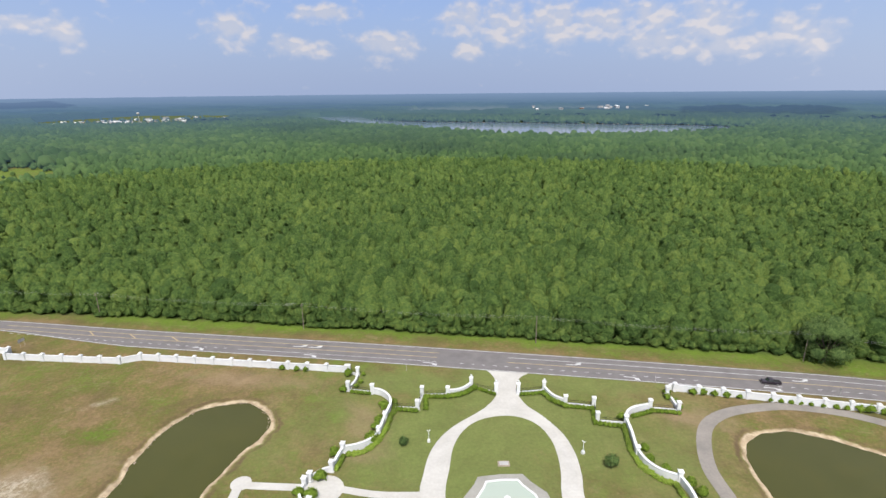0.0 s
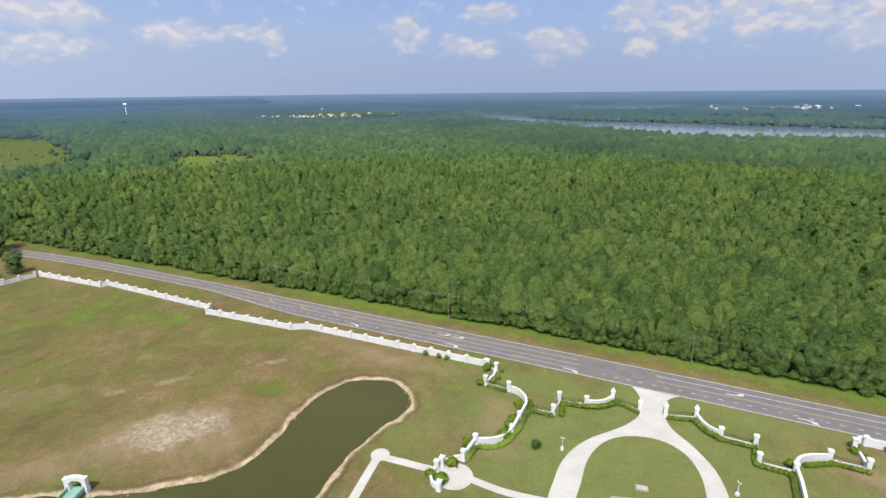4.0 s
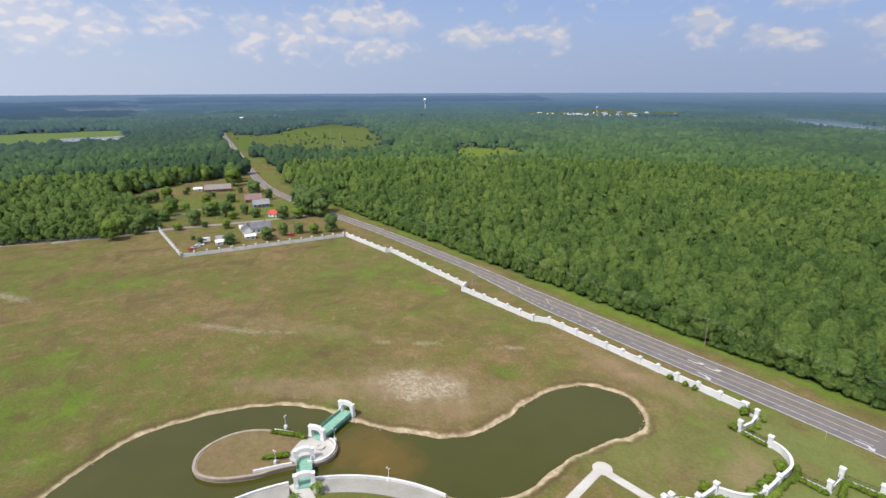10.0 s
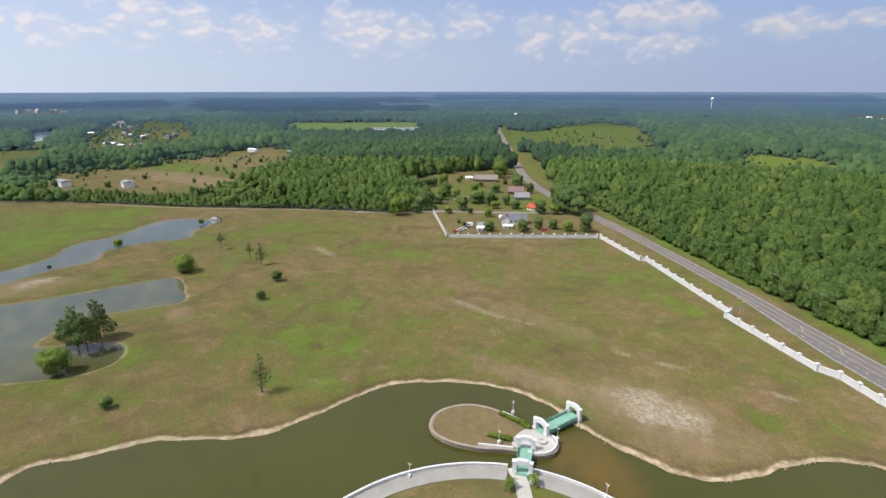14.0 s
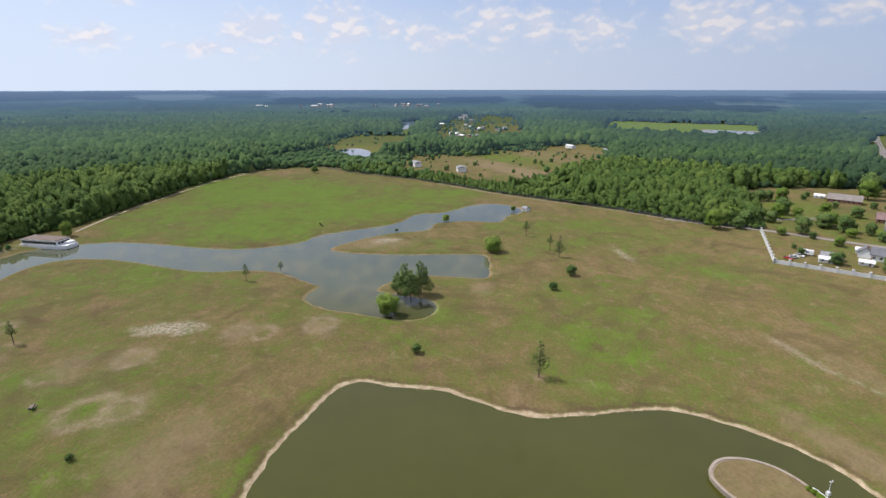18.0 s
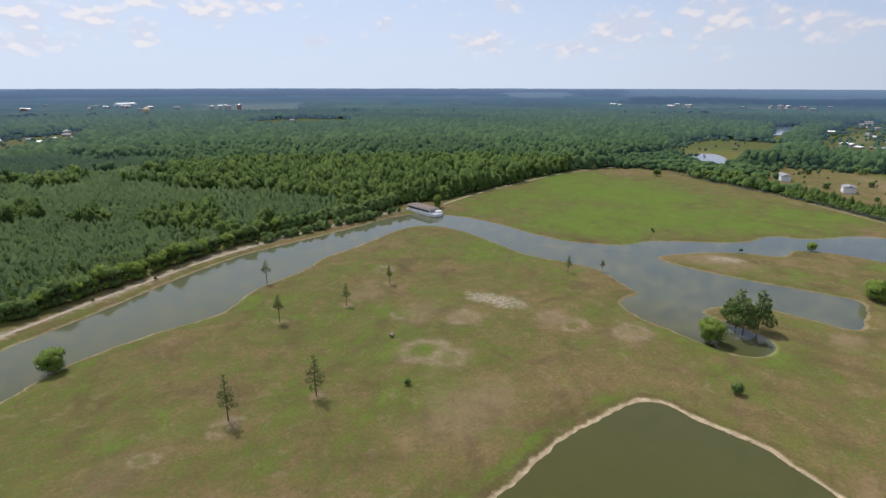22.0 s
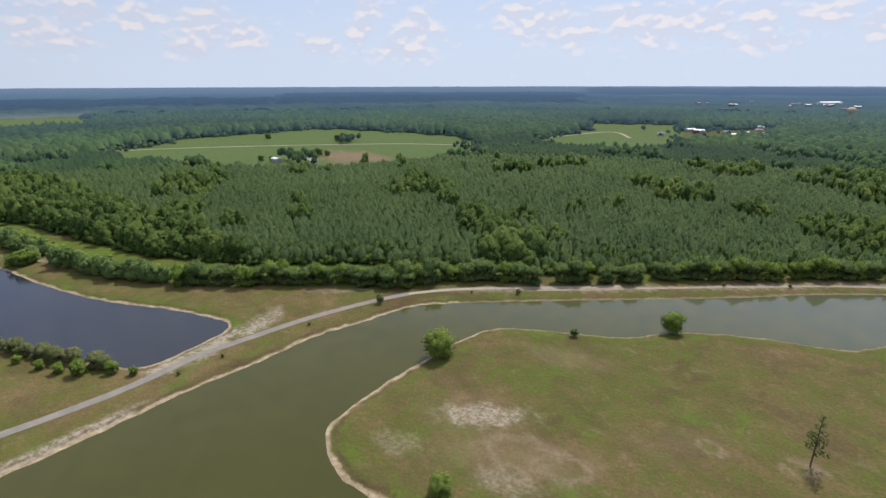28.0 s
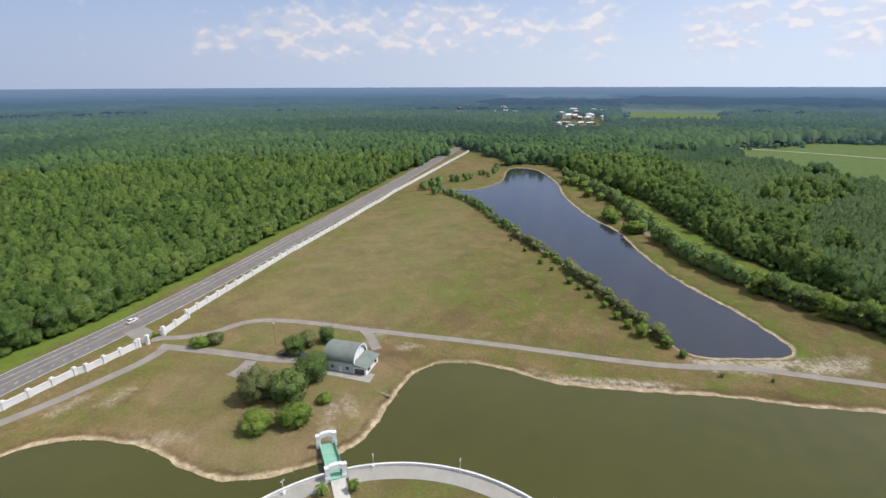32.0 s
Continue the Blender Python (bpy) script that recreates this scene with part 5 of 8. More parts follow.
BROWN_ROOF = plain("brown_shingle", (0.13, 0.10, 0.085), (0.21, 0.165, 0.14), 0.4, 0.9)
GREY_ROOF = plain("grey_shingle", (0.20, 0.205, 0.215), (0.31, 0.315, 0.33), 0.4, 0.9)
SLATE_ROOF = plain("dark_grey_shingle", (0.12, 0.122, 0.14), (0.19, 0.19, 0.21), 0.4, 0.9)
ROSE_ROOF = plain("rose_brown_shingle", (0.19, 0.12, 0.115), (0.27, 0.18, 0.17), 0.4, 0.9)
TAUPE_ROOF = plain("grey_brown_shingle", (0.20, 0.175, 0.16), (0.29, 0.26, 0.24), 0.4, 0.9)
RED_ROOF = plain("red_roof", (0.42, 0.05, 0.03), (0.55, 0.09, 0.05), 0.4, 0.7)
BRICK = plain("brick_wall", (0.25, 0.13, 0.09), (0.34, 0.19, 0.14), 0.6, 0.9)
FENCE_GREY = plain("grey_concrete_fence", (0.34, 0.33, 0.32), (0.47, 0.46, 0.44), 0.3, 0.9)
WOOD_GREY = plain("weathered_wood", (0.16, 0.125, 0.095), (0.25, 0.205, 0.165), 0.9, 0.9)
RUBBER = plain("rubber", (0.012, 0.012, 0.012), (0.025, 0.025, 0.025), 3.0, 0.8)
FOUNTAIN_WATER = water_material("pale_green_basin_water", (0.40, 0.46, 0.39), 0.08, 0.02)
GLASS_GLOBE = plain("frosted_globe", (0.75, 0.75, 0.72), (0.85, 0.85, 0.82), 1.0, 0.3)


def car_paint(name, c, metal=0.3):
    m, t, p = material(name)
    p.inputs["Base Color"].default_value = (*c, 1)
    p.inputs["Roughness"].default_value, p.inputs["Metallic"].default_value, p.inputs["Coat Weight"].default_value = 0.35, metal, 0.6
    return m


SANDY = plain("sandy_track", (0.235, 0.185, 0.130), (0.37, 0.31, 0.245), 0.35, 0.95, relief=0.4)


PLAZA = plain("weathered_paving", (0.26, 0.252, 0.222), (0.345, 0.335, 0.30), 0.25, 0.9)


# ---------------------------------------------------------------- paved ways
def way(name, pts, width, mat, label, z=0.05, category="pavement", n=6, laid=[0]):
    laid[0] += 1
    z = z + 0.006 * laid[0]
    p = resample(smooth(pts, n), 2.5)
    return tagged(part(name, Build().ribbon(p, width / 2, -width / 2, -0.35, z), mat), label, category, kind="structure")


def entrance_drive():
    left = smooth([(24.8, 152.2), (26.6, 147.5), (27.0, 141.5), (25.6, 135.6), (21.9, 130.6), (17.9, 127.1), (11.9, 122.5), (7.4, 117.3), (4.2, 110.9), (2.5, 103.9), (1.4, 98.1), (1.0, 84)], 4)
    inner = smooth([(7.0, 84), (7.3, 97.6), (8.9, 105.3), (10.7, 113.6), (14.2, 120.3), (19.1, 124.4), (25.6, 125.8), (31.4, 124.2), (35.1, 119.8), (36.6, 113.3), (36.3, 106.7), (35.2, 100.8), (33.6, 95.0), (31.5, 82)], 4)
    right = smooth([(37, 82), (38.6, 94.5), (40.1, 100.2), (41.1, 108.3), (40.3, 116.4), (37.1, 124.4), (33.7, 130.2), (32.4, 136.2), (33.0, 141.0), (35.3, 145.6), (40.4, 148.8)], 4)
    ring = np.concatenate([left, inner, right])[::-1]
    b = Build().slab(ring, -0.3, 0.05)
    tagged(part("driveway", b, CONCRETE), "pale concrete entrance drive looping round a lawn", "driveway", kind="structure")


entrance_drive()
way("path", [(66, 76), (69.5, 84), (70.5, 91), (71.5, 100), (75.5, 109.5), (81, 117), (89.5, 121.5), (101, 123), (110, 122.3), (122, 117.8), (131, 111), (139, 104), (152, 94.5), (163, 87.5), (173, 84)], 3.6, OLD_ASPHALT, "curving grey asphalt service road round a pond")
way("driveway", [(177, 93.5), (179, 88), (179, 82), (182.1, 71.8), (188.5, 64.7), (191.2, 56.7), (189.4, 44.1), (184.9, 29.6), (180.2, 17.3), (175.5, 3), (166, -26), (156, -53), (149, -72), (144.5, -88), (141, -110), (134, -129), (126, -149), (113, -172), (102, -187)], 3.4, OLD_ASPHALT, "long grey drive between lawn and moat")
way("track", [(102, -187), (87, -199), (65, -211), (42, -222), (18, -234)], 2.6, SAND_TRACK, "sandy track along the moat bank", 0.04)
way("driveway", [(172.5, 87), (168.5, 72), (163.8, 56.5), (160.2, 46.0), (158.3, 35.2)], 3.8, OLD_ASPHALT, "worn grey drive to the lodge")
way("driveway", [(159.5, 52), (154.5, 53.5), (150, 55.7)], 4.2, OLD_ASPHALT, "short worn parking spur")
way("track", [(52, -214), (28, -226), (-10, -245), (-45, -262), (-80, -277.5), (-115, -287.5), (-150, -294), (-185, -299), (-216, -303)], 2.3, SANDY, "pale sandy track along the far bank", 0.05, category="track")
way("track", [(-262, -297), (-300, -307), (-344, -315), (-400, -322), (-446, -325.5), (-500, -320), (-540, -312)], 2.0, SANDY, "sandy track along the wood's edge", 0.05, category="track")
way("driveway", [(181, 17), (175, 14), (168, 12), (164, 10.5)], 3.6, OLD_ASPHALT, "grey drive to the lodge porch", 0.055)
way("track", [(178, 92), (182.5, 97.5), (187, 103)], 7.5, OLD_ASPHALT, "asphalt apron at the side gate", 0.07)
way("path", [(-41.5, 88), (-40.6, 104.5), (-39, 104.2), (-25, 102.2)], 2.2, CONCRETE, "narrow concrete path across the lawn", n=1)
way("path", [(-16.5, 101), (-8, 98.5), (2, 97.5)], 2.0, CONCRETE, "narrow concrete path to the drive")
way("street", [(-378, 74), (-361, 125), (-354, 142), (-335, 180), (-322, 212), (-312, 232)], 5.0, OLD_ASPHALT, "pale residential street", category="street")
way("street", [(-400, 128), (-392, 148), (-397, 166), (-402, 176)], 4.0, OLD_ASPHALT, "pale residential lane", category="street")
way("track", [(-361, 126), (-366, 98), (-400, 38), (-437, -42), (-479, -112)], 1.1, SANDY, "sandy track along the boundary fence", 0.04)
way("track", [(717, -466), (647, -540), (540, -620), (400, -706), (276, -759), (139, -1033), (84, -936)], 5.0, SAND_TRACK, "pale farm track", 0.1)
tagged(part("path", Build().lathe(-40.3, 105, [(2.4, -0.2), (2.4, 0.055)], 20), CONCRETE), "round concrete landing at the bend of a narrow path", "pavement", kind="structure")


# ---------------------------------------------------------------- road details
def road_place(x, off):
    """The place on the highway at plan x, off metres in from its far edge, and the road's heading."""
    i = int(np.argmin(np.abs(FAR_EDGE[:, 0] - x)))
    d = FAR_EDGE[min(i + 1, len(FAR_EDGE) - 1)] - FAR_EDGE[max(i - 1, 0)]
    h = math.atan2(d[1], d[0])
    y = np.interp(x, FAR_EDGE[:, 0], FAR_EDGE[:, 1])
    return x + math.sin(h) * off, y - math.cos(h) * off, math.degrees(h)


ROAD = bpy.data.objects["road"]


def road_marks():
    dash = Build().box(0, 0, 0, 1.2, 0.22, 0.008).mesh("lane_dash", WHITE_LINE)
    for off, lo, hi, step in ((9.95, -150, -62, 3.6), (9.95, 20, 92, 3.6), (3.75, 40, 110, 3.6), (9.95, 112, 178, 3.6)):
        x = lo
        while x < hi:
            px, py, h = road_place(x, off)
            ob = new("lane_dash", dash)
            ob.parent = ROAD
            ob.matrix_basis = pose(px, py, 0.066, 0, 0, h)
            x += step
    arrow = Build().add([(-1.9, -0.12, 0), (0.3, -0.12, 0), (0.9, 0.3, 0), (0.55, 0.62, 0), (2.0, 1.0, 0), (1.75, -0.25, 0), (1.35, 0.02, 0), (0.7, -0.42, 0), (-1.9, -0.42, 0)], [tuple(range(8, -1, -1))]).mesh("turn_arrow", WHITE_LINE)
    for x, off, flip in ((-37.9, 5.2, 1), (-32.4, 5.2, 1), (-73, 11.2, -1), (-31.8, 11.4, -1), (9.7, 11.4, -1), (56, 5.3, 1), (73, 11.4, -1), (123, 5.3, 1), (113, 11.4, -1), (150, 5.3, 1)):
        px, py, h = road_place(x, off)
        ob = new("turn_arrow", arrow)
        ob.parent = ROAD
        ob.matrix_basis = pose(px, py, 0.075, 0, 0, h) @ Matrix.Diagonal((1.25, 1.3 * flip, 1, 1))
    # hatched island where the turn lane opens
    for x in (-120, -103, -86):
        px, py, h = road_place(x, 5.2)
        part("hatch", Build().box(0, 0, 0, 5.5, 0.4, 0.008, -32), YELLOW_LINE, ROAD).matrix_basis = pose(px, py, 0.072, 0, 0, h)
    px, py, h = road_place(-76, 5.3)
    part("hatch", Build().box(0, 0, 0, 0.3, 3.1, 0.008, -12), YELLOW_LINE, ROAD).matrix_basis = pose(px, py, 0.072, 0, 0, h)


road_marks()


def utility_line():
    spots_x = [-560, -470, -385, -300, -215, -128, -42, 44, 129.4, 200, 275, 350, 430, 515, 610]
    tops = []
    base = None
    for x in spots_x:
        px, py, h = road_place(x, -8.5)
        if base is None:
            base = thing("utility_pole", pose(px, py, 0, 0, 0, h), "weathered wooden utility pole with a crossarm beside the highway", "utility pole", "utility poles")
            part("pole", Build().tube((0, 0, -0.5), (0, 0, 10.8), 0.17, 0.11, 8), WOOD_GREY, base)
            part("crossarm", Build().box(0, 0, 10.0, 0.12, 2.3, 0.13), WOOD_GREY, base)
            for q in (-1.0, 0.0, 1.0):
                part("insulator", Build().lathe(0, q, [(0.05, 10.13), (0.08, 10.2), (0.05, 10.32)], 8), GLASS_GLOBE, base)
        else:
            copy_thing(base, pose(px, py, 0, 0, 0, h))
        tops.append((px, py, h))
    for q in (-1.0, 0.0, 1.0):
        c = bpy.data.curves.new("cable", "CURVE")
        c.dimensions, c.bevel_depth, c.bevel_resolution = "3D", 0.012, 0
        sp = c.splines.new("POLY")
        pts = []
        for (ax, ay, ah), (bx, by, bh) in zip(tops[:-1], tops[1:]):
            for k in range(8):
                u = k / 8
                pts.append((ax + (bx - ax) * u - math.sin(radians(ah)) * q, ay + (by - ay) * u + math.cos(radians(ah)) * q, 10.3 - 4.4 * u * (1 - u), 1))
        sp.points.add(len(pts) - 1)
        for s_, p_ in zip(sp.points, pts):
            s_.co = p_
        c.materials.append(FENCE_GREY)
        tagged(new("power_cable", c), "thin grey overhead power cable", "cable", "overhead cables")


utility_line()


def road_sign(x, y, turn, two=False):
    ob = thing("road_sign", pose(x, y, 0, 0, 0, turn), "small grey metal road sign seen from behind", "sign", "road signs")
    for q in ((-0.9, 0.9) if two else (0,)):
        part("post", Build().box(q, 0, -0.2, 0.08, 0.06, 2.6), FENCE_GREY, ob)
    part("plate", Build().box(0, 0.05, 1.7, 2.6 if two else 0.6, 0.03, 1.2 if two else 0.75), FENCE_GREY, ob)


for sx, sy, two in ((-0.9, 153.2, False), (76.3, 138.3, False), (-140.7, 184.1, True), (127.5, 126.6, False)):
    road_sign(sx, sy, 78, two)


# ---------------------------------------------------------------- plants
def leaf_mesh(name, vs, fs, mat, tint=None, normals=None):
    me = mesh_fast(name, vs, fs, mat, flat=False, normals=normals)
    attribute(me, "tint", np.full(len(vs), 0.5) if tint is None else tint)
    return me


def crown_mesh(name, seed, clumps, n_cards, spread, size, mat, core_size=0.8, shade=0.5):
    """Crown out of clumps (x, y, z, radius): a rough heart in each, ringed by small leaf cards."""
    rng = np.random.default_rng(seed)
    vs, fs, ts, ns, k = [], [], [], [], 0
    mid = np.mean([c[:3] for c in clumps], 0)
    tot = sum(c[3] ** 2 for c in clumps)
    for cx, cy, cz, r in clumps:
        if core_size:
            v, f = core(rng, r * core_size, r * core_size * 0.8, 0, 0.3)
            vs.append(v + [cx, cy, cz])
            fs.append(f + k)
            # the heart is painted darker, like the shaded inside of a crown
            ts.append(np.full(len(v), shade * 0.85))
            ns.append(unit(unit(v) + unit(v + [cx, cy, cz] - mid) + [0, 0, 0.6]))
            k += len(v)
        n = max(8, int(0.66 * n_cards * r * r / tot))
        d = rng.normal(0, 1, (n, 3))
        d /= np.linalg.norm(d, axis=1)[:, None]
        c = d * r * rng.uniform(0.7, 1.08, (n, 1)) * [1, 1, spread] + [cx, cy, cz]
        v, f, nv = cards(rng, c, d, size, 0.4)
        vs.append(v)
        fs.append(f + k)
        ns.append(unit(np.repeat(d * 0.4 + 0.8 * unit(c - mid) + [0, 0, 0.5], 4, 0) + 0.7 * nv))
        # top light painted in: the more a card faces up, the lighter its tone
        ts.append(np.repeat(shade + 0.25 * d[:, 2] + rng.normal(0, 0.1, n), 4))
        k += len(v)
    return leaf_mesh(name, np.concatenate(vs), np.concatenate(fs), mat, np.clip(np.concatenate(ts), 0, 1), np.concatenate(ns))


def broad_tree(seed, height, radius, mat, label, shade=0.5, low=0.25, name="tree", leaves=520):
    """A spreading tree: forked trunk, limbs, and a crown of leaf clumps."""
    rng = np.random.default_rng(seed)
    ob = thing(name, pose(0, 0, 0), label, "tree")
    b = Build()
    fork = height * (low + 0.08)
    b.tube((0, 0, -0.3), (0.05 * radius, 0, fork), radius * 0.075, radius * 0.055, 8)
    clumps = []
    for i in range(11):
        a, q = i * 2.4 + rng.uniform(-0.3, 0.3), (0.15 if i == 0 else rng.uniform(0.42, 0.74)) * radius
        z = height * (0.86 - 0.42 * (q / radius) ** 1.6 * rng.uniform(0.7, 1.2)) - radius * 0.12
        c = (q * math.cos(a), q * math.sin(a), z)
        b.tube((0.05 * radius, 0, fork * 0.95), c, radius * 0.035, radius * 0.012, 5)
        clumps.append((*c, radius * rng.uniform(0.44, 0.58)))
    for i in range(7):
        a, q = i * 0.9 + rng.uniform(-0.3, 0.3), rng.uniform(0.45, 0.66) * radius
        clumps.append((q * math.cos(a), q * math.sin(a), max(height * (low + 0.15), radius * 0.34) + rng.uniform(-0.04, 0.04) * height, radius * rng.uniform(0.42, 0.56)))
    if height > 2.6 * radius:
        # tall crowns are leafy all the way down
        for i in range(8):
            a, q = i * 0.8 + rng.uniform(-0.3, 0.3), rng.uniform(0.35, 0.55) * radius
            clumps.append((q * math.cos(a), q * math.sin(a), height * rng.uniform(0.34, 0.56), radius * rng.uniform(0.34, 0.46)))
    part("trunk", b, BARK, ob)
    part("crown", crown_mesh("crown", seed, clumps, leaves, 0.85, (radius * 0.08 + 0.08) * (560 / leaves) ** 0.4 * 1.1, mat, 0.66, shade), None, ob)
    return ob


def tall_pine(seed, height, radius, label, full=0.5, mat=YOUNG_PINE, leaves=900):
    """A slim pine: bare leaning trunk and tufted boughs towards the top."""
    rng = np.random.default_rng(seed)
    ob = thing("pine_tree", pose(0, 0, 0), label, "tree")
    b = Build()
    lean = rng.uniform(-0.03, 0.03, 2) * height
    b.tube((0, 0, -0.3), (lean[0] * 0.5, lean[1] * 0.5, height * 0.5), height * 0.016, height * 0.012, 7)
    b.tube((lean[0] * 0.5, lean[1] * 0.5, height * 0.5), (lean[0], lean[1], height * 0.97), height * 0.012, height * 0.004, 6)
    clumps = []
    n = 24
    for i in range(n):
        u = (1 - full) + full * (i + 0.5) / n
        w = radius * (1.0 - 0.75 * ((u - (1 - full)) / full) ** 1.3) * rng.uniform(0.6, 1.1)
        a = i * 2.4
        c = (lean[0] * u + w * 0.75 * math.cos(a), lean[1] * u + w * 0.75 * math.sin(a), height * u + 0.1 * w)
        b.tube((lean[0] * u, lean[1] * u, height * (u - 0.03)), c, height * 0.005, height * 0.002, 4)
        clumps.append((*c, max(0.28, w * 0.5)))
    part("trunk", b, BARK, ob)
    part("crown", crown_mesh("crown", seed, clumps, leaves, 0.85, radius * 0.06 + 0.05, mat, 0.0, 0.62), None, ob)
    return ob


def shrub_thing(seed, height, radius, mat, label, shade=0.5, name="shrub", cat="shrub", n=150):
    rng = np.random.default_rng(seed)
    ob = thing(name, pose(0, 0, 0), label, cat)
    clumps = [(0, 0, height * 0.52, min(radius, height * 0.5) * 0.92)]
    for i in range(5):
        a = i * 1.26 + rng.uniform(-0.3, 0.3)
        clumps.append((radius * 0.5 * math.cos(a), radius * 0.5 * math.sin(a), height * rng.uniform(0.32, 0.6), radius * 0.5))
    part("stem", Build().tube((0, 0, -0.2), (0, 0, height * 0.5), 0.06 * radius + 0.02, 0.04, 6), BARK, ob)
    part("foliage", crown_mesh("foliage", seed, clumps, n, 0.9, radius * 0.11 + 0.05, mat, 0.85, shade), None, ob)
    return ob


def palm_tree(seed, height, label):
    rng = np.random.default_rng(seed)
    ob = thing("palm_tree", pose(0, 0, 0), label, "palm")
    part("trunk", Build().tube((0, 0, -0.3), (0.1, 0, height), 0.22, 0.16, 8), BARK, ob)
    vs, fs = [], []
    for i in range(22):
        a, up = i * 2.4, rng.uniform(-0.35, 0.9)
        l = rng.uniform(1.3, 1.9)
        d = np.array([math.cos(a), math.sin(a)])
        s = np.array([-d[1], d[0]])
        for j in range(4):
            u = j / 3
            p = np.array([*(d * l * u), height + up * l * u - 0.9 * l * u * u])
            w = 0.34 * (1 - 0.75 * abs(u - 0.45) / 0.55)
            k = len(vs)
            vs += [(p[0] + s[0] * w + 0.1, p[1] + s[1] * w, p[2] - 0.08), (p[0] - s[0] * w + 0.1, p[1] - s[1] * w, p[2] - 0.08)]
            if j:
                fs += [(k - 2, k - 1, k + 1, k)]
    part("fronds", leaf_mesh("fronds", np.array(vs), np.array(fs), GARDEN_LEAF), None, ob)
    return ob


def retag(ob, label="", group=""):
    if label:
        ob["label"] = label
    if group:
        ob["group"] = group
    return ob


def place(base, x, y, size=1.0, turn=0.0, z=0.0, tall=1.0):
    return copy_thing(base, pose(x, y, z, 0, 0, turn) @ Matrix.Diagonal((size, size, size * tall, 1)))


def nursery():
    """The first of each kind; each stands at a place of its own."""
    rng = np.random.default_rng(11)
    # solitary pines on the grass
    pines = [tall_pine(21, 12.5, 2.6, "slim young pine with a bare lower trunk on the grass", 0.72), tall_pine(22, 12.0, 2.3, "slim young pine with sparse boughs on the grass", 0.5), tall_pine(23, 10.5, 1.9, "thin sparse pine sapling on the grass", 0.6)]
    spots_ = [(-149, -2, 0, 1.05), (-61, -126, 0, 1.05), (-37, -131, 0, 1.1), (-103, -178, 2, 0.95), (-131, -186, 2, 0.95), (-75, -181, 1, 0.95), (-89, -225, 1, 0.95), (-206, -141, 2, 0.9), (-286, -2, 1, 0.85), (-275, 3, 0, 0.95), (-312, -17, 1, 0.9), (-222, -132, 2, 0.55)]
    used = set()
    for x, y, k, s in spots_:
        if k not in used:
            used.add(k)
            pines[k].matrix_basis = pose(x, y, 0, 0, 0, 40 * k) @ Matrix.Diagonal((s, s, s, 1))
            retag(pines[k], group="solitary pines")
        else:
            retag(place(pines[k], x, y, 1.0, rng.uniform(0, 360), tall=s), group="solitary pines")
    # round young trees and bushes on the grass
    b1 = broad_tree(31, 5.2, 2.5, GARDEN_LEAF, "round bushy young tree on the grass", 0.9, 0.12, leaves=2000)
    b1.matrix_basis = pose(-339, -73, 0)
    for x, y, s in ((67, -143, 1.95), (-4.5, -195, 1.6), (40, -86, 1.1), (-185, -64, 1.8), (-277, -33, 1.9), (-381, -31, 0.8), (-388, -20, 0.5)):
        place(b1, x, y, s, rng.uniform(0, 360))
    retag(place(b1, -252, -292, 1.2, 60, tall=1.7), "tall bright green tree behind the boathouse")
    b2 = broad_tree(32, 4.0, 1.7, TREE_LEAF, "small dark round tree casting a shadow on the grass", 0.3, 0.2)
    b2.matrix_basis = pose(-156, -44, 0)
    for x, y, s in ((28, -176, 0.85), (-247, 9, 1.5), (-226, 1, 1.1), (-85, -113, 0.55), (-100, -141.5, 0.3), (-312, -153, 0.5), (-308, -150, 0.45), (-306, -98, 0.6), (-512, -253, 2.2), (48.2, 102.7, 0.95), (-2.1, 115.4, 0.7)):
        place(b2, x, y, s, rng.uniform(0, 360))
    # cypress and oak clump on the spit
    t1 = tall_pine(33, 15.5, 4.9, "tall pine with dark clumped boughs on the spit", 0.74, TREE_LEAF, 2600)
    t1.matrix_basis = pose(-203, -62, 0)
    for x, y, s, a in ((-208, -56, 1.0, 70), (-198.5, -58, 0.92, 160), (-205, -66, 0.7, 220)):
        retag(place(t1, x, y, s, a), group="spit pines")
    # lodge grove
    o1 = broad_tree(34, 8.0, 4.6, TREE_LEAF, "full round shade tree beside the lodge", 0.6, 0.1, leaves=3000)
    o1.matrix_basis = pose(136, 35, 0) @ Matrix.Diagonal((1.2, 1.2, 1.2, 1))
    o2 = broad_tree(35, 6.0, 4.5, GARDEN_LEAF, "broad dense evergreen tree by the lodge", 0.7, 0.05, leaves=3000)
    o2.matrix_basis = pose(123.8, 31, 0)
    o3 = broad_tree(44, 7.6, 4.4, WILLOW_LEAF, "willowy olive-green tree in the lodge grove", 0.55, 0.08, leaves=3000)
    o3.matrix_basis = pose(137, 44.5, 0) @ Matrix.Diagonal((1.15, 1.15, 1.4, 1))
    for b, x, y, s, tl, lab in ((o1, 147, 30, 0.95, 1.0, ""), (o1, 163.5, 38.5, 0.68, 1.1, ""), (o3, 168.5, 35, 0.55, 1.1, ""), (o1, 171, 28.5, 0.5, 1.35, ""), (o2, 122.6, 40.5, 1.0, 0.85, "bright green spreading tree in the lodge grove"),
                             (o2, 133.5, 24.3, 0.5, 0.9, "low bright green shrub near the lodge"), (o2, 171.5, 73, 0.75, 0.8, "dark spreading shrub beside the drive"), (o3, 173.5, 68, 0.55, 0.8, "reddish-leaved shrub beside the drive")):
        c = place(b, x, y, s * 1.0, rng.uniform(0, 360), tall=tl)
        retag(c, lab, "lodge grove")
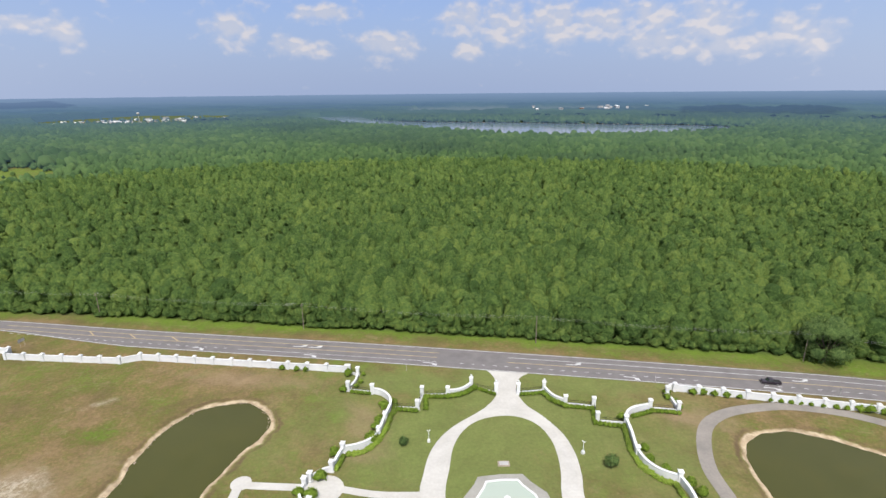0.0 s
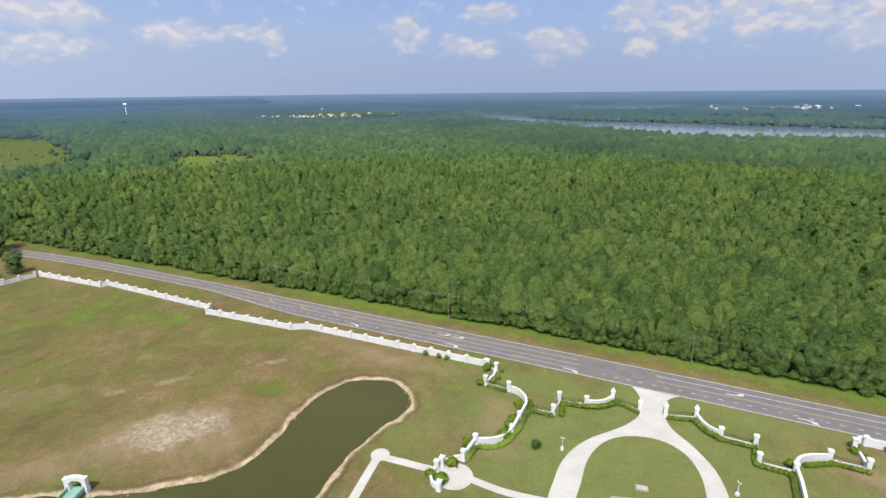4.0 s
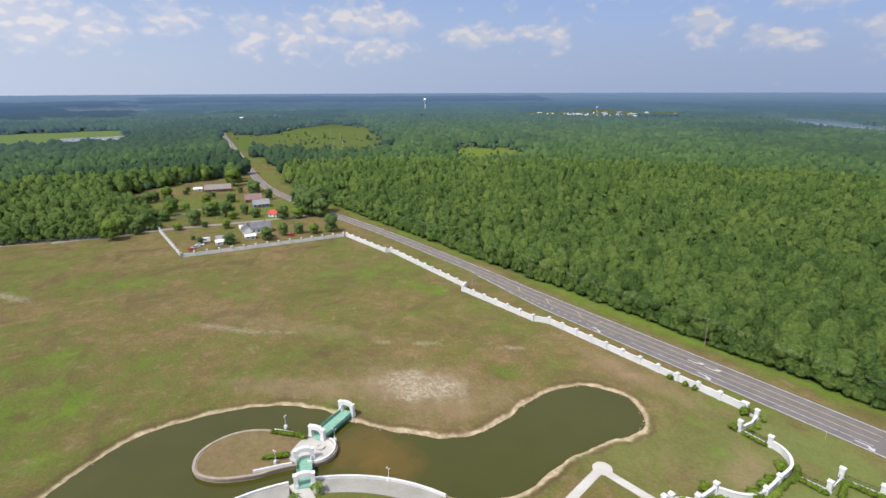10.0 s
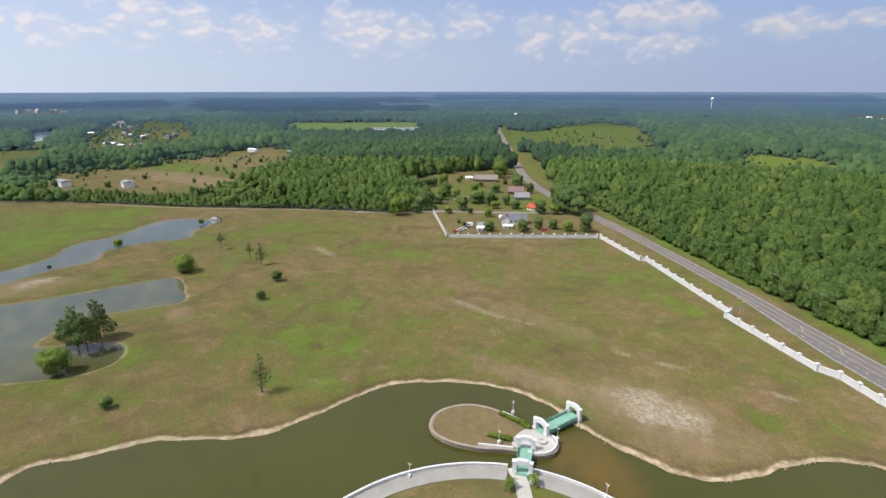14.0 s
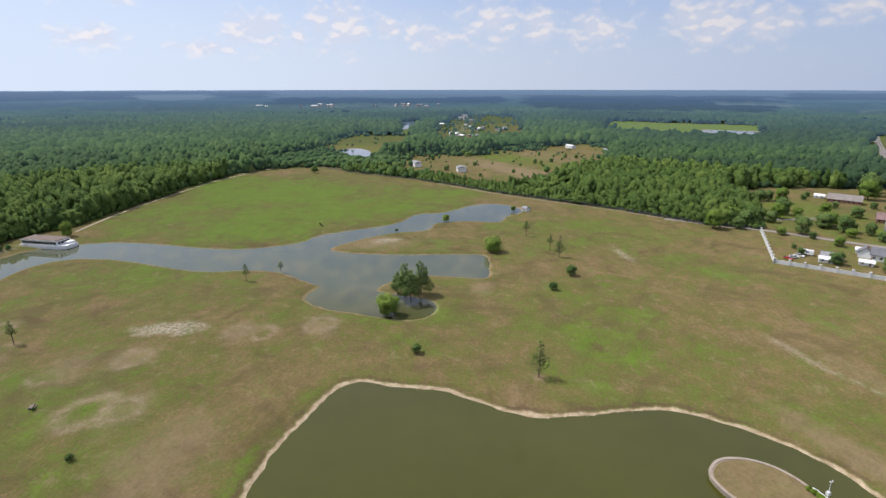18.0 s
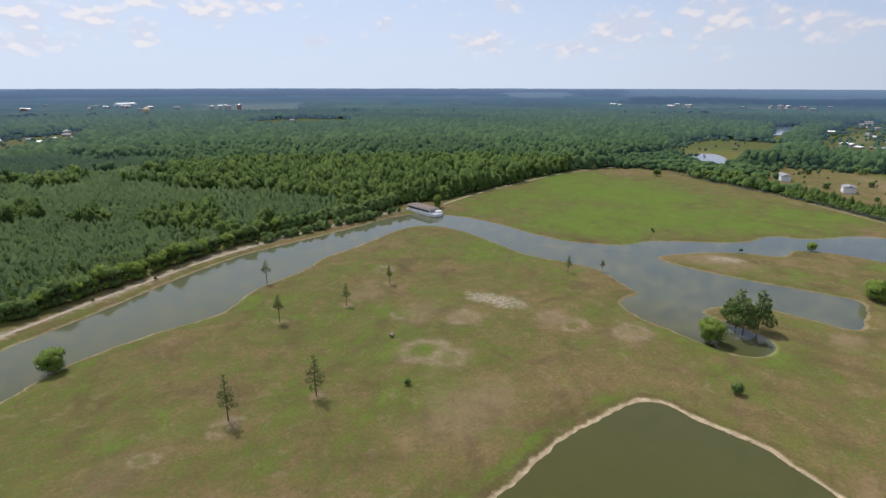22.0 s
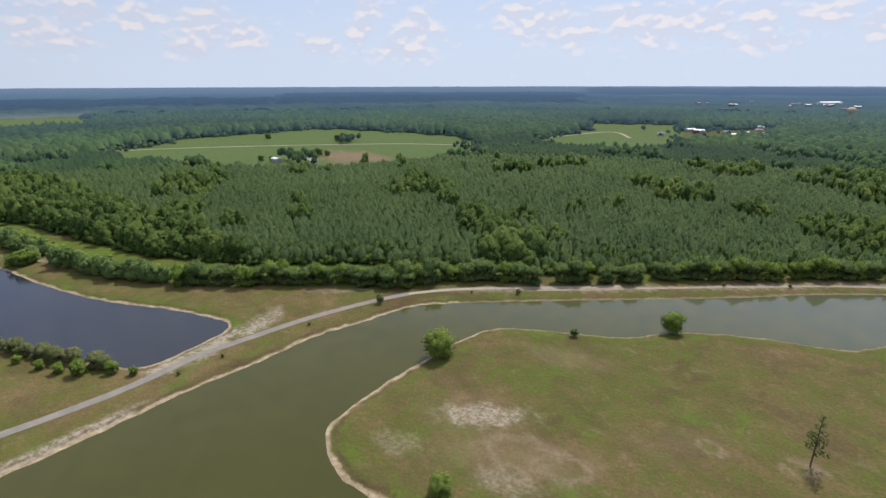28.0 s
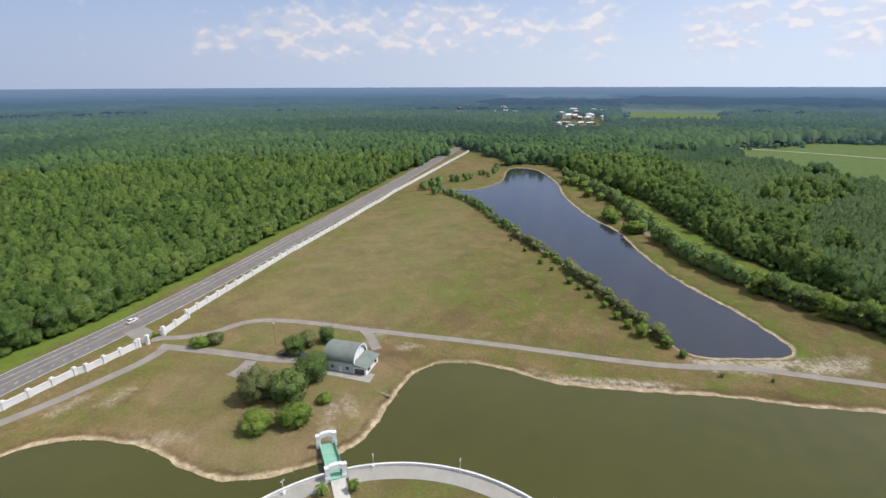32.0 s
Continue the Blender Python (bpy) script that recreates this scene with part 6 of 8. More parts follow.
    # big oak by the highway
    big = broad_tree(36, 17.5, 8.2, TREE_LEAF, "big spreading oak standing out from the woods beside the highway", 0.5, 0.10, leaves=5200)
    big.matrix_basis = pose(138.5, 146.5, 0)
    # row along the moat's far bank and the lake
    r1 = broad_tree(37, 9.5, 4.2, TREE_LEAF, "leafy tree in the row along the sandy bank", 0.6, 0.06, leaves=620)
    r1.matrix_basis = pose(340, -156, 0)
    r2 = broad_tree(38, 9.0, 3.6, GARDEN_LEAF, "lighter leafy tree in the row along the sandy bank", 0.6, 0.06, leaves=620)
    r2.matrix_basis = pose(333, -158, 0)
    dense = resample(smooth([(500, -160), (420, -163), (369, -160), (289, -150), (235, -148), (203, -155), (178, -165), (165, -172), (140, -184), (112, -193), (90, -213)], 5), 3.6)
    loose = resample(smooth([(90, -213), (55, -223), (21, -239), (-1, -254), (-37, -268), (-80, -288), (-137, -305), (-178, -309), (-226, -313)], 5), 4.4)
    line = np.vstack([dense, loose[1:]])
    far = []
    for i, (x, y) in enumerate(line):
        if rng.uniform() < (0.08 if x < 90 else 0.03):
            continue
        if x > 210 or x < -130:
            far.append((x + rng.normal(0, 1.0), y + rng.normal(0, 1.6), rng.uniform(8.0, 11.5), rng.uniform(3.4, 5.0)))
            continue
        c = place(r1 if rng.uniform() < 0.6 else r2, x + rng.normal(0, 1.3), y + rng.normal(0, 1.6), rng.uniform(0.8, 1.15), rng.uniform(0, 360), tall=rng.uniform(0.95, 1.3))
        retag(c, group="bank row")
    # saplings on the bank
    r3 = retag(broad_tree(45, 9.0, 3.4, WILLOW_LEAF, "thin pale sapling on the sandy bank", 0.6, 0.14, leaves=420), group="bank saplings")
    r3.matrix_basis = pose(108, -173, 0) @ Matrix.Diagonal((0.55, 0.55, 0.55, 1))
    for x, y, s in ((58, -206, 0.6), (137, -98, 0.4), (133, -112, 0.33), (122, -144, 0.35), (-24, -253, 0.45), (-51, -263, 0.45), (77, -199, 0.3), (30, -228, 0.35), (-110, -287, 0.6), (-150, -291, 0.6), (-175, -295, 0.7), (-200, -299, 0.7)):
        place(r3, x, y, s, rng.uniform(0, 360))
    # trees and scrub round the east lake
    k1 = broad_tree(39, 4.6, 2.0, GARDEN_LEAF, "small shore tree beside the dark lake", 0.68, 0.06, leaves=420)
    k1.matrix_basis = pose(364, -61, 0)
    k2 = broad_tree(46, 4.6, 2.0, WILLOW_LEAF, "pale olive shore tree beside the dark lake", 0.68, 0.06, leaves=380)
    k2.matrix_basis = pose(300, -66, 0)
    shore = resample(smooth([(440, -30), (412, -45), (382, -55), (332, -62), (287, -70), (256, -78), (223, -83), (196, -86), (175, -90), (160, -92)], 4), 2.9)
    for x, y in shore:
        q = rng.uniform(0.65, 1.4)
        if x > 300:
            far.append((x + rng.normal(0, 0.8), y + rng.normal(0, 1.0) + 0.6, 4.6 * q, 2.0 * q))
        else:
            retag(place(k2 if q > 0.85 else k1, x + rng.normal(0, 0.8), y + rng.normal(0, 1.0) + 0.6, q, rng.uniform(0, 360)), group="lake shore trees")
    for x, y, s in ((248, -69, 0.7), (238, -72, 0.6), (220, -75, 0.8), (212, -77, 0.6), (203, -79, 0.7), (192, -81, 0.7), (181, -82, 0.8), (173, -83, 0.9), (166, -85, 1.2), (157, -90, 1.0), (150, -92, 0.7), (270, -66, 0.6), (290, -62, 0.5)):
        retag(place(k1, x, y, s, rng.uniform(0, 360)), group="lake shore trees")
    for i in range(26):
        u = rng.uniform()
        x, y = [(455, -20), (437, -30), (470, -28), (488, -46), (500, -60), (516, -80), (535, -92), (550, -100)][i % 8]
        q = rng.uniform(1.0, 2.0)
        far.append((x + rng.normal(0, 5), y + rng.normal(0, 4), 4.6 * q, 2.0 * q))
    for i in range(22):
        x = rng.uniform(298, 345) if i < 16 else rng.uniform(390, 470)
        y = -135 - rng.uniform(0, 8) - (12 if i >= 16 else 0)
        retag(place(k1, x, y, rng.uniform(1.2, 2.1), rng.uniform(0, 360)), group="lake shore trees")
    # yards of the houses
    y1 = broad_tree(40, 9.5, 4.6, TREE_LEAF, "leafy yard tree among the houses", 0.45, 0.12)
    y1.matrix_basis = pose(-293, 143, 0) @ Matrix.Diagonal((0.8, 0.8, 0.8, 1))
    y2 = broad_tree(41, 8.5, 4.0, GARDEN_LEAF, "light green yard tree among the houses", 0.5, 0.15)
    y2.matrix_basis = pose(-319, 208, 0)
    lot_trees = [(-357, 100, 1.0), (-360, 115, 0.9), (-383, 142, 0.9), (-350, 137, 0.5), (-354, 150, 0.9), (-344, 152, 0.5), (-402, 165, 0.8), (-374, 170, 1.2), (-364, 177, 0.9),
                 (-380, 176, 1.0), (-284, 162, 0.9), (-325, 200, 0.9), (-319, 218, 1.2), (-330, 222, 1.3), (-322, 228, 1.3), (-338, 226, 1.2), (-286, 175, 0.85), (-283, 184, 0.8),
                 (-275, 190, 0.75), (-270, 200, 0.85), (-437, 241, 1.2), (-425, 236, 1.1), (-442, 231, 0.7), (-484, 203, 0.5), (-454, 173, 1.1)]
    street_trees = [(-458, 159, 1.0), (-460, 166, 1.0), (-395, 231, 0.8), (-360, 190, 0.7), (-366, 183, 0.7), (-480, 245, 1.3), (-500, 255, 1.5), (-515, 266, 1.6), (-372, 112, 1.1),
                    (-368, 122, 1.1), (-388, 136, 1.0), (-396, 150, 0.9), (-410, 158, 1.0), (-385, 160, 0.8), (-352, 176, 0.7), (-345, 190, 0.8), (-410, 205, 1.1), (-420, 190, 0.9),
                    (-350, 232, 1.3), (-362, 236, 1.2), (-310, 222, 1.1), (-470, 195, 0.7), (-440, 205, 0.6), (-330, 160, 0.6), (-306, 131, 0.5), (-320, 133, 0.4)]
    for i, (x, y, s) in enumerate(lot_trees + street_trees):
        retag(place(y1 if i % 3 or 205 < y < 240 else y2, x, y, s * rng.uniform(1.0, 1.5) * (1.35 if 210 < y < 235 and -345 < x < -305 else 1.0), rng.uniform(0, 360), tall=rng.uniform(0.9, 1.4)), group="yard trees")
    # scrub on the far farms
    for x, y, s in ((420, -541, 1.6), (428, -536, 1.3), (410, -546, 1.2), (493, -702, 2.0), (485, -708, 1.8), (500, -696, 1.7), (276, -682, 1.2), (628, -681, 1.5), (440, -480, 1.1), (455, -478, 1.1), (-650, -10, 0.8), (-690, 20, 0.8), (-600, -95, 0.8), (-560, -120, 0.9)):
        place(y1, x, y, s, rng.uniform(0, 360))
    for i in range(120):
        u, w = rng.uniform(0, 1), rng.normal(0, 1)
        if i < 18:
            x, y = -610 - 150 * u + 6 * w, -190 + 105 * u + 9 * w
        elif i < 34:
            x, y = -700 + 190 * u + 30 * w, -20 - 60 * u + 34 * rng.normal()
        elif i < 66:
            x, y = -1150 + 130 * w, -200 + 40 * rng.normal()
        elif i < 104:
            x, y = -620 - 480 * u + 40 * w, 480 + 260 * u + 70 * rng.normal()
        else:
            x, y = -430 + 40 * w, 580 + 50 * rng.normal()
        q = rng.uniform(0.3, 0.85)
        far.append((x, y, 9.5 * q, 4.6 * q))
    # shrubs on the channel's far bank and the scrub strip behind the row
    for i in range(60):
        u = rng.uniform()
        q = rng.uniform(0.6, 1.3)
        far.append((-115 - 108 * u, -289 - 11 * u + rng.normal(0, 1.2), 4.8 * q, 2.4 * q))
    strip = resample(smooth([(430, -174), (369, -171), (289, -161), (245, -159), (200, -168), (165, -184), (112, -206), (90, -225), (55, -237), (21, -253), (-1, -267), (-37, -282), (-80, -302), (-108, -314)], 4), 2.6)
    scrub = np.array([(x + rng.normal(0, 2.5), y + rng.normal(0, 2.5), rng.uniform(1.0, 2.4), rng.uniform(1.2, 2.4)) for x, y in strip for _ in range(3) if x > 88])
    plant("scrub", "bright green scrub between the tree row and the pines", *scrub.T, rng.uniform(0.5, 1.0, len(scrub)), "broad", 1, 9, GARDEN_LEAF, 67)
    far = np.array(far)
    plant("scattered_trees", "leafy trees along the far bank and in far farm fields", *far.T, rng.uniform(0.35, 0.9, len(far)), "broad", 4, 34, TREE_LEAF, 66)
    # palms on the plazas
    p1 = palm_tree(42, 2.6, "short fan palm on the lawn by the bridge")
    p1.matrix_basis = pose(-86.8, 49.2, 0)
    for x, y in ((-85.8, 55.2), (97.8, 13.0), (96.9, 20.0)):
        place(p1, x, y, 1.0, rng.uniform(0, 360))
    # clipped bushes along the walls
    s1 = shrub_thing(43, 1.3, 0.85, HEDGE_LEAF, "clipped round shrub against the white wall", 0.35)
    s1.matrix_basis = pose(-42, 157.8, 0) @ Matrix.Diagonal((1.3, 1.3, 1.4, 1))
    gate_side = [(-37, 156.6, 1.0), (-34, 156, 1.0), (-19.6, 151.8, 1.5), (-20.3, 142.4, 1.3), (-7.6, 132.4, 1.6), (-8.8, 126, 1.4), (-9.4, 122.6, 1.5), (-10.6, 118, 1.8), (-19.4, 113.2, 1.5),
                 (-26, 99.8, 1.4), (-21.8, 104.6, 1.6), (-23, 98.8, 1.6), (-14.8, 151.5, 0.8), (-15.4, 147, 0.9), (-16.5, 144.4, 0.9), (84.5, 131.2, 1.2), (87.5, 131, 1.3), (90.5, 130, 1.2),
                 (93.5, 129, 1.2), (97, 127.8, 0.9)]
    drive_side = [(105, 125.4, 0.8), (107.5, 124.7, 0.8), (110, 123.9, 0.8), (112.5, 123.2, 0.8), (115, 122.4, 0.8), (118, 121.4, 0.8), (121, 120.4, 0.9), (123.5, 119.6, 0.9), (126.5, 118.6, 1.3),
                  (129, 117.8, 1.5), (132, 116.6, 1.2), (76.8, 132, 1.2), (75.8, 129.5, 1.1), (58.3, 121, 1.3), (59, 108, 1.2), (58.4, 104, 1.2), (60.5, 100, 1.3), (63.8, 95, 1.5),
                  (65, 92, 1.4), (178, 93, 1.0), (180.5, 92, 1.2)]
    for x, y, s in gate_side + drive_side:
        retag(place(s1, x, y, s, rng.uniform(0, 360)), group="wall shrubs")
    for path, s in (([(-17.6, 141.6), (-12.4, 140)], 0.72), ([(-3.6, 131), (1.6, 129.8)], 0.8), ([(4.4, 130.6), (4.6, 136.4)], 0.85), ([(4.8, 136.6), (11.2, 136)], 0.85), ([(11.2, 136), (15, 136.6), (18, 138.4), (19.8, 140.2)], 0.95), ([(20.3, 140), (25.2, 136.4)], 0.75),
                    ([(33.4, 135.3), (39.8, 135.6)], 0.75), ([(40, 135), (41.4, 131.4), (44.6, 128)], 0.95), ([(45.4, 128), (51.6, 126.3)], 0.75), ([(52, 126), (50.4, 119.6)], 0.85), ([(51.6, 119), (57.4, 117.4)], 0.8), ([(62, 121.6), (67.6, 123.2)], 0.8), ([(68.6, 123.6), (75.2, 121.8)], 0.8), ([(77.2, 124.5), (77.2, 128)], 0.8)):
        for x, y in resample(path, 1.15):
            retag(place(s1, x, y, s, rng.uniform(0, 360)), "clipped round shrub in the hedge below the white wall", "hedge shrubs")
    # island planting
    for x, y, s in ((-107.5, 62.9, 0.8), (-109, 62, 0.8), (-110.5, 61.2, 0.8), (-106.2, 63.6, 0.9), (-104.2, 64.2, 0.8), (-103.6, 54.8, 0.8), (-102.6, 56, 0.9), (-101.6, 57, 0.9), (-104.6, 53.6, 0.7), (-111.6, 60.6, 0.75), (-112.6, 59.9, 0.7), (-108.3, 62.5, 0.8), (-109.8, 61.7, 0.75), (-105.3, 63.9, 0.85), (-103.1, 55.4, 0.75), (-102.1, 56.5, 0.85), (-105.2, 52.9, 0.65), (-104.1, 54.2, 0.7)):
        retag(place(s1, x, y, s, rng.uniform(0, 360), z=0.45), "low dark shrub on the round island", "island shrubs")


nursery()


def dead_tree(x, y, height, seed, first=[]):
    """A bare grey snag with a few broken boughs."""
    if not first:
        rng = np.random.default_rng(seed)
        ob = thing("dead_tree", pose(x, y, 0), "bare grey dead tree at the edge of the meadow", "tree", "dead trees")
        part("trunk", Build().tube((0, 0, -0.3), (0.2, 0.1, 8.0), 0.24, 0.16, 7).tube((0.2, 0.1, 8.0), (0.5, 0.0, 13.0), 0.16, 0.05, 6), SNAG, ob)
        for i in range(9):
            z, a, l = 4.5 + 0.9 * i, i * 2.4, rng.uniform(1.2, 2.6)
            part("branch", Build().tube((0.25, 0.05, z), (0.25 + l * math.cos(a), 0.05 + l * math.sin(a), z + rng.uniform(0.5, 1.4)), 0.08, 0.03, 5), SNAG, ob)
        first.append(ob)
        return
    copy_thing(first[0], pose(x, y, 0, 0, 0, seed * 67) @ Matrix.Diagonal((1, 1, height / 13.0, 1)))


SNAG_SPOTS = [(-710, 543, 13), (-687, 543, 11), (-438, 497, 14), (-507, 655, 12), (-514, 637, 12), (-471, 602, 14), (-887, 671, 12), (-623, 555, 10), (-677, 484, 11), (-791, 620, 13)]
SNAG = plain("weathered_snag", (0.30, 0.27, 0.24), (0.42, 0.39, 0.35), 0.8, 0.9)
for k, (tx, ty, th) in enumerate(SNAG_SPOTS):
    dead_tree(tx, ty, th, 90 + k)


def hedge(path, width, height, label, seed):
    """A clipped hedge bank: rough mound along a line, covered with small leaf cards."""
    rng = np.random.default_rng(seed)
    p = resample(smooth(path, 4), 1.0)
    clumps = [(x + rng.normal(0, 0.1), y + rng.normal(0, 0.1), height * 0.45, width * 0.55 * rng.uniform(0.9, 1.1)) for x, y in p]
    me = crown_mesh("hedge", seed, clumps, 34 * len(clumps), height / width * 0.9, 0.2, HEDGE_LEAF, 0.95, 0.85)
    tagged(new("hedge", me), label, "hedge")


hedge([(-5.0, 136.2), (-4.2, 133), (-5.2, 129), (-6.2, 125), (-7.4, 120.5), (-9.6, 116), (-12.5, 113.4), (-15.6, 112.6)], 1.7, 1.0, "long clipped green hedge following the curved white wall", 51)
hedge([(-17.2, 111.6), (-18, 109.4), (-18.6, 107.8)], 1.6, 1.2, "short thick hedge by the white wall", 52)
hedge([(57.6, 117.8), (56.4, 113), (55.2, 106.6), (55.6, 101.6), (57.6, 97.6), (60.6, 95.2)], 1.7, 1.0, "long clipped green hedge following the curved white wall", 53)
hedge([(60.4, 94.6), (60.4, 91), (59.6, 88)], 1.5, 1.2, "short thick hedge by the white wall", 54)


# ---------------------------------------------------------------- entrance walls, piers and gates
def pier(x, y, h=3.3, w=1.15, turn=0, finial=False, label="white square gate pier with a stepped cap"):
    ob = thing("pier", pose(x, y, 0, 0, 0, turn), label, "pier", "entrance piers")
    part("shaft", Build().box(0, 0, -0.2, w * 1.18, w * 1.18, 0.65).box(0, 0, 0.45, w, w, h - 0.45), STUCCO, ob)
    part("cap", Build().box(0, 0, h, w * 1.32, w * 1.32, 0.16).box(0, 0, h + 0.16, w * 1.1, w * 1.1, 0.22, taper=0.6), STUCCO, ob)
    if finial:
        part("finial", Build().lathe(0, 0, [(0.12, h + 0.36), (0.10, h + 0.55), (0.32, h + 0.8), (0.30, h + 1.0), (0.06, h + 1.25)], 10), STUCCO, ob)
    return ob


def curved_wall(pts, h, thick, label, name="garden_wall", n=4):
    p = resample(smooth(pts, n), 1.0)
    ob = tagged(part(name, Build().ribbon(p, thick / 2, -thick / 2, -0.3, h), STUCCO), label, "wall", "entrance walls")
    part("coping", Build().ribbon(p, thick * 0.75, -thick * 0.75, h - 0.002, h + 0.14), STUCCO, ob)
    return ob


def railing(a, b, h=1.9, foot=0.75):
    """Black iron railing with a low white plinth."""
    a, b = np.array(a, float), np.array(b, float)
    d = b - a
    l, t = float(np.hypot(*d)), math.degrees(math.atan2(d[1], d[0]))
    ob = thing("railing", pose(*a, 0, 0, 0, t), "black iron railing on a low white plinth", "railing", "entrance railings")
    part("plinth", Build().box(l / 2, 0, -0.2, l, 0.5, foot + 0.2), STUCCO, ob)
    for z in (foot + 0.15, h - 0.2):
        part("rail", Build().box(l / 2, 0, z, l, 0.05, 0.05), IRON, ob)
    bar = Build().box(0, 0, foot, 0.035, 0.035, h - foot + 0.12).mesh("bar", IRON)
    for i in range(int(l / 0.3)):
        o = new("bar", bar)
        o.parent = ob
        o.matrix_basis = pose(0.2 + i * 0.3, 0, 0)


def entrance():
    west_piers = [(-19.6, 153.4, 2.9, 0), (-16.6, 151.6, 2.9, 0), (-18.9, 142.8, 3.1, 0), (-11.4, 140.6, 3.1, 0), (-7.1, 126.7, 2.5, 0), (-8.6, 120.2, 2.5, 0), (-17.4, 113.8, 3.0, 0), (-19.4, 107.2, 3.0, 0), (-24.1, 104.2, 2.6, 0),
                  (-25.1, 102.6, 2.6, 0), (-23, 96, 2.6, 0), (2.0, 130.9, 3.1, 0), (3.6, 137.6, 3.3, 0), (11.3, 137.3, 3.0, 0), (18.9, 141.2, 3.4, 1)]
    east_piers = [(25.9, 137.0, 3.5, 1), (32.6, 136.3, 3.5, 1), (40.6, 136.8, 3.4, 1), (45.0, 129.4, 3.0, 0), (52.6, 127.3, 3.3, 0), (51.2, 120.5, 3.1, 0), (58.6, 118.8, 2.7, 0), (68.3, 125.0, 3.1, 0), (75.8, 123.2, 3.1, 0),
                  (76.6, 131.5, 2.9, 0), (56.3, 106.4, 2.5, 0), (62.0, 96.3, 3.0, 0), (172.6, 94.0, 3.0, 0), (174.4, 91.8, 3.4, 0), (181.2, 89.2, 3.4, 0)]
    for x, y, h, f in west_piers + east_piers:
        pier(x, y, h, 0.98, -12, bool(f))
    W = "curved white stucco wall sweeping beside the entrance"
    curved_wall([(-11.4, 140.6), (-8.7, 139.4), (-6.7, 137.0), (-5.8, 134.4), (-5.8, 131.8), (-7.1, 126.7), (-8.6, 120.2), (-10.9, 116.3), (-13.5, 114.7), (-17.2, 113.9)], 1.9, 0.45, W)
    curved_wall([(-17.4, 113.8), (-18.4, 110.5), (-19.3, 107.3)], 1.9, 0.45, W)
    curved_wall([(11.3, 137.3), (14.7, 137.7), (17.0, 139.1), (18.9, 141.2)], 1.9, 0.45, W)
    curved_wall([(40.6, 136.8), (41.6, 132.9), (43, 130.8), (45.0, 129.4)], 1.9, 0.45, W)
    curved_wall([(68.3, 125.0), (63.1, 123.9), (60.4, 122.1), (58.9, 119.4), (57.8, 113.4), (56.3, 106.4), (56.8, 101.7), (58.9, 98.4), (62.0, 96.4)], 1.9, 0.45, W)
    curved_wall([(62.0, 96.3), (62.2, 92), (61.5, 87)], 1.9, 0.45, W)
    curved_wall([(-19.6, 107.3), (-21.6, 106.6), (-23.9, 104.5)], 1.3, 0.4, "low curved white wall round a small paved circle")
    curved_wall([(-25.2, 102.0), (-25.7, 99.4), (-25, 97.3), (-23, 95.9)], 1.3, 0.4, "low curved white wall round a small paved circle")
    curved_wall([(-16.6, 151.6), (-16.9, 147.5), (-18.7, 143)], 1.0, 0.4, "low white wall stepping in to the entrance", n=1)
    curved_wall([(76.6, 131.5), (76.4, 127.5), (75.8, 123.3)], 1.0, 0.4, "low white wall stepping in to the entrance", n=1)
    curved_wall([(76.6, 131.5), (79, 134.2), (80.5, 133.6)], 2.0, 0.4, "white wall returning to the boundary", n=3)
    for a, b in (((-18.3, 142.6), (-12, 140.8)), ((-5.0, 132.0), (1.4, 131.1)), ((2.2, 131.6), (3.4, 136.9)), ((4.3, 137.6), (10.7, 137.3)), ((19.5, 140.8), (25.3, 137.3)), ((33.2, 136.3), (40.0, 136.8)), ((45.6, 129.2), (52.0, 127.4)), ((52.5, 126.6), (51.3, 121.2)), ((51.9, 120.3), (58.0, 118.9)), ((69, 124.8), (75.2, 123.3)), ((-19, 153.2), (-17.2, 151.9))):
        railing(a, b)
    part("plaza", Build().lathe(-20.6, 101.3, [(4.6, -0.2), (4.6, 0.055)], 28), CONCRETE)
    tagged(bpy.data.objects["plaza"], "round concrete terrace by the entrance wall", "pavement", kind="structure")


entrance()


def fountain():
    ob = thing("fountain_basin", pose(20.8, 92, 0), "shaped white fountain basin with pale green water", "fountain")
    half = [(0, 10.6), (5.4, 10.2), (6.6, 7.8), (9.6, 3.8), (10.6, -2), (8.8, -7), (4, -10), (0, -10.4)]
    ring = half + [(-x, y) for x, y in half[-2:0:-1]]
    ring = ring[::-1]
    part("paving", Build().slab([(x * 1.0, y * 1.0) for x, y in ring], -0.2, 0.08), PLAZA, ob)
    q = [(x * 0.72, y * 0.80) for x, y in ring]
    b = Build()
    inner = [(x * 0.93, y * 0.94) for x, y in q]
    n = len(q)
    vs = [(x, y, 0.0) for x, y in q] + [(x, y, 0.55) for x, y in q] + [(x, y, 0.55) for x, y in inner] + [(x, y, 0.0) for x, y in inner]
    fs = []
    for j in range(3):
        fs += [(j * n + i, j * n + (i + 1) % n, (j + 1) * n + (i + 1) % n, (j + 1) * n + i) for i in range(n)]
    part("rim", b.add(vs, fs), STUCCO, ob)
    part("water", Build().slab(inner, 0.1, 0.42), FOUNTAIN_WATER, ob)
    part("jet_bowl", Build().lathe(0, 1.5, [(0.4, 0.3), (0.18, 0.6), (0.18, 1.1), (0.7, 1.3), (0.74, 1.4), (0.1, 1.3)], 14), STUCCO, ob)
    st = thing("plaque_stone", pose(22.4, 106.1, 0, 0, 0, -4), "flat tan plaque stone set in the lawn", "plaque")
    part("slab", Build().box(0, 0, -0.1, 3.0, 1.9, 0.35, taper=0.94), STONE_WALL, st)
    part("plate", Build().box(0, 0, 0.25, 2.2, 1.2, 0.03), FENCE_GREY, st)


